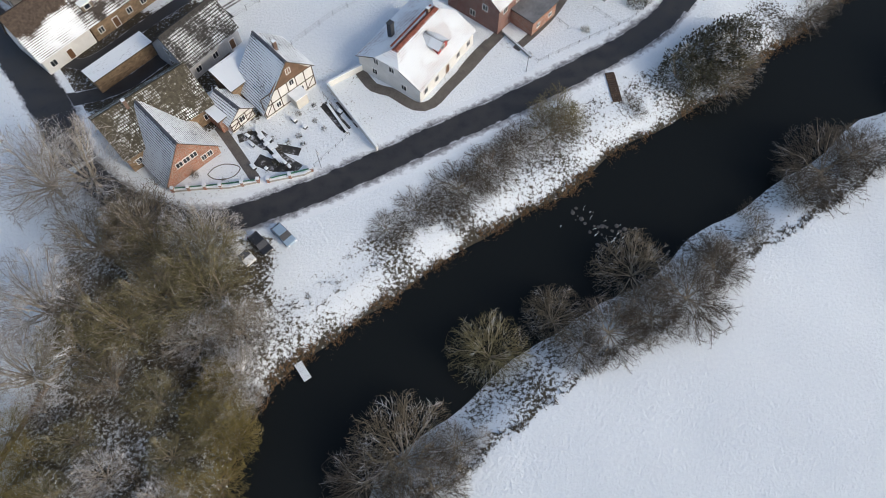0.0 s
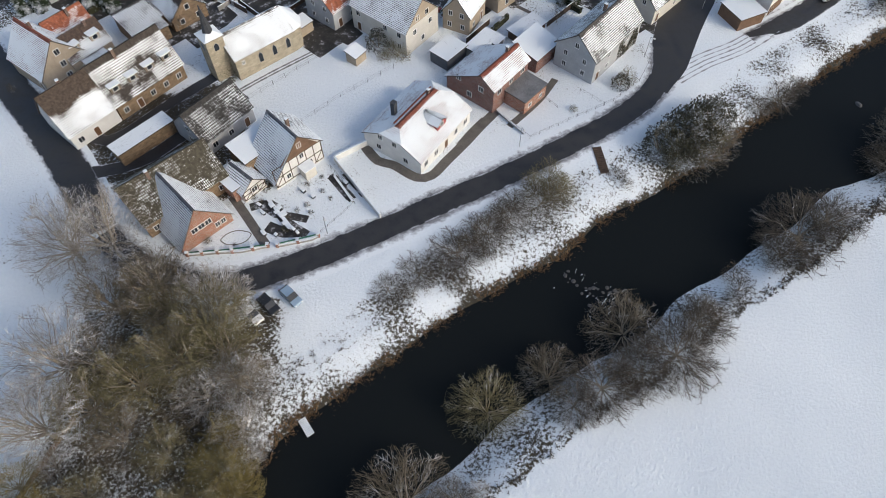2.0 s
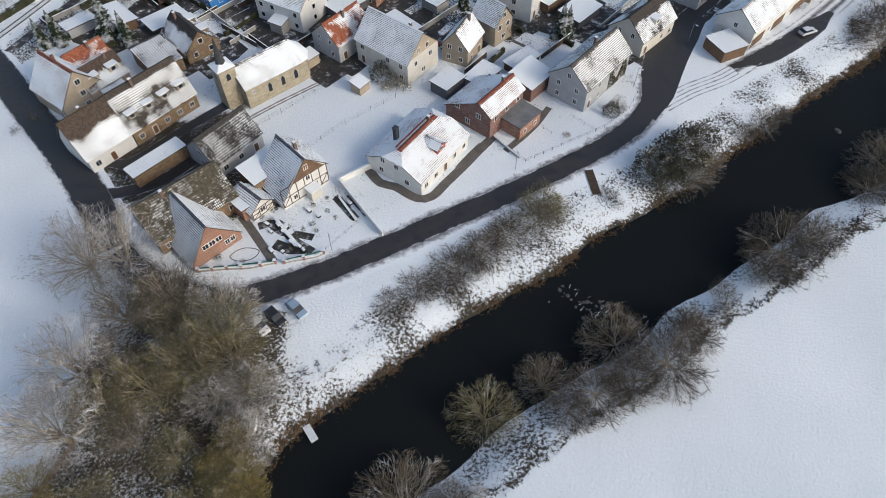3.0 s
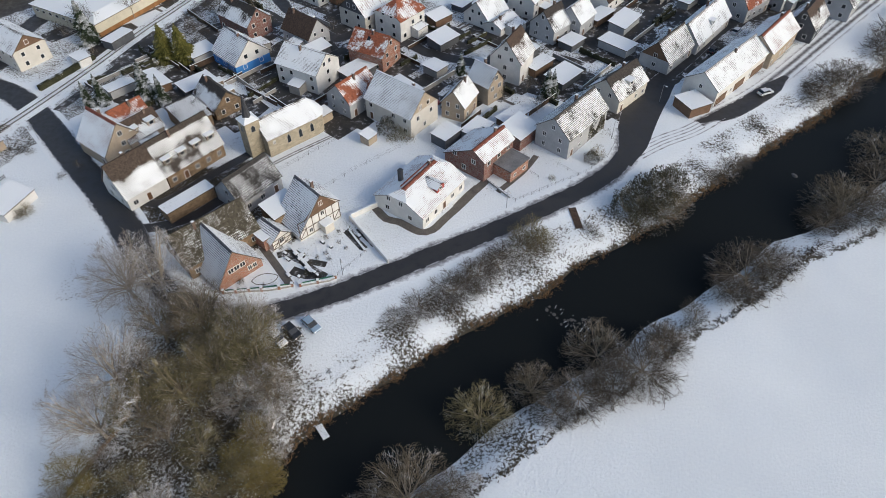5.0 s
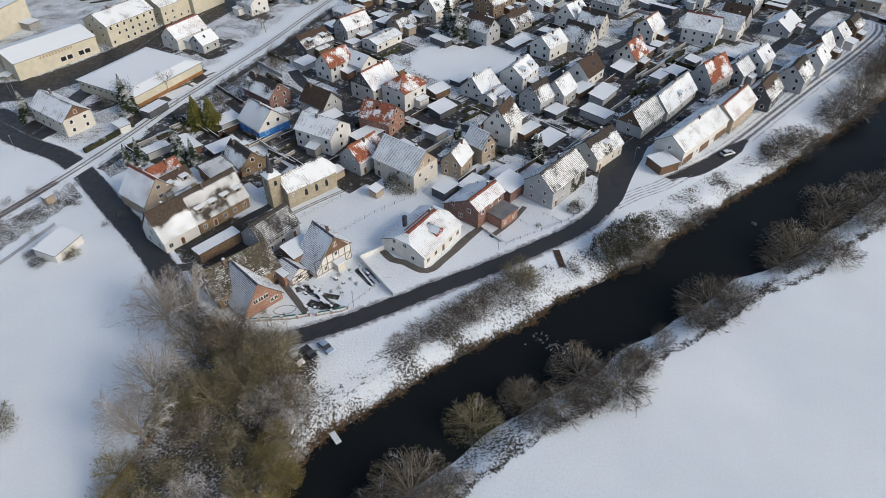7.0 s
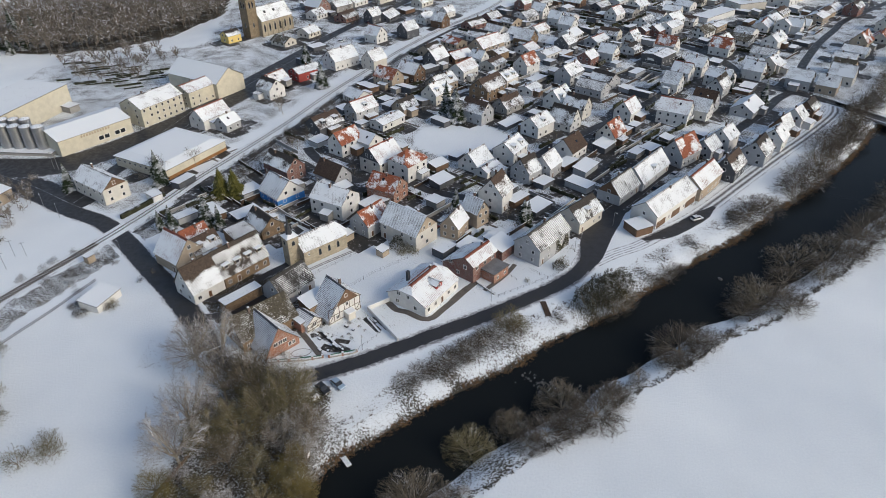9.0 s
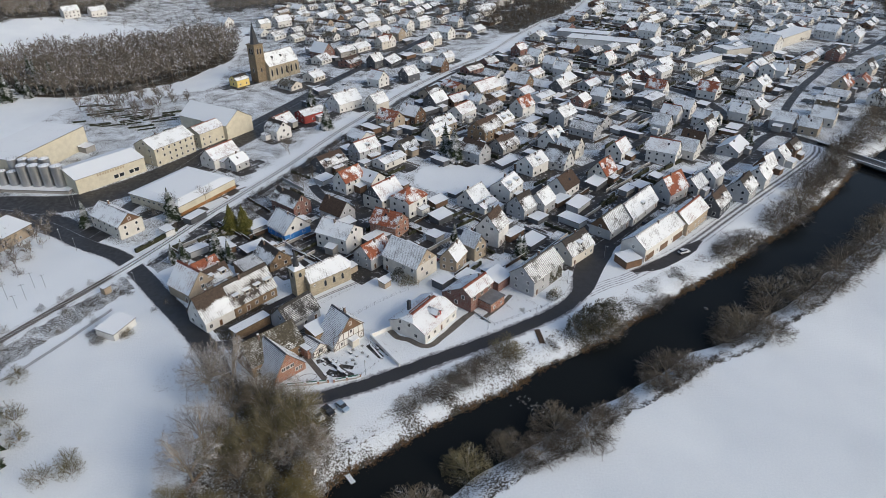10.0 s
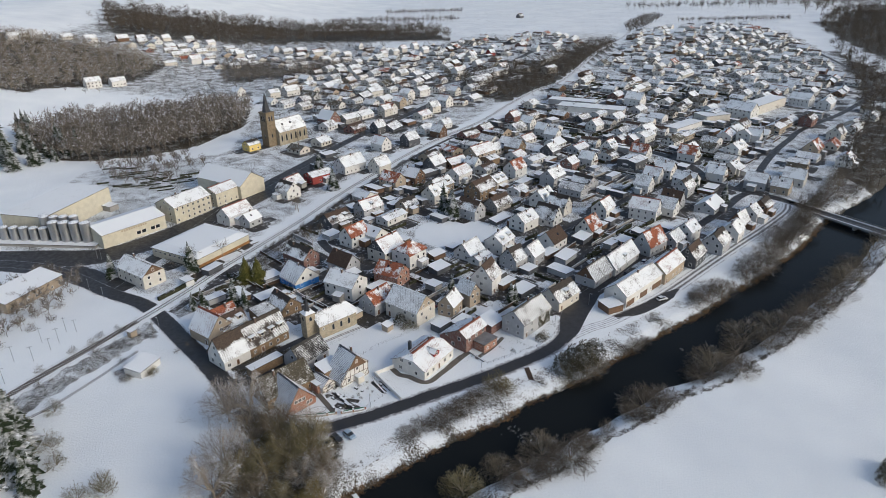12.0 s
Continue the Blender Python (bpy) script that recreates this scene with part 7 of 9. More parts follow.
def hedge(x0, y0, x1, y1, w=0.9, h=1.5, label="clipped dark hedge with snow on top"):
    """Leafy box: many small leaf clumps over a core."""
    l = math.hypot(x1 - x0, y1 - y0)
    rg = np.random.RandomState(int(abs(x0 * 11 + y0 * 7)) % 9999)
    n = int(max(30, min(110, l * h * 7)))
    segs = []
    p = np.stack([rg.uniform(0, l, n), rg.uniform(-w / 2, w / 2, n), rg.uniform(0.05, h, n)], 1)
    d = rg.normal(0, 1, (n, 3))
    d /= np.linalg.norm(d, axis=1)[:, None]
    s = np.concatenate([p, p + d * 0.34, np.full((n, 1), 0.2), np.full((n, 1), 0.03)], 1)
    v, f = tubes(s, 3)
    nv = int(l / 0.8) + 2
    core_v, core_f = [], []
    for i in range(nv):
        xx = l * i / (nv - 1)
        j = rg.uniform(-0.06, 0.06, 4)
        core_v += [(xx, -w * 0.42 + j[0], -0.1), (xx, w * 0.42 + j[1], -0.1), (xx, w * 0.36 + j[2], h * 0.93 + j[0]), (xx, -w * 0.36 + j[3], h * 0.93 + j[1])]
    for i in range(nv - 1):
        for k in range(4):
            a, b = i * 4 + k, i * 4 + (k + 1) % 4
            core_f.append((a, b, b + 4, a + 4))
    core_f += [(3, 2, 1, 0), (nv * 4 - 4, nv * 4 - 3, nv * 4 - 2, nv * 4 - 1)]
    o = len(core_v)
    ob = add_mesh("hedge", core_v + v.tolist(), core_f + [tuple(int(i) + o for i in q) for q in f], M_HEDGE)
    ob.matrix_world = pose(x0, y0, H((x0 + x1) / 2, (y0 + y1) / 2), 0, 0, math.degrees(math.atan2(y1 - y0, x1 - x0)))
    tagged(ob, label, "hedge", "garden hedges")


low_wall("garden_wall", [(-10.4, 63.8), (-19.1, 76.7), (-13.2, 80.6)], 1.3, 0.25, M_WALL["white"], "white rendered garden wall with a snow cap")
gw = low_wall("garden_wall", [(-41.8, 56.8), (-37.0, 57.2), (-33.2, 57.3), (-28.8, 58.3)], 0.55, 0.3, M_WALL["conc"], "low garden wall with brick pillars and snow")
low_wall("garden_wall", [(-27.2, 58.3), (-21.7, 59.5), (-20.6, 60.2)], 0.55, 0.3, M_WALL["conc"], "low garden wall with brick pillars and snow")
for bx, by in ((-41.8, 56.8), (-39.4, 57), (-36.9, 57.2), (-34.5, 57.3), (-31.2, 57.7), (-28.8, 58.3), (-27.2, 58.3), (-23.9, 59.0), (-20.6, 60.2)):
    bm = bmesh.new()
    bm_box(bm, -0.22, -0.22, -0.3, 0.22, 0.22, 1.05, 0)
    bm_box(bm, -0.27, -0.27, 1.05, 0.27, 0.27, 1.15, 1)
    ob = part("gate_pillar", bm, [M_WALL["brick"], M_SNOW], None)
    box_uv(ob.data)
    ob.location = (bx, by, 0)
    tagged(ob, "red brick pillar of the garden wall, snow-capped", "pillar", "garden wall pillars")
for a, b in (((-41.4, 56.95), (-37.2, 57.3)), ((-36.6, 57.3), (-29.2, 58.2)), ((-26.8, 58.5), (-21.0, 60.1))):
    bm = bmesh.new()
    l = math.hypot(b[0] - a[0], b[1] - a[1])
    bm_box(bm, 0, -0.02, 0.6, l, 0.02, 0.95)
    ob = part("metal_fence", bm, M_GREEN, None)
    ob.matrix_world = pose(*a, 0, 0, 0, math.degrees(math.atan2(b[1] - a[1], b[0] - a[0])))
    tagged(ob, "green metal fence panel on the garden wall", "fence", "garden fence panels")
fence([(-37.0, 92.5), (-22.1, 106.6), (-20.1, 108.4)], 1.3, 2.6)
fence([(-26.0, 86.1), (-19.2, 92.9), (-9.1, 100.8)], 1.3, 2.6)
fence([(11, 87.8), (16.6, 81.4)], 0.9, 1.6)
fence([(-16.6, 70.6), (-19.8, 75.2)], 0.9, 1.4)
fence([(16.6, 81.4), (26, 86.6), (33.5, 90.6), (39.5, 96.0), (42.2, 101), (41.5, 106)], 1.0, 2.0)
fence([(22.5, 89), (18.5, 93.8)], 0.9, 2.0)
fence([(27.5, 93.5), (31.5, 89.6)], 1.0, 2.0)
fence([(-119, 55), (-112, 64), (-105, 78), (-99, 92)], 1.2, 4.0, "old field fence on wooden posts", True)
fence([(-20.3, 61), (-15.0, 67.0)], 0.8, 1.6)
low_wall("garden_wall", [(-30.2, 68.2), (-25.2, 61.6)], 0.5, 0.5, M_WALL["conc"], "low planted garden wall under snow")
low_wall("garden_wall", [(-18.9, 73.0), (-15.3, 67.3)], 0.35, 0.3, M_WALL["conc"], "stone bed edging under snow")
low_wall("garden_wall", [(11, 88.2), (15.5, 82.5)], 0.5, 0.2, M_WALL["conc"], "low concrete wall along the drive")


low_wall("boundary_wall", [(-51.8, 31.5), (-54.6, 24.6), (-57.6, 16.5), (-60.5, 8.5)], 0.5, 0.5, M_WALL["rubble"], "low dark stone wall along the field edge", cap=False)


def planter(x, y, rot, l, w, h):
    root = new("planter")
    root.matrix_world = pose(x, y, H(x, y), 0, 0, rot)
    tagged(root, "dark garden trough heaped with snow", "planter", "garden troughs")
    bm = bmesh.new()
    bm_box(bm, -l / 2, -w / 2, -0.05, l / 2, w / 2, h)
    part("trough", bm, M_SLATE, root)
    bm = bmesh.new()
    bm_box(bm, -l / 2 - 0.03, -w / 2 - 0.03, h, l / 2 + 0.03, w / 2 + 0.03, h + 0.22)
    bmesh.ops.bevel(bm, geom=bm.edges[:], offset=0.08, segments=1, affect='EDGES')
    part("snow_cap", bm, M_SNOW, root)


rq = random.Random(14)
for x, y in ((-29.2, 66.4), (-28.2, 65.0), (-27.4, 64.3), (-26.6, 62.8), (-25.9, 62.2), (-25.0, 61.6), (-24.2, 60.9), (-27.9, 66.0), (-26.9, 64.9), (-30.6, 65.2), (-31.4, 66.8), (-29.9, 61.0), (-27.8, 60.6), (-22.3, 68.5), (-24.2, 69.9), (-16.8, 71.5)):
    planter(x, y, rq.uniform(-55, -35), rq.uniform(0.5, 1.3), rq.uniform(0.4, 0.8), rq.uniform(0.3, 0.7))


def street_lamp(x, y, rot=0.0):
    root = new("street_lamp")
    root.matrix_world = pose(x, y, H(x, y), 0, 0, rot)
    tagged(root, "grey street lamp on a slim pole", "lamp", "street lamps")
    bm = bmesh.new()
    bm_cyl(bm, 0, 0, -0.1, 5.0, 0.07, 0.045, 8)
    bm_box(bm, -0.03, -0.03, 4.95, 0.7, 0.03, 5.03)
    part("pole", bm, M_METAL, root)
    bm = bmesh.new()
    bm_box(bm, 0.45, -0.14, 4.86, 1.0, 0.14, 4.97)
    part("lamp_head", bm, M_FRAME, root)


for lx, ly, lr in ((-136.4, 137.5, -60), (-126.9, 129.2, 120), (-97, 106, 140), (-19.2, 60.8, -60), (14.5, 79.5, -60), (41.8, 103, -30), (57, 118, -40), (92, 156, -45)):
    street_lamp(lx, ly, lr)
for mx, my, mh in ((-129.6, 106, 6), (-126.3, 106.3, 5), (-128.6, 99.1, 6), (-134.5, 99.3, 6), (-131.2, 88.1, 6), (-129.1, 94.6, 5), (-137.7, 88.3, 6), (-140, 78, 6), (-133.5, 76, 6),
                   (-144, 165, 7), (-146.5, 166.5, 7)):
    bm = bmesh.new()
    bm_cyl(bm, 0, 0, -0.2, mh, 0.08, 0.06, 7)
    bm_box(bm, -0.8, -0.04, mh - 0.5, 0.8, 0.04, mh - 0.4)
    ob = part("wooden_mast", bm, M_METAL, None)
    ob.matrix_world = pose(mx, my, H(mx, my), 0, 0, 30)
    tagged(ob, "slim grey mast with a short crossarm", "mast", "field masts")


# ---- vehicles ----
def car(x, y, rot, paint, label, van=False):
    root = new("van" if van else "car")
    root.matrix_world = pose(x, y, H(x, y) + 0.06, 0, 0, rot)
    tagged(root, label, "van" if van else "car", "parked cars")
    L, W = (4.9, 1.95) if van else (4.2, 1.75)
    prof = [(-L / 2, 0.35), (-L / 2, 0.8), (-L / 2 + 0.25, 0.98), (L * 0.22, 0.95), (L / 2 - 0.15, 0.78), (L / 2, 0.55), (L / 2, 0.35)]
    cab = [(-L * 0.46, 0.97), (-L * 0.36, 1.45), (L * 0.06, 1.47), (L * 0.24, 0.95)]
    if van:
        cab = [(-L * 0.48, 0.97), (-L * 0.47, 1.95), (L * 0.2, 1.95), (L * 0.36, 0.95)]
    bm = bmesh.new()
    bm_prism(bm, [(a, -W / 2, b) for a, b in prof][::-1], (0, W, 0))
    bmesh.ops.recalc_face_normals(bm, faces=bm.faces)
    bmesh.ops.bevel(bm, geom=bm.edges[:], offset=0.05, segments=1, affect='EDGES')
    part("body", bm, paint, root)
    bm = bmesh.new()
    k = 0.1
    lo = [(a, -W / 2 + 0.06, b) for a, b in cab]
    v = []
    for a, b in cab:
        ins = 0.06 + k * (b - 0.95)
        v.append((bm.verts.new((a, -W / 2 + ins, b)), bm.verts.new((a, W / 2 - ins, b))))
    for i in range(3):
        bm.faces.new((v[i][0], v[i + 1][0], v[i + 1][1], v[i][1]))
    bm.faces.new([p[0] for p in v][::-1])
    bm.faces.new([p[1] for p in v])
    bm.faces.new((v[0][0], v[0][1], v[3][1], v[3][0]))
    bmesh.ops.recalc_face_normals(bm, faces=bm.faces)
    part("glasshouse", bm, M_GLASS, root)
    bm = bmesh.new()
    a0, a1 = cab[1][0] + 0.05, cab[2][0] - 0.05
    zt = cab[1][1]
    bm_box(bm, a0, -W / 2 + 0.15, zt - 0.02, a1, W / 2 - 0.15, zt + 0.05)
    part("roof_panel", bm, paint, root)
    for wx in (-L * 0.31, L * 0.31):
        for sg in (-1, 1):
            bm = bmesh.new()
            bm_cyl(bm, 0, 0, -0.1, 0.1, 0.31, 0.31, 14)
            wheel = part("wheel", bm, M_TYRE, root)
            wheel.matrix_local = pose(wx, sg * (W / 2 - 0.08), 0.31, 90, 0, 0)
            bm = bmesh.new()
            bm_cyl(bm, 0, 0, -0.115, 0.115, 0.19, 0.19, 10)
            part("rim", bm, M_METAL, wheel)
    for sg in (-1, 1):
        bm = bmesh.new()
        bm_box(bm, L / 2 - 0.1, sg * 0.6 - 0.15, 0.6, L / 2 + 0.01, sg * 0.6 + 0.15, 0.72)
        part("headlight", bm, M_FRAME, root)
        bm = bmesh.new()
        bm_box(bm, -L / 2 - 0.01, sg * 0.65 - 0.12, 0.68, -L / 2 + 0.06, sg * 0.65 + 0.12, 0.84)
        part("tail_light", bm, M_TAIL, root)


car(-23.9, 48.6, -45, M_CARBLUE, "pale blue estate car parked on snow by the lane")
car(-27.2, 47.2, -45, M_CARDARK, "dark car parked beside the trees")
car(-29.6, 45.6, -45, M_CARWHITE, "light car half hidden under the trees")
car(85.2, 120.8, 22, M_CARWHITE, "snow-dusted white car parked beside the lane")
car(78, 142, 48, M_CARDARK, "dark car parked in the street")
car(88, 152.5, 48, M_CARWHITE, "light grey car parked in the street")
car(103, 167, 46, M_CARDARK, "dark car parked by the houses")
car(-17, 128, 30, M_CARWHITE, "white van in a snowy yard", True)
car(-1, 117.5, 50, M_CARRED, "red car parked between houses")
car(-101, 255, 60, M_CARDARK, "dark car parked by the factory")
car(-55, 330, 62, M_CARWHITE, "white car parked in the main street")
car(-42, 372, 62, M_CARDARK, "dark car parked in the main street")
car(241, 352, 50, M_CARWHITE, "white van parked beside the far street", True)
car(110, 172, 44, M_CARWHITE, "silver car parked by the houses")


# ---- riverside things ----
def jetty():
    root = new("jetty")
    root.matrix_world = pose(-20.0, 28.6, LOW + 0.35, 0, 0, -56)
    tagged(root, "small wooden jetty with white snowy planks in the river", "jetty")
    for i in range(11):
        bm = bmesh.new()
        bm_box(bm, -1.45 + i * 0.265, -0.6, 0, -1.45 + i * 0.265 + 0.245, 0.6, 0.06, 0)
        bm_box(bm, -1.44 + i * 0.265, -0.58, 0.06, -1.45 + i * 0.265 + 0.235, 0.58, 0.1, 1)
        part("plank", bm, [M_TIMBER, M_SNOW], root)
    for a in (-1.2, 1.2):
        for b in (-0.5, 0.5):
            bm = bmesh.new()
            bm_cyl(bm, a, b, -1.6, 0.0, 0.07, 0.07, 8)
            part("pile", bm, M_TIMBER, root)


def boat():
    root = new("rowing_boat")
    root.matrix_world = pose(-28.3, 30.4, H(-28.3, 30.4) + 0.12, 0, 0, 98)
    tagged(root, "white upturned rowing boat lying on the bank", "boat")
    vs, fs = [], []
    n, m = 13, 7
    for i in range(n):
        f = i / (n - 1)
        wdt = 0.62 * math.sin(math.pi * (0.06 + 0.88 * f)) ** 0.6
        for j in range(m):
            a = math.pi * j / (m - 1)
            vs.append((-2.2 + 4.4 * f, wdt * math.cos(a), 0.5 * math.sin(a) ** 0.8 * (0.5 + 0.5 * wdt)))
    for i in range(n - 1):
        for j in range(m - 1):
            fs.append((i * m + j, i * m + j + 1, (i + 1) * m + j + 1, (i + 1) * m + j))
    add_mesh("hull", vs, fs, M_FRAME, root, smooth=True)
    bm = bmesh.new()
    bm_box(bm, -2.1, -0.03, 0.46, 2.1, 0.03, 0.56)
    part("keel", bm, M_TIMBER, root)


def bank_steps():
    root = new("wooden_steps")
    root.matrix_world = pose(28.6, 79.0, 0, 0, 0, -82)
    tagged(root, "old mossy wooden steps down the river bank", "steps")
    for i in range(14):
        x = i * 0.42
        bm = bmesh.new()
        bm_box(bm, x, -0.8, 0, x + 0.36, 0.8, 0.12)
        ob = part("tread", bm, M_TIMBER, root)
        ob.location = (0, 0, H(28.6 + 0.14 * x, 79.0 - 0.99 * x) + 0.05)


jetty()
boat()
bank_steps()


def bridge():
    root = new("bridge")
    root.matrix_world = pose(196.5, 196.5, 0.0, 0, 0, -60)
    tagged(root, "concrete road bridge with a wet deck and railings", "bridge")
    bm = bmesh.new()
    bm_box(bm, -30, -3.6, -0.9, 30, 3.6, -0.05)
    part("deck", bm, M_WALL["conc"], root)
    add_mesh("carriageway", [(-30, -3.0, 0.0), (30, -3.0, 0.0), (30, 3.0, 0.0), (-30, 3.0, 0.0)], [(0, 1, 2, 3)], M_ROAD, root, uvs=[(0, 0), (60, 0), (60, 1), (0, 1)])
    for sg in (-1, 1):
        bm = bmesh.new()
        bm_box(bm, -30, sg * 3.3 - 0.3, -0.05, 30, sg * 3.3 + 0.3, 0.2, 0)
        part("kerb", bm, M_SNOW, root)
        bm = bmesh.new()
        for z in (0.6, 1.05):
            bm_box(bm, -30, sg * 3.4 - 0.03, z, 30, sg * 3.4 + 0.03, z + 0.06)
        part("handrail", bm, M_METAL, root)
        for i in range(21):
            bm = bmesh.new()
            bm_box(bm, -30 + i * 3 - 0.04, sg * 3.4 - 0.04, 0.1, -30 + i * 3 + 0.04, sg * 3.4 + 0.04, 1.1)
            part("railing_post", bm, M_METAL, root)
    for i in (-8, 8):
        bm = bmesh.new()
        bm_box(bm, i - 0.6, -3.0, -4.5, i + 0.6, 3.0, -0.9)
        part("pier", bm, M_WALL["conc"], root)


bridge()


# cemetery rows and allotments
rc = random.Random(8)
for i in range(34):
    f, q = rc.random(), rc.random()
    x, y = -205 + 62 * f + 8 * q, 300 - 52 * f * 0.4 - 60 * q * 0.55
    a = radians(20 + rc.uniform(-3, 3))
    l = rc.uniform(5, 13)
    hedge(x, y, x + l * math.cos(a), y + l * math.sin(a), 0.7, rc.uniform(0.5, 0.9), "dark cemetery hedge with snow on top")
flat_roof(128, 430, -26, 52, 15, 4.5, 'white', name="industrial_hall", label="long white industrial hall with flat snowy roof", cat="hall", windows=False)
flat_roof(119, 458, -26, 40, 12, 4.0, 'grey', name="industrial_hall", label="long grey industrial hall with flat snowy roof", cat="hall", windows=False)
flat_roof(262, 425, 40, 62, 13, 7.0, 'cream', name="school", label="two-storey cream school wing with snowy roof", cat="school", windows=True)
house(236, 400, 130, 20, 13, 8, 13, 'white', 'white', label='tall white school house with snowy gable roof')
house(304, 442, 130, 16, 12, 6, 10.5, 'white', 'white', label='white gabled school hall under snow')
flat_roof(212, 396, 20, 22, 14, 5.0, 'cream', name="gym", label="cream gym hall with flat snowy roof", cat="hall", windows=False)
flat_roof(182, 372, 40, 34, 10, 3.6, 'white', name="market_hall", label="low white market building with snowy roof", cat="hall", windows=False)
flat_roof(60, 600, 50, 46, 16, 5.0, 'white', name="industrial_hall", label="far white industrial hall beside the railway", cat="hall", windows=False)
flat_roof(130, 690, 58, 60, 18, 5.0, 'grey', name="industrial_hall", label="far grey industrial hall beside the railway", cat="hall", windows=False)


# ---- the rest of the village: houses, outbuildings, hedges in their rows ----
def inside(poly, x, y):
    c = False
    n = len(poly)
    for i in range(n):
        (x0, y0), (x1, y1) = poly[i], poly[i - 1]
        if (y0 > y) != (y1 > y) and x < (x1 - x0) * (y - y0) / (y1 - y0) + x0:
            c = not c
    return c


LINES = [smooth_line(p, 4.0) for p in (RIVER_ROAD, UPPER_ROAD, BIG_STREET, FAR_STREET, WEST_ROAD, MAIN_STREET, YARD_ROAD, MID_LANE, MID_LANE2)] + [smooth_line(RAIL, 4.0)]
ALL_LINES = np.concatenate(LINES)


LAWN = [(-6, 168), (-19, 190), (-6, 206), (6, 199), (28, 205), (37, 184), (22, 176), (8, 170)]


def clear(x, y, r, road=6.0):
    if inside(LAWN, x, y):
        return False
    if any((x - a) ** 2 + (y - b) ** 2 < (r + c) ** 2 for a, b, c in PLACED):
        return False
    if np.min(np.hypot(ALL_LINES[:, 0] - x, ALL_LINES[:, 1] - y)) < road + r * 0.5:
        return False
    return bank_dist(x, y)[0] < -22


VILLAGE = [(-20, 125), (-62, 160), (-52, 205), (-30, 255), (0, 320), (60, 420), (120, 530), (230, 740), (330, 1000), (520, 1050), (500, 830), (420, 600), (352, 400), (250, 285),
           (196, 240), (110, 185), (60, 165), (20, 150)]
HILL_ROWS = [[(-460, 668), (-400, 718), (-335, 792), (-290, 800), (-290, 762), (-350, 692), (-440, 645)], [(-340, 705), (-280, 790), (-212, 812), (-104, 785), (-60, 830), (-30, 720), (-94, 690), (-177, 650), (-270, 660)]]
BEYOND = [(-80, 200), (-70, 290), (-40, 360), (30, 470), (120, 640), (220, 860), (180, 960), (60, 900), (-60, 760), (-130, 640), (-160, 560), (-150, 480), (-80, 400), (-95, 300)]
rg = random.Random(21)


bulk = Bulk()


def fill(poly, spacing, rot0, near_y):
    xs = [p[0] for p in poly]
    ys = [p[1] for p in poly]
    a = radians(rot0)
    cx, cy = sum(xs) / len(xs), sum(ys) / len(ys)
    n = int(900 / spacing)
    for i in range(-n, n):
        for j in range(-n, n):
            u, v = i * spacing * 0.92 + rg.uniform(-3, 3), j * spacing + rg.uniform(-3, 3)
            x, y = cx + u * math.cos(a) - v * math.sin(a), cy + u * math.sin(a) + v * math.cos(a)
            if not inside(poly, x, y) or not clear(x, y, 6.2, 6.5):
                continue
            if rg.random() < 0.1 + 0.25 * sstep(400, 750, np.array([y]))[0]:
                continue
            L, W = rg.uniform(10, 14.5), rg.uniform(8.4, 10.4)
            he = rg.choice((3.0, 4.0, 5.0, 5.4))
            rot = rot0 + rg.choice((0, 90)) + rg.uniform(-7, 7)
            wall = rg.choice(("white", "white", "grey", "cream", "grey", "tan", "conc", "darkbrick", "slate", "white", "brown"))
            roof = rg.choice(("white", "white", "rows", "white", "grey", "grey", "red", "white", "white", "dark", "orange", "snow", "dark", "brown", "rows", "red", "moss", "brown"))
            if y > near_y:
                bulk.house(x, y, rot, L, W, min(he, 3.6) * 0.9, min(he, 3.6) * 0.9 + rg.uniform(2.2, 3.2), rg.choice((wall, 'white', 'cream')), roof if roof not in ('orange', 'red') or rg.random() < 0.5 else 'grey', rg)
                continue
            house(round(x, 1), round(y, 1), rot, L, W, he, he + rg.uniform(2.8, 4.2), wall, roof, chim=1, seed=rg.randrange(1, 9999), mixed=True)


# the row above the bank track
for k in range(7):
    f = k / 6
    hx, hy = 106 + 56 * f, 155 + 51 * f
    if all(math.hypot(hx - p[0], hy - p[1]) > 4.5 + p[2] for p in PLACED):
        house(round(hx, 1), round(hy, 1), 43 + rg.choice((0, 90)) + rg.uniform(-4, 4), rg.uniform(7.5, 9.5), rg.uniform(6.8, 7.8), rg.choice((3.2, 4.6, 5.0)), 8.2, rg.choice(("white", "white", "grey", "brown")),
              rg.choice(("white", "grey", "rows", "dark")), seed=500 + k)
fill(VILLAGE, 20.0, 47, 270)
fill(BEYOND, 21.0, 58, 300)
for poly in HILL_ROWS:
    fill(poly, 22.0, 40, 300)
bulk.finish("far_houses", "rows of small gabled houses in the snowy distance")


def outbuildings(poly, n, near=False):
    xs = [p[0] for p in poly]
    ys = [p[1] for p in poly]
    k = 0
    for _ in range(n * 14):
        if k >= n:
            break
        x = rg.uniform(min(xs), max(xs))
        y = min(ys) + (max(ys) - min(ys)) * rg.random() ** 1.6
        if inside(poly, x, y) and clear(x, y, 2.6, 4.0):
            flat_roof(round(x, 1), round(y, 1), 47 + rg.choice((0, 90)) + rg.uniform(-5, 5), rg.uniform(4.0, 11), rg.uniform(3.2, 6.0), rg.uniform(1.8, 2.4),
                      rg.choice(("slate", "brown", "slate", "conc", "grey", "slate")), windows=False, slope=rg.choice((0, 0, 0.4, 0.7)), group="garden outbuildings")
            k += 1


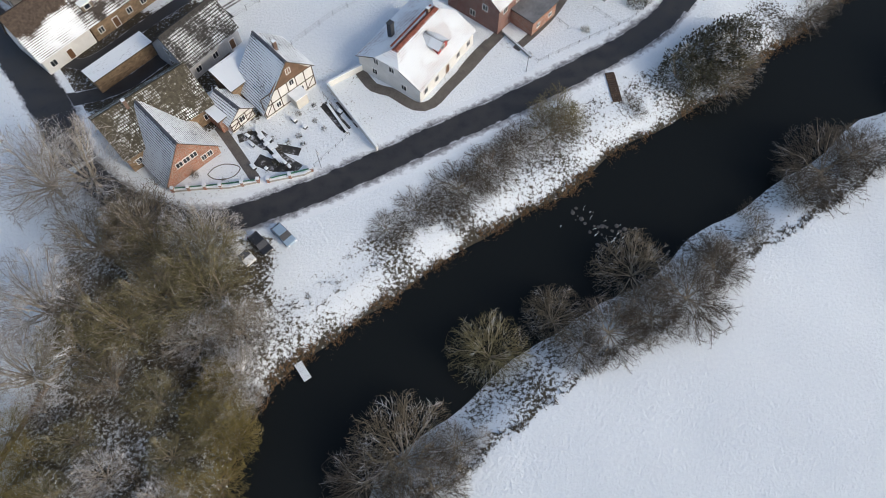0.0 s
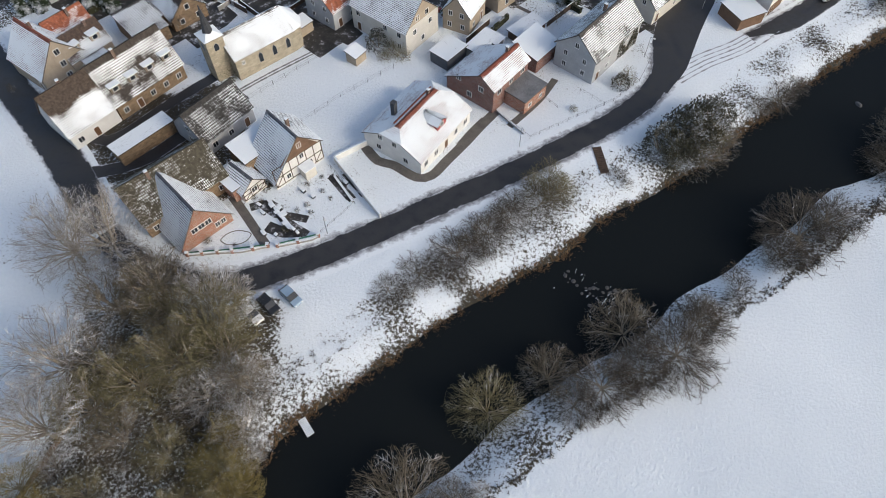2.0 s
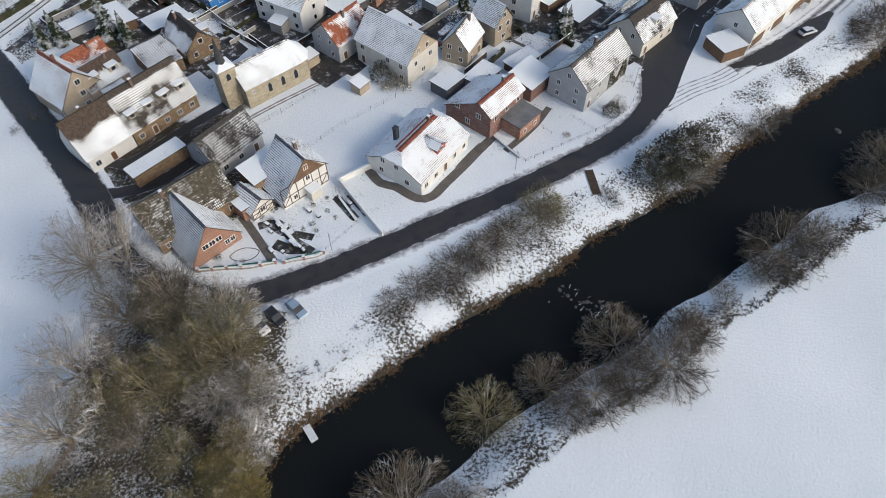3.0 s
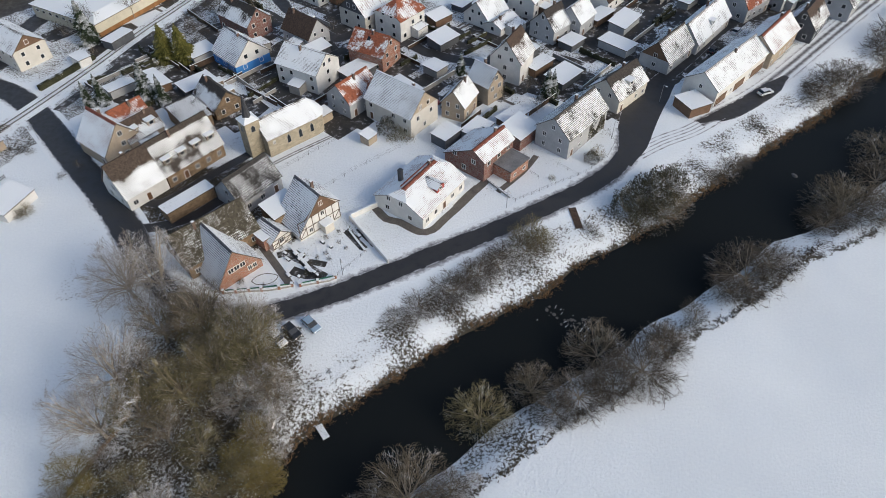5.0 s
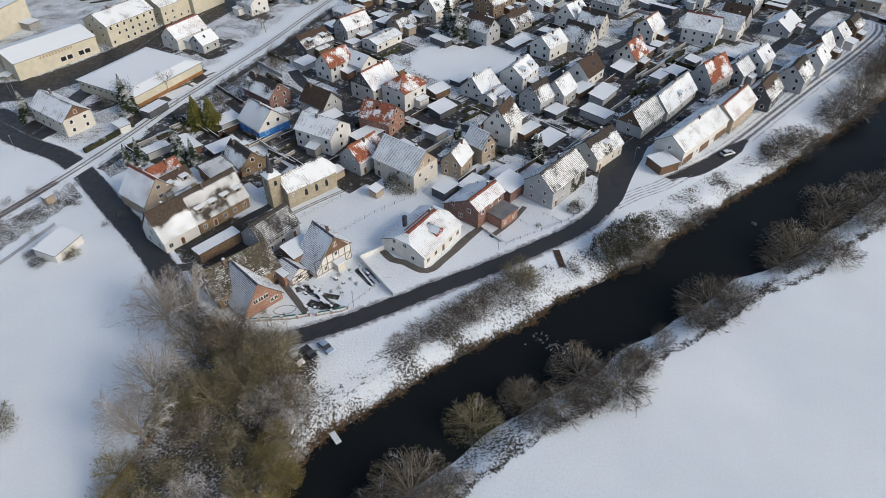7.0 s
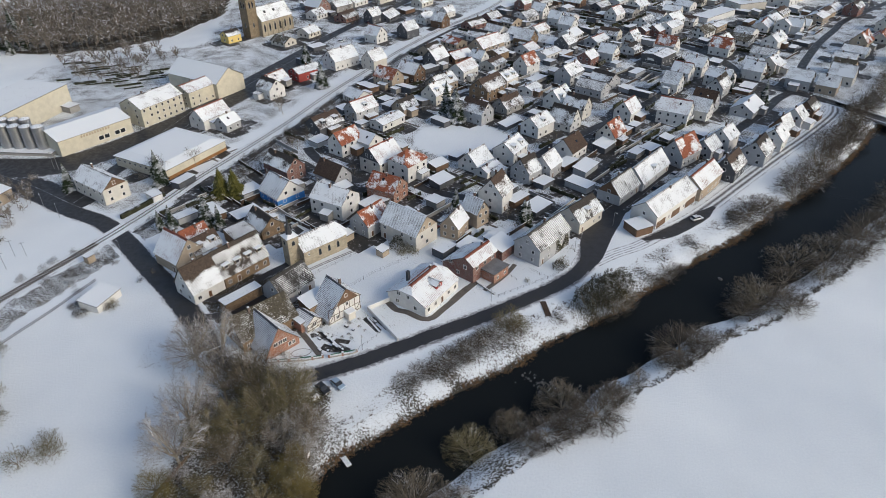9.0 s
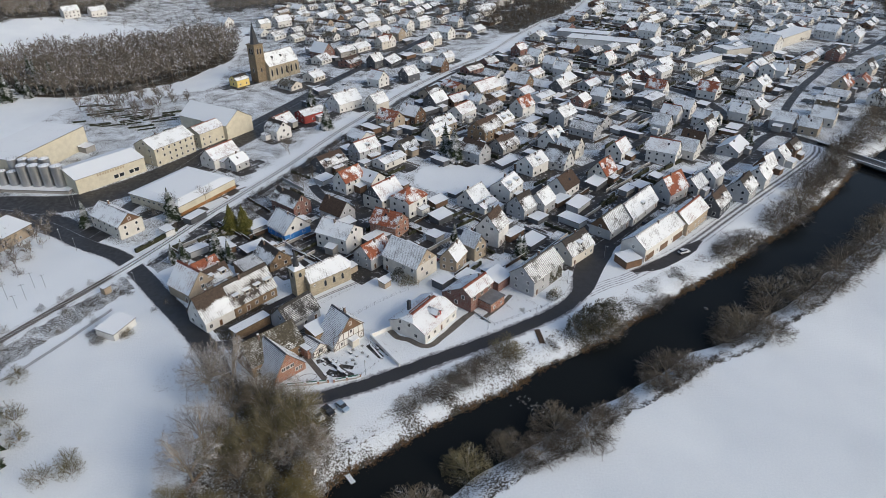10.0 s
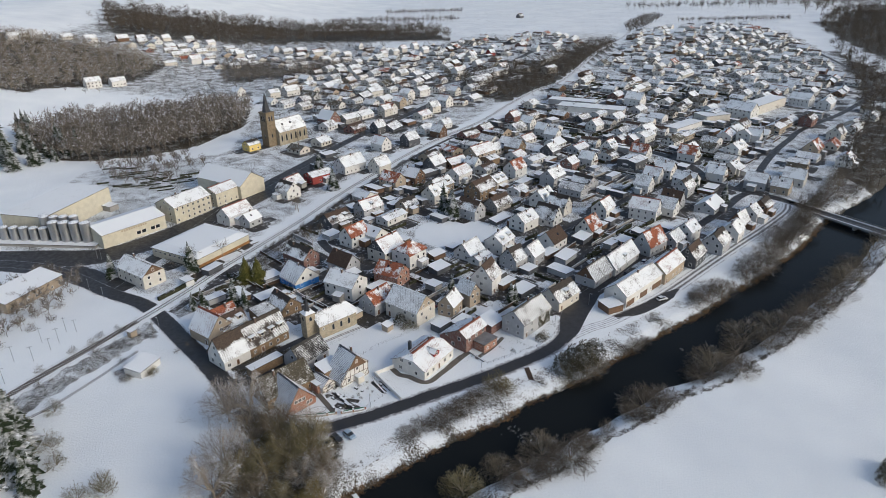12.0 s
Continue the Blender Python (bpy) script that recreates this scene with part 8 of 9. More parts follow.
CORE = [(-60, 112), (-95, 128), (-85, 150), (-62, 165), (-52, 205), (-30, 255), (0, 320), (60, 420), (160, 560), (300, 520), (300, 400), (210, 310), (160, 235), (110, 185), (60, 150), (38, 118), (10, 105), (-20, 112)]
outbuildings(CORE, 135)
outbuildings(BEYOND, 60)


# wet yards, drives and garden paths round the houses
def strips(name, count, lo, hi, wlo, whi, material, label, z0, ymax=900, category="pavement"):
    yv, yf = [], []
    for i, (x, y, r) in enumerate(HOMES):
        if not (119 < y < ymax) or inside(LAWN, x, y) or x < -110 and y < 260 or x < -200 or bank_dist(x, y)[0] > -36:
            continue
        for k in range(count):
            a = radians(47 + rg.choice((0, 90)) + rg.uniform(-5, 5))
            u, v = rg.uniform(lo, hi), rg.uniform(wlo, whi)
            d = radians(rg.uniform(0, 360))
            ox, oy = (r + v * 0.3) * math.cos(d), (r + v * 0.3) * math.sin(d)
            c, s_ = math.cos(a), math.sin(a)
            if inside(LAWN, x + ox, y + oy):
                continue
            o = len(yv)
            j = min(0.8, v * 0.3)
            ring = [(-u, -v), (0, -v - rg.uniform(0, j)), (u, -v), (u + rg.uniform(0, j), 0), (u, v), (0, v + rg.uniform(0, j)), (-u, v), (-u - rg.uniform(0, j), 0)]
            for p, q in ring:
                gx_, gy_ = x + ox + p * c - q * s_, y + oy + p * s_ + q * c
                yv.append((gx_, gy_, H(gx_, gy_) + z0 + ((i * count + k) % 29) * 0.0006))
            yf.append(tuple(range(o, o + 8)))
    ob = add_mesh(name, yv, yf, material)
    tagged(ob, label, category, kind="structure")


HOMES = [p for p in PLACED if p[2] > 3.4]
strips("yard_paving", 5, 3.5, 8.5, 2.2, 4.5, M_YARD, "dark slushy yards and drives round the houses", 0.022)
strips("garden_path", 2, 4.0, 10.0, 0.35, 0.6, M_PAVE, "narrow dark garden paths between snowy lawns", 0.006, 480, "path")


def garden_walls(poly, n):
    """Low walls and board fences between the plots."""
    xs = [p[0] for p in poly]
    ys = [p[1] for p in poly]
    k = 0
    for _ in range(n * 14):
        if k >= n:
            break
        x = rg.uniform(min(xs), max(xs))
        y = min(ys) + (max(ys) - min(ys)) * rg.random() ** 1.6
        if not inside(poly, x, y) or not clear(x, y, 0.4, 2.6):
            continue
        a = 47 + rg.choice((0, 90)) + rg.uniform(-4, 4)
        l = rg.uniform(7, 18)
        c, s_ = math.cos(radians(a)), math.sin(radians(a))
        if all(clear(x + c * l * f, y + s_ * l * f, 0.4, 2.4) for f in (0.33, 0.66, 1.0)):
            root = new("garden_fence")
            root.matrix_world = pose(x, y, H(x, y), 0, 0, a)
            wood = rg.random() < 0.55
            tagged(root, "dark board fence between snowy gardens" if wood else "low concrete garden wall capped with snow", "fence" if wood else "wall", "garden fences")
            h = rg.uniform(0.9, 1.6)
            bm = bmesh.new()
            bm_box(bm, 0, -0.07, -0.3, l, 0.07, h)
            part("panel" if wood else "wall", bm, M_TIMBER if wood else M_WALL["conc"], root)
            bm = bmesh.new()
            bm_box(bm, -0.03, -0.1, h, l + 0.03, 0.1, h + 0.07)
            part("snow_cap", bm, M_SNOW, root)
            k += 1


garden_walls(CORE, 190)


def garden_hedges(poly, n):
    xs = [p[0] for p in poly]
    ys = [p[1] for p in poly]
    k = 0
    for _ in range(n * 12):
        if k >= n:
            break
        x = rg.uniform(min(xs), max(xs))
        y = min(ys) + (max(ys) - min(ys)) * rg.random() ** 1.5
        if not inside(poly, x, y) or not clear(x, y, 0.8, 2.5):
            continue
        a = radians(47 + rg.choice((0, 90)) + rg.uniform(-6, 6))
        l = rg.uniform(5, 14)
        x1, y1 = x + l * math.cos(a), y + l * math.sin(a)
        if clear(x1, y1, 0.8, 2.5) and clear((x + x1) / 2, (y + y1) / 2, 0.8, 2.5):
            hedge(x, y, x1, y1, rg.uniform(0.6, 1.1), rg.uniform(1.0, 1.9))
            k += 1


garden_hedges(CORE, 210)


# ---- riverside and village plants ----
GROVE = [(-50, 50), (-44, 51), (-37, 48), (-30, 43), (-28, 40), (-27, 35), (-28.5, 22), (-34, 10), (-48, 8), (-50, 24), (-50, 40)]


def spread(poly, n, gap, seed):
    r = random.Random(seed)
    xs = [p[0] for p in poly]
    ys = [p[1] for p in poly]
    got = []
    for _ in range(n * 60):
        if len(got) >= n:
            break
        x, y = r.uniform(min(xs), max(xs)), r.uniform(min(ys), max(ys))
        if inside(poly, x, y) and all(math.hypot(x - a, y - b) > gap for a, b in got):
            got.append((x, y))
    return got


rp = random.Random(5)
for x, y in ((-58.5, 56), (-53, 57), (-54, 36), (-54, 27)):
    plant("bare_tree", rp.choice(T_FROST), x, y, rp.uniform(0, 360), rp.uniform(1.0, 1.15), "tall leafless tree with frosted grey twigs", "tree", "grove trees")
for x, y, k, q in ((-33.6, 42.6, 1, 1.05), (-41.5, 46.0, 2, 1.0), (-37.5, 36.5, 1, 1.0), (-29.0, 33.5, 0, 0.8)):
    plant("bare_tree", T_BIG[k], x, y, rp.uniform(0, 360), q, "broad leafless olive-brown tree beside the lane", "tree", "grove trees")
for x, y in spread(GROVE, 22, 5.6, 7):
    tall = 0.62 + 0.38 * sstep(12, 40, np.array([y]))[0]
    plant("bare_tree", rp.choice(T_BIG), x, y, rp.uniform(0, 360), tall * rp.uniform(0.75, 1.0), "leafless brown tree in the riverside grove", "tree", "grove trees")
for x, y in ((-32, 22), (-53, 17), (-33, 13), (-40, 8), (-48, 48), (-52, 11), (-30, 26), (-27.8, 19.5), (-29, 13.5), (-31, 8), (-29.0, 22.1), (-28.1, 18.9), (-55, 13), (-56.5, 20)):
    plant("willow", rp.choice(T_WILLOW), x, y, rp.uniform(0, 360), rp.uniform(0.7, 0.95), "bare willow with yellowish twigs in the grove", "tree", "grove willows")


def bushes(points, kinds, label, group, cat="shrub", name="shrub", k=1.5, flat=1.0):
    for x, y, s in points:
        s *= k
        plant(name, rp.choice(kinds), x, y, rp.uniform(0, 360), s, label, cat, group, s * flat * rp.uniform(0.85, 1.1))


# village bank
bushes([(-3, 52, 0.5), (0.5, 54.5, 0.62), (3, 57, 0.7), (5.5, 59, 0.75), (8, 62, 0.72), (10.5, 64.5, 0.7), (7, 56.5, 0.5), (2, 51, 0.5), (-6, 48.5, 0.42), (12.5, 67, 0.6)],
       B_DARK, "dark leafless bank shrub with patches of snow", "bank shrubs", k=1.75, flat=0.62)
bushes([(-53, 23, 0.9), (-57, 11, 0.9), (-58, 17, 0.8), (-27.0, 23.6, 0.6), (-25.7, 25.4, 0.45)], B_BROWN + B_FROST, "bare olive shrub at the grove's edge", "grove shrubs")
bushes([(16.5, 69, 0.9), (19, 71.5, 0.95), (20.5, 69, 0.7)], B_BROWN, "olive-brown leafless willow bush on the bank", "bank shrubs")
bushes([(40.5, 78.4, 0.85), (44.5, 80.8, 1.0), (48.5, 83.3, 0.95), (51.5, 85.6, 0.8), (43.5, 77.2, 0.8), (47, 80, 0.8)], B_GREEN, "dense olive evergreen bush beside the river", "bank shrubs")
bushes([(46.5, 77.5, 0.75), (50.5, 80.5, 0.75), (41.5, 75, 0.62), (48, 79, 0.7)], B_BROWN, "brown leafless bush over the water", "bank shrubs")
bushes([(66, 92, 0.55), (69, 94, 0.5), (63, 90, 0.4), (73, 97, 0.35), (31.5, 73, 0.5), (33, 71, 0.4)], B_DARK, "low dark scrub on the snowy bank", "bank shrubs", flat=0.6)
bushes([(124, 136, 1.0), (130, 141, 1.1), (147, 158, 1.2), (161, 173, 1.2), (170, 183, 1.3), (136, 147, 1.3), (141, 152, 1.3), (153, 165, 1.0), (157, 172, 1.2), (166, 178, 1.2), (178, 195, 1.5), (184, 201, 1.5), (174, 188, 1.2)],
       B_DARK, "brown leafless bush on the far bank", "bank shrubs")
for x, y, s in ((180, 203, 0.8), (186, 208, 0.9), (192, 211, 0.9), (172, 192, 0.7), (160, 177, 0.6), (152, 168, 0.55), (196, 214, 0.9), (204, 222, 0.9), (212, 232, 1.0), (220, 240, 1.0), (214, 222, 0.9), (226, 250, 1.0), (230, 236, 0.9)):
    plant("bare_tree", rp.choice(T_BROAD), x, y, rp.uniform(0, 360), s * 1.3, "leafless tree beside the road bridge", "tree", "bridge trees")
# field bank
FIELD_SIDE = smooth_line(NBANK, 2.0)
ft = np.gradient(FIELD_SIDE, axis=0)
ft /= np.linalg.norm(ft, axis=1)[:, None]
fn = np.stack([ft[:, 1], -ft[:, 0]], 1)


def across(x, d):
    """Point d metres over the waterline of the village bank, near plan x."""
    i = int(np.argmin(np.abs(FIELD_SIDE[:, 0] - x) + (FIELD_SIDE[:, 1] < 0) * 999))
    q = FIELD_SIDE[i] + fn[i] * d
    return float(q[0]), float(q[1])


for x, y, r_, h_, k in ((-5.6, 16.6, 8.4, 8.4, 0), (-10.5, 13.6, 6.0, 6.2, 2), (-2.0, 12.6, 5.0, 4.8, 1), (1.0, 17.6, 3.6, 4.0, 2), (6.1, 30.6, 6.4, 8.5, 3), (15.4, 35.4, 5.2, 8.8, 0), (28.0, 42.6, 7.0, 8.0, 0), (34.4, 37.6, 7.0, 6.2, 2),
                        (22.8, 32.8, 6.0, 5.4, 2), (29.0, 35.0, 5.4, 5.2, 1), (39.2, 42.4, 5.4, 5.0, 2), (18.4, 30.4, 4.2, 3.8, 1), (60.0, 59.4, 8.4, 7.5, 1), (65.5, 61.6, 6.2, 6.0, 2), (55.6, 55.4, 5.2, 5.0, 2), (88.0, 79.0, 9.4, 9.5, 0), (94.5, 74.5, 7.0, 5.8, 1), (82.0, 74.5, 6.4, 6.0, 2),
                        (106.0, 96.4, 9.4, 9.5, 3), (112.5, 91.5, 7.4, 6.5, 1), (100.0, 88.5, 7.0, 6.5, 2), (119.0, 101.4, 9.0, 8.5, 0), (128.5, 103.6, 8.4, 7.0, 1), (123.0, 97.0, 6.0, 5.0, 2), (137.0, 112.4, 9.0, 8.5, 1), (151.5, 123.4, 9.4, 8.5, 1),
                        (144.5, 116.4, 7.4, 6.5, 2), (163.0, 136.0, 9.4, 8.5, 0), (173.0, 146.4, 8.6, 8.0, 1)):
    plant("bare_tree", T_BANK[k] if x < 90 else T_BROAD[k % 3], x, y, rp.uniform(0, 360), r_ / 5.6, "rounded leafless willow on the field bank", "tree", "field bank trees", h_ / 9.0)
for x, y, r_, h_, k in ((103.9, 123.6, 8.5, 7.0, 1), (110.5, 127.0, 7.5, 6.5, 2), (98.5, 118.5, 5.0, 5.0, 1), (134.0, 147.5, 9.5, 8.0, 1), (126.5, 142.0, 7.0, 6.5, 2), (152.0, 171.0, 9.0, 8.0, 1), (143.5, 158.5, 8.0, 7.5, 0), (162.0, 181.0, 8.5, 8.0, 2), (172.0, 186.6, 9.0, 8.5, 1)):
    plant("bare_tree", T_BROAD[k], x, y, rp.uniform(0, 360), r_ / 5.6, "broad dark leafless bush above the river", "tree", "village bank trees", h_ / 9.0)
for x, y, r_, h_, k in ((2.4, 56.8, 5.6, 2.8, 1), (-3.8, 53.0, 4.6, 2.2, 1), (7.4, 60.6, 5.2, 3.0, 1), (11.6, 63.4, 4.4, 2.8, 1), (-8.6, 49.8, 3.6, 1.8, 1), (17.2, 66.6, 5.0, 4.6, 0), (20.6, 69.2, 4.0, 3.6, 3), (66.5, 92.6, 4.6, 2.6, 1), (70.6, 95.6, 3.6, 2.2, 1), (62.0, 90.0, 3.2, 2.0, 1), (-96.8, 77.4, 2.6, 1.8, 1), (-99.8, 80.4, 2.2, 1.6, 1), (-89.6, 80.6, 2.2, 2.4, 3), (46.4, 77.6, 6.4, 5.2, 0), (51.5, 81.0, 5.0, 4.2, 0)):
    plant("shrub", T_SCRUB[k], x, y, rp.uniform(0, 360), r_ / 5.6, "broad dark leafless scrub on the snowy bank", "shrub", "bank shrubs", h_ / 9.0)
for x, d, s in ((-22, 21, 0.9), (-15, 20, 0.8), (-10, 23, 0.7), (11, 22, 0.7), (16, 22.5, 0.9), (18, 20.5, 0.95), (26, 22.5, 0.9), (29, 21.5, 0.9), (36, 22, 0.9), (37, 19.5, 0.85),
                (34, 23, 0.7), (51, 21, 0.8), (53, 22.5, 0.8), (73, 23, 0.8), (77, 24, 0.9), (82, 25, 0.7), (95, 28, 0.9), (101, 27, 0.9), (107, 28, 0.8), (117, 26, 1.0), (125, 28, 1.0), (139, 26, 1.1),
                (146, 27, 1.3), (155, 25, 1.4), (165, 26, 1.4), (175, 25, 1.5), (185, 25, 1.5)):
    x1, y1 = across(x, d)
    plant("shrub", rp.choice(B_DARK + B_FROST[:1] if x < 60 else B_LITE[:2]), x1, y1, rp.uniform(0, 360), s * (1.1 if x < 60 else 1.7), "dark leafless field-bank shrub with frost", "shrub", "field bank shrubs")

bushes([(-150, 112, 0.8), (-146, 118, 0.9), (-152, 104, 0.7), (-141, 124, 0.7), (-148, 96, 0.8), (-155, 120, 0.9), (-143, 108, 0.6), (-139, 114, 0.6), (-158, 150, 0.8), (-164, 153, 0.8), (-150, 158, 0.6), (-134, 60, 0.6),
        (-138, 66, 0.6), (-126, 82, 0.5), (-116, 102, 0.5), (-112, 107, 0.4), (-121, 93, 0.5), (-109, 157, 0.6), (-113, 160, 0.6), (-98, 146, 0.5), (-104, 157, 0.6)], B_LITE, "brown lineside scrub beside the railway", "lineside scrub")
# conifers
for x, y, k, s in ((9, 207, 0, 1.05), (5, 211, 2, 0.9), (-55.7, 252.4, 0, 0.9), (-75.4, 123.2, 0, 0.75), (-70.8, 120.9, 1, 0.7), (-86.6, 121.5, 1, 0.7), (-89.8, 120.3, 1, 0.6),
                   (-101.1, 152.7, 1, 1.1)):
    plant("conifer", CONIFER[k], x, y, rp.uniform(0, 360), s * 1.35, "dark green conifer with snow on its boughs", "conifer", "conifers")
for x, y in ((-70.8, 142.0), (-75.6, 142.4)):
    plant("conifer", CONIFER[3], x, y, rp.uniform(0, 360), 1.3, "yellow-green garden conifer with a little snow", "conifer", "conifers")
for x, y, k, s in ((-69, 289, 0, 0.8), (-132.2, 148.8, 1, 0.9), (-237, 320, 2, 1.1), (-243, 326, 2, 1.15), (-232, 327, 2, 1.0), (-275, 351, 2, 1.1), (-281, 356, 2, 1.05), (-287, 359, 2, 0.9),
                   (-262, 300, 2, 1.3), (-270, 310, 0, 1.4), (-255, 292, 2, 1.2), (-278, 322, 2, 1.5), (-266, 326, 0, 1.3), (-290, 335, 2, 1.4), (-248, 304, 2, 1.2), (-248, 318, 1, 1.0), (-240, 312, 1, 0.9), (6.5, 133, 1, 0.55), (28.3, 120.8, 1, 0.75), (30, 122.5, 1, 0.6), (150, 222, 1, 0.9), (141, 238, 1, 0.8)):
    plant("conifer", CONIFER[k], x, y, rp.uniform(0, 360), s * 1.35, "dark green conifer with snow on its boughs", "conifer", "conifers")
for x, y, k, s in ((-113, 46, 0, 1.35), (-107, 37, 2, 1.3), (-118, 53, 0, 1.2), (-112, 34, 0, 1.2), (-101, 31, 1, 1.0)):
    plant("conifer", CONIFER[k], x, y, rp.uniform(0, 360), s * 1.35, "dark green conifer with snow on its boughs", "conifer", "conifers")
bushes([(-111, 62, 0.8), (-115, 52, 1.0), (-104, 47, 0.9), (-109, 42, 1.1), (-99, 40, 0.8), (-84, 33, 0.8), (-82, 30, 0.9), (-88, 28, 0.9)], B_BROWN, "bare hedgerow bush at the field's edge", "field shrubs")
bushes([(-12.5, 107.5, 0.55), (-9.5, 105.8, 0.6), (-7.5, 103.8, 0.55), (-11, 103.5, 0.45), (37, 96.5, 0.55), (35.5, 95, 0.4), (25.5, 88.5, 0.25)], B_GREEN + B_BROWN, "round garden shrub dusted with snow", "garden shrubs")
bushes([(110.4, 27.4, 0.5), (112.4, 29.6, 0.55), (114.2, 31.8, 0.5)], B_GREEN, "dark evergreen hedge bush in the open field", "field shrubs")
bushes([(-43.5, 101, 0.7), (-41.5, 99.5, 0.6)], B_BROWN, "bare bushy tree beside the chapel tower", "garden shrubs")
bushes([(-95.5, 80, 0.5), (-99, 83, 0.4), (-102, 87, 0.35), (-90, 79, 0.5), (-113, 92, 0.6), (-117, 98, 0.5), (-122, 74, 0.5), (-110, 82, 0.4), (-105, 90, 0.4), (-97, 101, 0.4), (-86, 92, 0.35), (-84, 96, 0.3)],
       B_LITE, "low brown scrub in the snowy field", "field shrubs")
for i in range(250):
    for _ in range(20):
        x, y = rp.uniform(-70, 260), rp.uniform(112, 420)
        if inside(CORE, x, y) and clear(x, y, 0.8, 2.5):
            plant("garden_tree", rp.choice(T_FAR), x, y, rp.uniform(0, 360), rp.uniform(0.25, 0.5), "small leafless garden tree", "tree", "garden trees") if rp.random() < 0.45 else \
                plant("shrub", rp.choice(B_SMALL), x, y, rp.uniform(0, 360), rp.uniform(0.6, 1.1), "small dark garden shrub", "shrub", "garden shrubs")
            break
for x, y, k, s in ((-92.1, 166.2, 0, 0.75), (-102.6, 156.7, 1, 0.85), (-104.0, 158.5, 1, 0.7)):
    plant("bare_tree", T_FAR[k], x, y, rp.uniform(0, 360), s, "slender leafless tree beside the broad hall", "tree", "lineside trees")
for x, y, k, s in ((-55, 177, 0, 0.62), (-57.5, 181, 1, 0.55), (-53.5, 190, 1, 0.5), (-54.5, 197.5, 0, 0.55), (-50, 203, 2, 0.5), (-71, 156.5, 1, 0.4), (-66, 160, 0, 0.36), (-62, 168, 1, 0.45), (-68.6, 218, 1, 0.75), (-71, 222, 0, 0.65), (-82, 130.5, 1, 0.36)):
    plant("bare_tree", T_FAR[k], x, y, rp.uniform(0, 360), s, "slender leafless tree in the railway scrub", "tree", "lineside trees")
hedge(-105.5, 127.5, -96.4, 143.2, 1.3, 1.6)
# front gardens by the lane
for x, y, s in ((-27.5, 66.3, 0.5), (-26.2, 64.2, 0.6), (-24.8, 65.6, 0.5), (-23.2, 66.8, 0.55), (-22.4, 65.2, 0.5), (-26.4, 61.4, 0.6), (-24.4, 60.9, 0.5), (-20.8, 69.8, 0.5), (-19.2, 68.2, 0.45), (-38.9, 59.6, 0.8),
                (-34.4, 58.8, 0.35), (-31.2, 67.7, 0.5), (-32.6, 68.6, 0.55), (-23.6, 71.2, 0.6), (-21.2, 72.9, 0.5)):
    plant("shrub", rp.choice(B_SMALL), x, y, rp.uniform(0, 360), s, "clipped garden shrub capped with snow", "shrub", "front garden shrubs")


# ---- woods and undergrowth that nobody could count ----
def wood(name, poly, n, gap, meshes, lo, hi, label, seed, cat="woodland"):
    """Many simple bare trees joined into one wood."""
    r = random.Random(seed)
    arr = []
    for me in meshes:
        v = np.empty(len(me.vertices) * 3)
        me.vertices.foreach_get("co", v)
        f = np.array([tuple(p.vertices) for p in me.polygons])
        arr.append((v.reshape(-1, 3), f))
    out = []
    for x, y in spread(poly, n, gap, seed):
        if -1 < bank_dist(x, y)[0] < WIDE + 1:
            continue
        v, f = r.choice(arr)
        a, s = r.uniform(0, 6.28), r.uniform(lo, hi)
        c, q = math.cos(a) * s, math.sin(a) * s
        w = np.stack([v[:, 0] * c - v[:, 1] * q + x, v[:, 0] * q + v[:, 1] * c + y, v[:, 2] * s + H(x, y)], 1)
        out.append((w, f))
    v, f = join_arrays(out)
    ob = add_mesh(name, v.tolist(), f.tolist(), meshes[0].materials[0])
    return tagged(ob, label, cat, kind="stuff")


LITE = [(5, 0.8, 38), (8, 0.6, 42), (1, 0.8, 40)]


def lite(seed, m, h=11, thick=5.5):
    """One mesh: trunk and twigs together."""
    r = np.random.RandomState(seed)
    out = [[], [], [], [], []]
    grow(r, (0, 0, -0.5), (0.03, 0.02, 1), h * 0.5, 0.2, 0, LITE, out, 0.35, 0.15)
    parts = [tubes(np.array(out[0] + out[1]), 3)]
    for o in out[2:]:
        if o:
            a = np.array(o)
            a[:, 6:8] *= thick
            parts.append(tubes(a, 3))
    v, f = join_arrays(parts)
    me = bpy.data.meshes.new("lite")
    me.from_pydata(v.tolist(), [], f.tolist())
    me.materials.append(m)
    return me


def far_tree(seed, m, h=12, twigs=40):
    """Trunk, a dozen limbs and short twigs filling a rounded crown, for woods far off."""
    r = np.random.RandomState(seed)
    segs = [(0, 0, -0.5, 0.2, 0.1, h * 0.6, 0.2, 0.1)]
    rx, rz = h * r.uniform(0.34, 0.42), h * r.uniform(0.30, 0.36)
    for i in range(9):
        d = r.normal(0, 1, 3)
        d[2] = abs(d[2]) * 0.9 + 0.1
        d /= np.linalg.norm(d)
        segs.append((0, 0, h * r.uniform(0.25, 0.5), d[0] * rx, d[1] * rx, h * 0.6 + d[2] * rz, 0.15, 0.0))
    for i in range(twigs):
        d = r.normal(0, 1, 3)
        d[2] = d[2] * 0.8 + 0.25
        d /= np.linalg.norm(d)
        q = d * np.array([rx, rx, rz]) * r.uniform(0.5, 0.9)
        e = d * 0.6 + r.normal(0, 0.5, 3)
        e = q + e * h * 0.13
        segs.append((q[0], q[1], h * 0.6 + q[2], e[0], e[1], h * 0.6 + e[2], 0.23, 0.0))
    v, f = spikes(np.array(segs))
    me = bpy.data.meshes.new("far_tree")
    me.from_pydata(v.tolist(), [], f.tolist())
    me.materials.append(m)
    return me


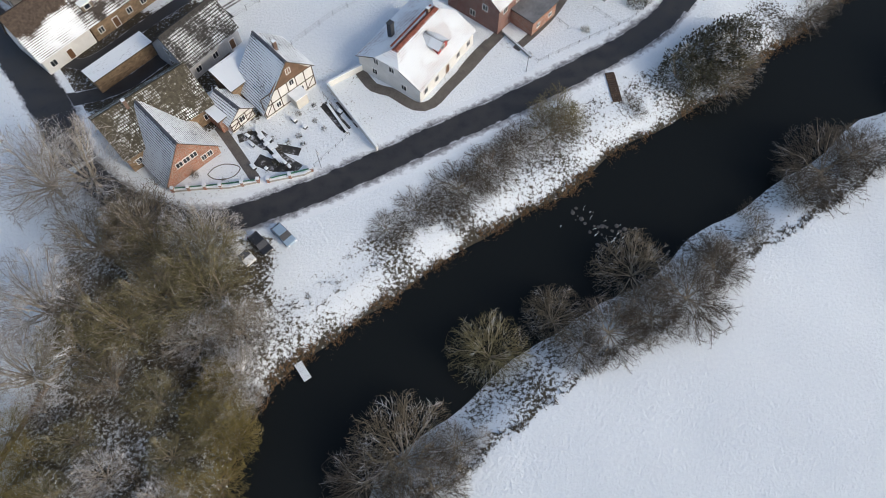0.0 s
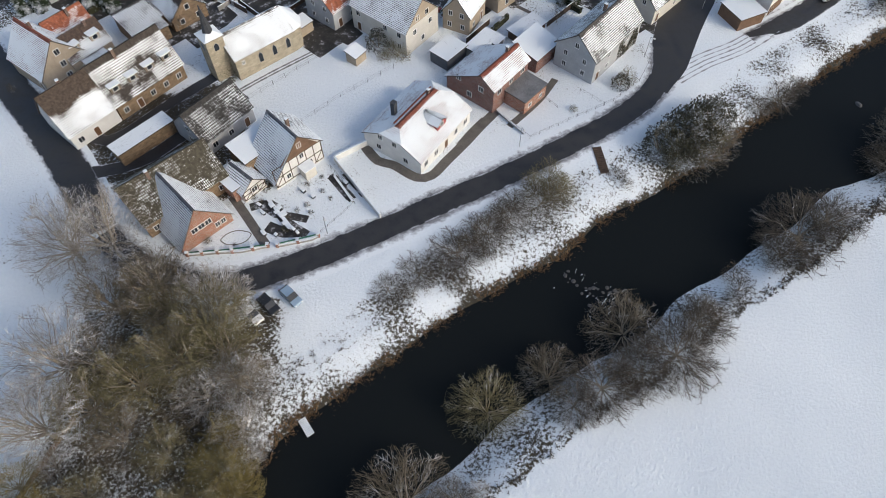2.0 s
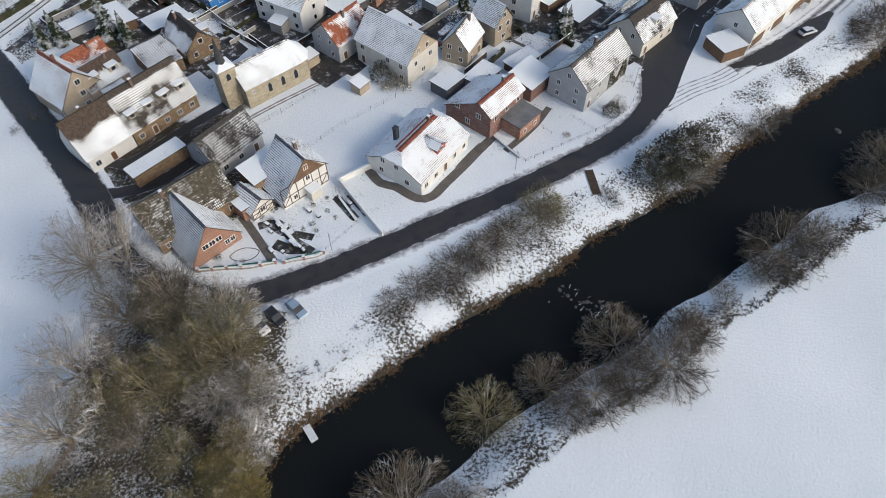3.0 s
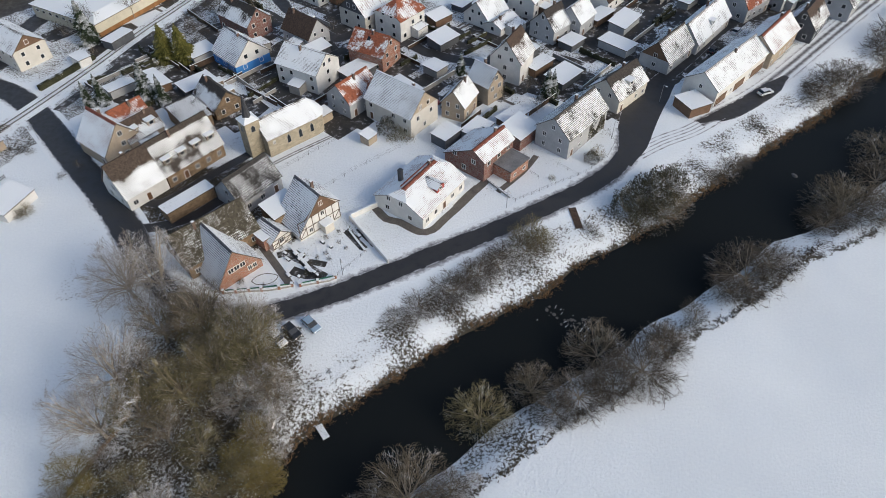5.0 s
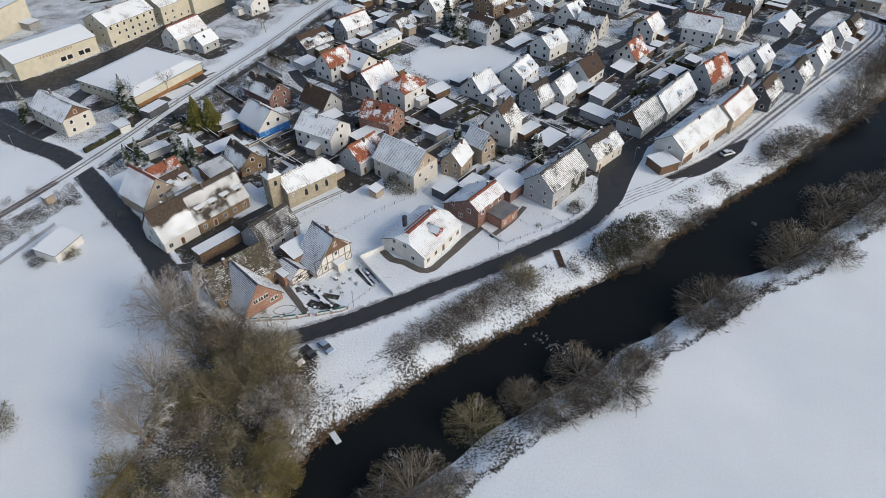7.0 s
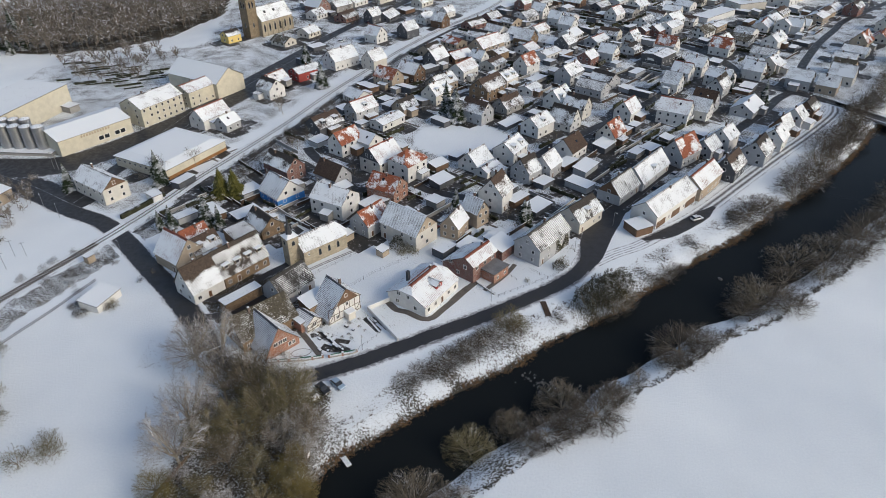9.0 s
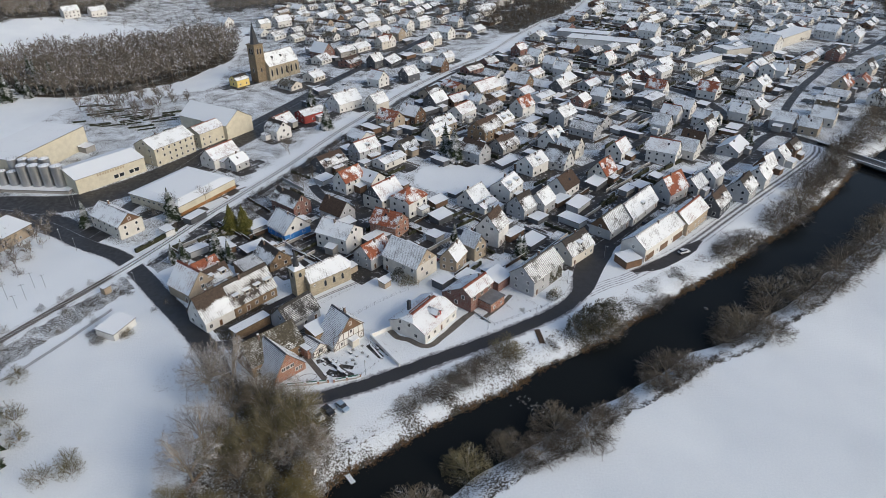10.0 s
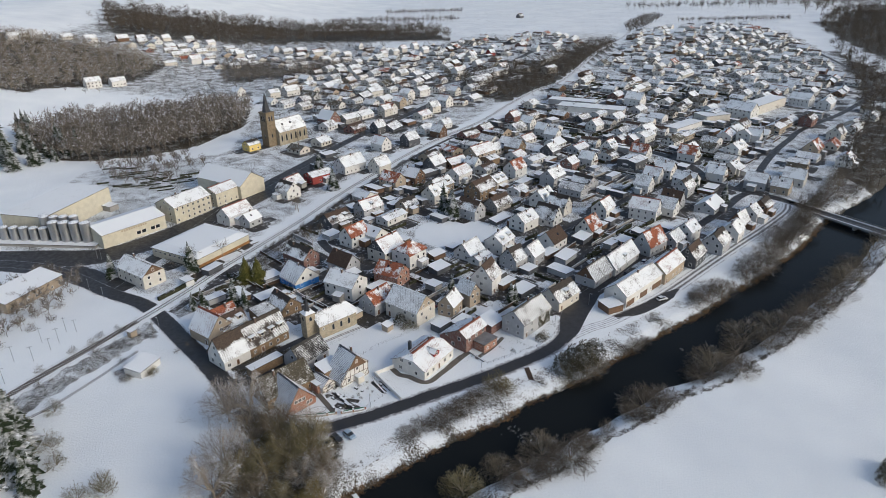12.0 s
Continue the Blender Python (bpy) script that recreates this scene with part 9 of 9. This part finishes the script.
L_BROWN = [lite(201 + i, M_TWIGW, 12, 9.0) for i in range(3)]
F_BROWN = [far_tree(221 + i, M_TWIGW) for i in range(3)]
F_HILL = [far_tree(241 + i, M_TWIGH) for i in range(3)]
F_DARK = [far_tree(231 + i, M_TWIGD) for i in range(3)]
wood("undergrowth", GROVE, 90, 2.4, [m[1] for m in B_LITE], 0.5, 0.95, "leafless undergrowth dusted with snow under the grove", 47, "undergrowth")
wood("hill_wood", WOODS["cemetery"], 400, 4.0, F_BROWN, 1.0, 1.5, "dense leafless brown wood behind the cemetery", 31)
wood("hill_scrub", WOODS["hillside"], 620, 5.0, F_HILL, 0.7, 1.1, "brown leafless wood on the snowy hillside", 32)
wood("hill_wood", WOODS["slope"], 620, 7.0, F_DARK, 1.0, 1.7, "dark wood across the far slope", 35)
wood("scrub_strip", WOODS["strip"], 260, 4.5, F_BROWN, 0.5, 0.8, "brown scrub strip below the hill houses", 40)
wood("valley_hedge", WOODS["railway"], 420, 5.0, F_DARK, 0.6, 1.0, "leafless wood along the railway line", 33)
wood("river_wood", WOODS["river"], 1150, 6.4, F_DARK, 0.9, 1.5, "dark leafless wood along the far river", 34)
wood("hedge_row", [(-180, 1120), (40, 1150), (60, 1190), (-160, 1170)], 110, 6.0, F_DARK, 0.6, 1.1, "far hedgerow between snowy fields", 36)
wood("hedge_row", [(-90, 1300), (60, 1330), (70, 1350), (-90, 1325)], 70, 6.0, F_DARK, 0.6, 1.0, "far hedgerow between snowy fields", 37)
wood("valley_hedge", [(300, 940), (340, 1000), (430, 1180), (400, 1190), (315, 1020)], 130, 6.0, F_DARK, 0.6, 1.0, "dark trees beside the far railway", 38)
wood("river_wood", [(640, 1080), (800, 1400), (1050, 1900), (1300, 2400), (1900, 2400), (1500, 1800), (1150, 1350), (900, 1080)], 300, 18.0, F_DARK, 1.5, 2.6, "dark leafless wood down the valley", 49)
wood("hedge_row", [(430, 1080), (640, 1090), (640, 1115), (430, 1102)], 90, 5.0, F_DARK, 0.6, 0.9, "dark hedge at the village's far edge", 41)
wood("hedge_row", [(420, 1330), (1100, 1400), (1100, 1480), (420, 1400)], 160, 12.0, F_DARK, 0.9, 1.4, "dark belt of trees across the far fields", 42)
wood("lineside_wood", [(-173, 130), (-163, 151), (-146, 150), (-138, 131), (-143, 114), (-150, 96)], 60, 4.0, L_BROWN, 0.35, 0.65, "brown leafless thicket beside the goods shed", 46)
wood("hillside_trees", [(-420, 500), (-330, 690), (-480, 860), (-300, 880), (-60, 860), (-70, 700), (-180, 520), (-300, 480)], 460, 8.0, F_BROWN, 0.3, 0.75, "scattered bare garden trees on the hillside", 43)
wood("village_trees", [(60, 430), (130, 540), (240, 740), (330, 990), (520, 1040), (500, 830), (420, 600), (330, 460), (200, 380)], 420, 8.0, F_DARK, 0.3, 0.65, "small bare garden trees among the far houses", 44)
wood("village_trees", [(-80, 300), (-40, 380), (30, 480), (120, 640), (180, 900), (60, 890), (-60, 750), (-130, 620), (-140, 480)], 320, 8.0, F_DARK, 0.3, 0.7, "small bare garden trees beyond the railway", 45)
wood("railway_scrub", [(-88, 128), (-80, 128), (-62, 165), (-48, 205), (-32, 250), (-40, 252), (-58, 212), (-76, 170)], 130, 2.2, [m[1] for m in (B_LITE[1], B_LITE[0], B_LITE[2])], 0.4, 0.85, "brown frosted scrub along the railway verge", 48, "scrub")
wood("lineside_scrub", [(-146, 26), (-138, 22), (-122, 58), (-108, 86), (-97, 106), (-102, 111), (-114, 88), (-130, 58)], 110, 2.4, [m[1] for m in (B_LITE[1], B_LITE[0])], 0.25, 0.5, "low dark scrub below the railway line", 50, "scrub")
wood("cemetery_trees", [(-190, 262), (-150, 262), (-140, 300), (-165, 318), (-205, 300)], 34, 6.5, L_BROWN, 0.6, 0.9, "bare cemetery trees", 39, "tree group")


def tufts(name, pts, mat_, label, lo, hi, seed, blades=5, rad=0.03):
    r = np.random.RandomState(seed)
    segs = []
    for x, y in pts:
        z = H(x, y)
        s = r.uniform(lo, hi)
        for _ in range(blades):
            d = r.normal(0, 0.5, 2)
            o = r.normal(0, 0.22, 2) * s
            segs.append((x + o[0], y + o[1], z - 0.05, x + o[0] + d[0] * s, y + o[1] + d[1] * s, z + s * r.uniform(0.5, 1.0), rad, 0.008))
    v, f = spikes(np.array(segs))
    ob = add_mesh(name, v.tolist(), f.tolist(), mat_)
    return tagged(ob, label, "grass", kind="stuff")


rt = random.Random(77)
reed, grass = [], []
for _ in range(30000):
    i = rt.randrange(len(FIELD_SIDE))
    x0, y0 = FIELD_SIDE[i] + ft[i] * rt.uniform(-1, 1)
    if not (-35 < x0 < 200):
        continue
    if rt.random() < 0.36:
        d = rt.uniform(-1.7, 0.9)
        if noise.noise((x0 * 0.12, y0 * 0.12, 3.0)) + 0.4 * noise.noise((x0 * 0.5, y0 * 0.5, d)) > -0.22:
            reed.append((x0 + fn[i][0] * d, y0 + fn[i][1] * d))
    else:
        d = rt.choice((rt.uniform(-11, -1.5), rt.uniform(-9, -5.5), rt.uniform(wide(x0), wide(x0) + 8), rt.uniform(wide(x0) + 7.2, wide(x0) + 8.6), rt.uniform(wide(x0) + 7.2, wide(x0) + 8.6)))
        x, y = x0 + fn[i][0] * d, y0 + fn[i][1] * d
        if noise.noise((x * 0.22, y * 0.22, 0.0)) + 0.5 * noise.noise((x * 0.7, y * 0.7, 5.0)) > (0.12 if d < wide(x0) + 7.2 else -0.2):
            grass.append((x, y))
tufts("reed_fringe", reed, M_REED, "rusty brown dry reeds along the waterline", 0.4, 0.95, 1, 7, 0.08)
tufts("bank_grass", grass, M_TWIGD, "dark dry grass tufts poking through bank snow", 0.2, 0.65, 2, 6, 0.06)


# ---- weir stones ----
def stone(x, y, s, seed):
    r = np.random.RandomState(seed)
    bm = bmesh.new()
    bmesh.ops.create_icosphere(bm, subdivisions=2, radius=1.0)
    for v in bm.verts:
        v.co *= 1 + 0.25 * noise.noise(v.co * 1.7 + Vector((seed, 0, 0)))
        v.co.z *= 0.6
    ob = part("stone", bm, M_STONE, None)
    ob.matrix_world = pose(x, y, LOW - 0.1 * s, 0, 0, r.uniform(0, 360)) @ Matrix.Diagonal((s, s * r.uniform(0.6, 1), s * 0.8, 1))
    tagged(ob, "wet grey stone breaking the river surface", "stone", "weir stones")


rs = random.Random(3)
for i in range(34):
    f = rs.random()
    stone(19.5 + 9.5 * f + rs.uniform(-2.2, 2.2), 52.6 - 5.5 * f + rs.uniform(-1.5, 3.0), rs.uniform(0.15, 0.42), i)
stone(82.6, 91.3, 0.9, 60)
fv, ff = [], []
for i in range(20):
    f = rs.random()
    x, y = 19.5 + 10 * f + rs.uniform(-2.4, 2.4), 52.8 - 5.2 * f + rs.uniform(-2, 3.6)
    l, w2, a = rs.uniform(0.3, 1.1), rs.uniform(0.02, 0.07), radians(rs.uniform(185, 240))
    b = len(fv)
    c, s = math.cos(a), math.sin(a)
    for k in range(6):
        t = k / 5
        ww = w2 * math.sin(math.pi * (0.1 + 0.8 * t)) * rs.uniform(0.6, 1.3)
        bend = 0.25 * l * t * t * rs.uniform(0.7, 1.2)
        px0, py0 = x + c * l * t - s * bend, y + s * l * t + c * bend
        fv += [(px0 - s * ww, py0 + c * ww, LOW + 0.012), (px0 + s * ww, py0 - c * ww, LOW + 0.012), (px0, py0, LOW + 0.05)]
    for k in range(5):
        o = b + k * 3
        ff += [(o, o + 2, o + 5, o + 3), (o + 2, o + 1, o + 4, o + 5)]
foam = add_mesh("foam", fv, ff, M_SNOW)
tagged(foam, "white foam streaks below the little weir", "foam", kind="stuff")
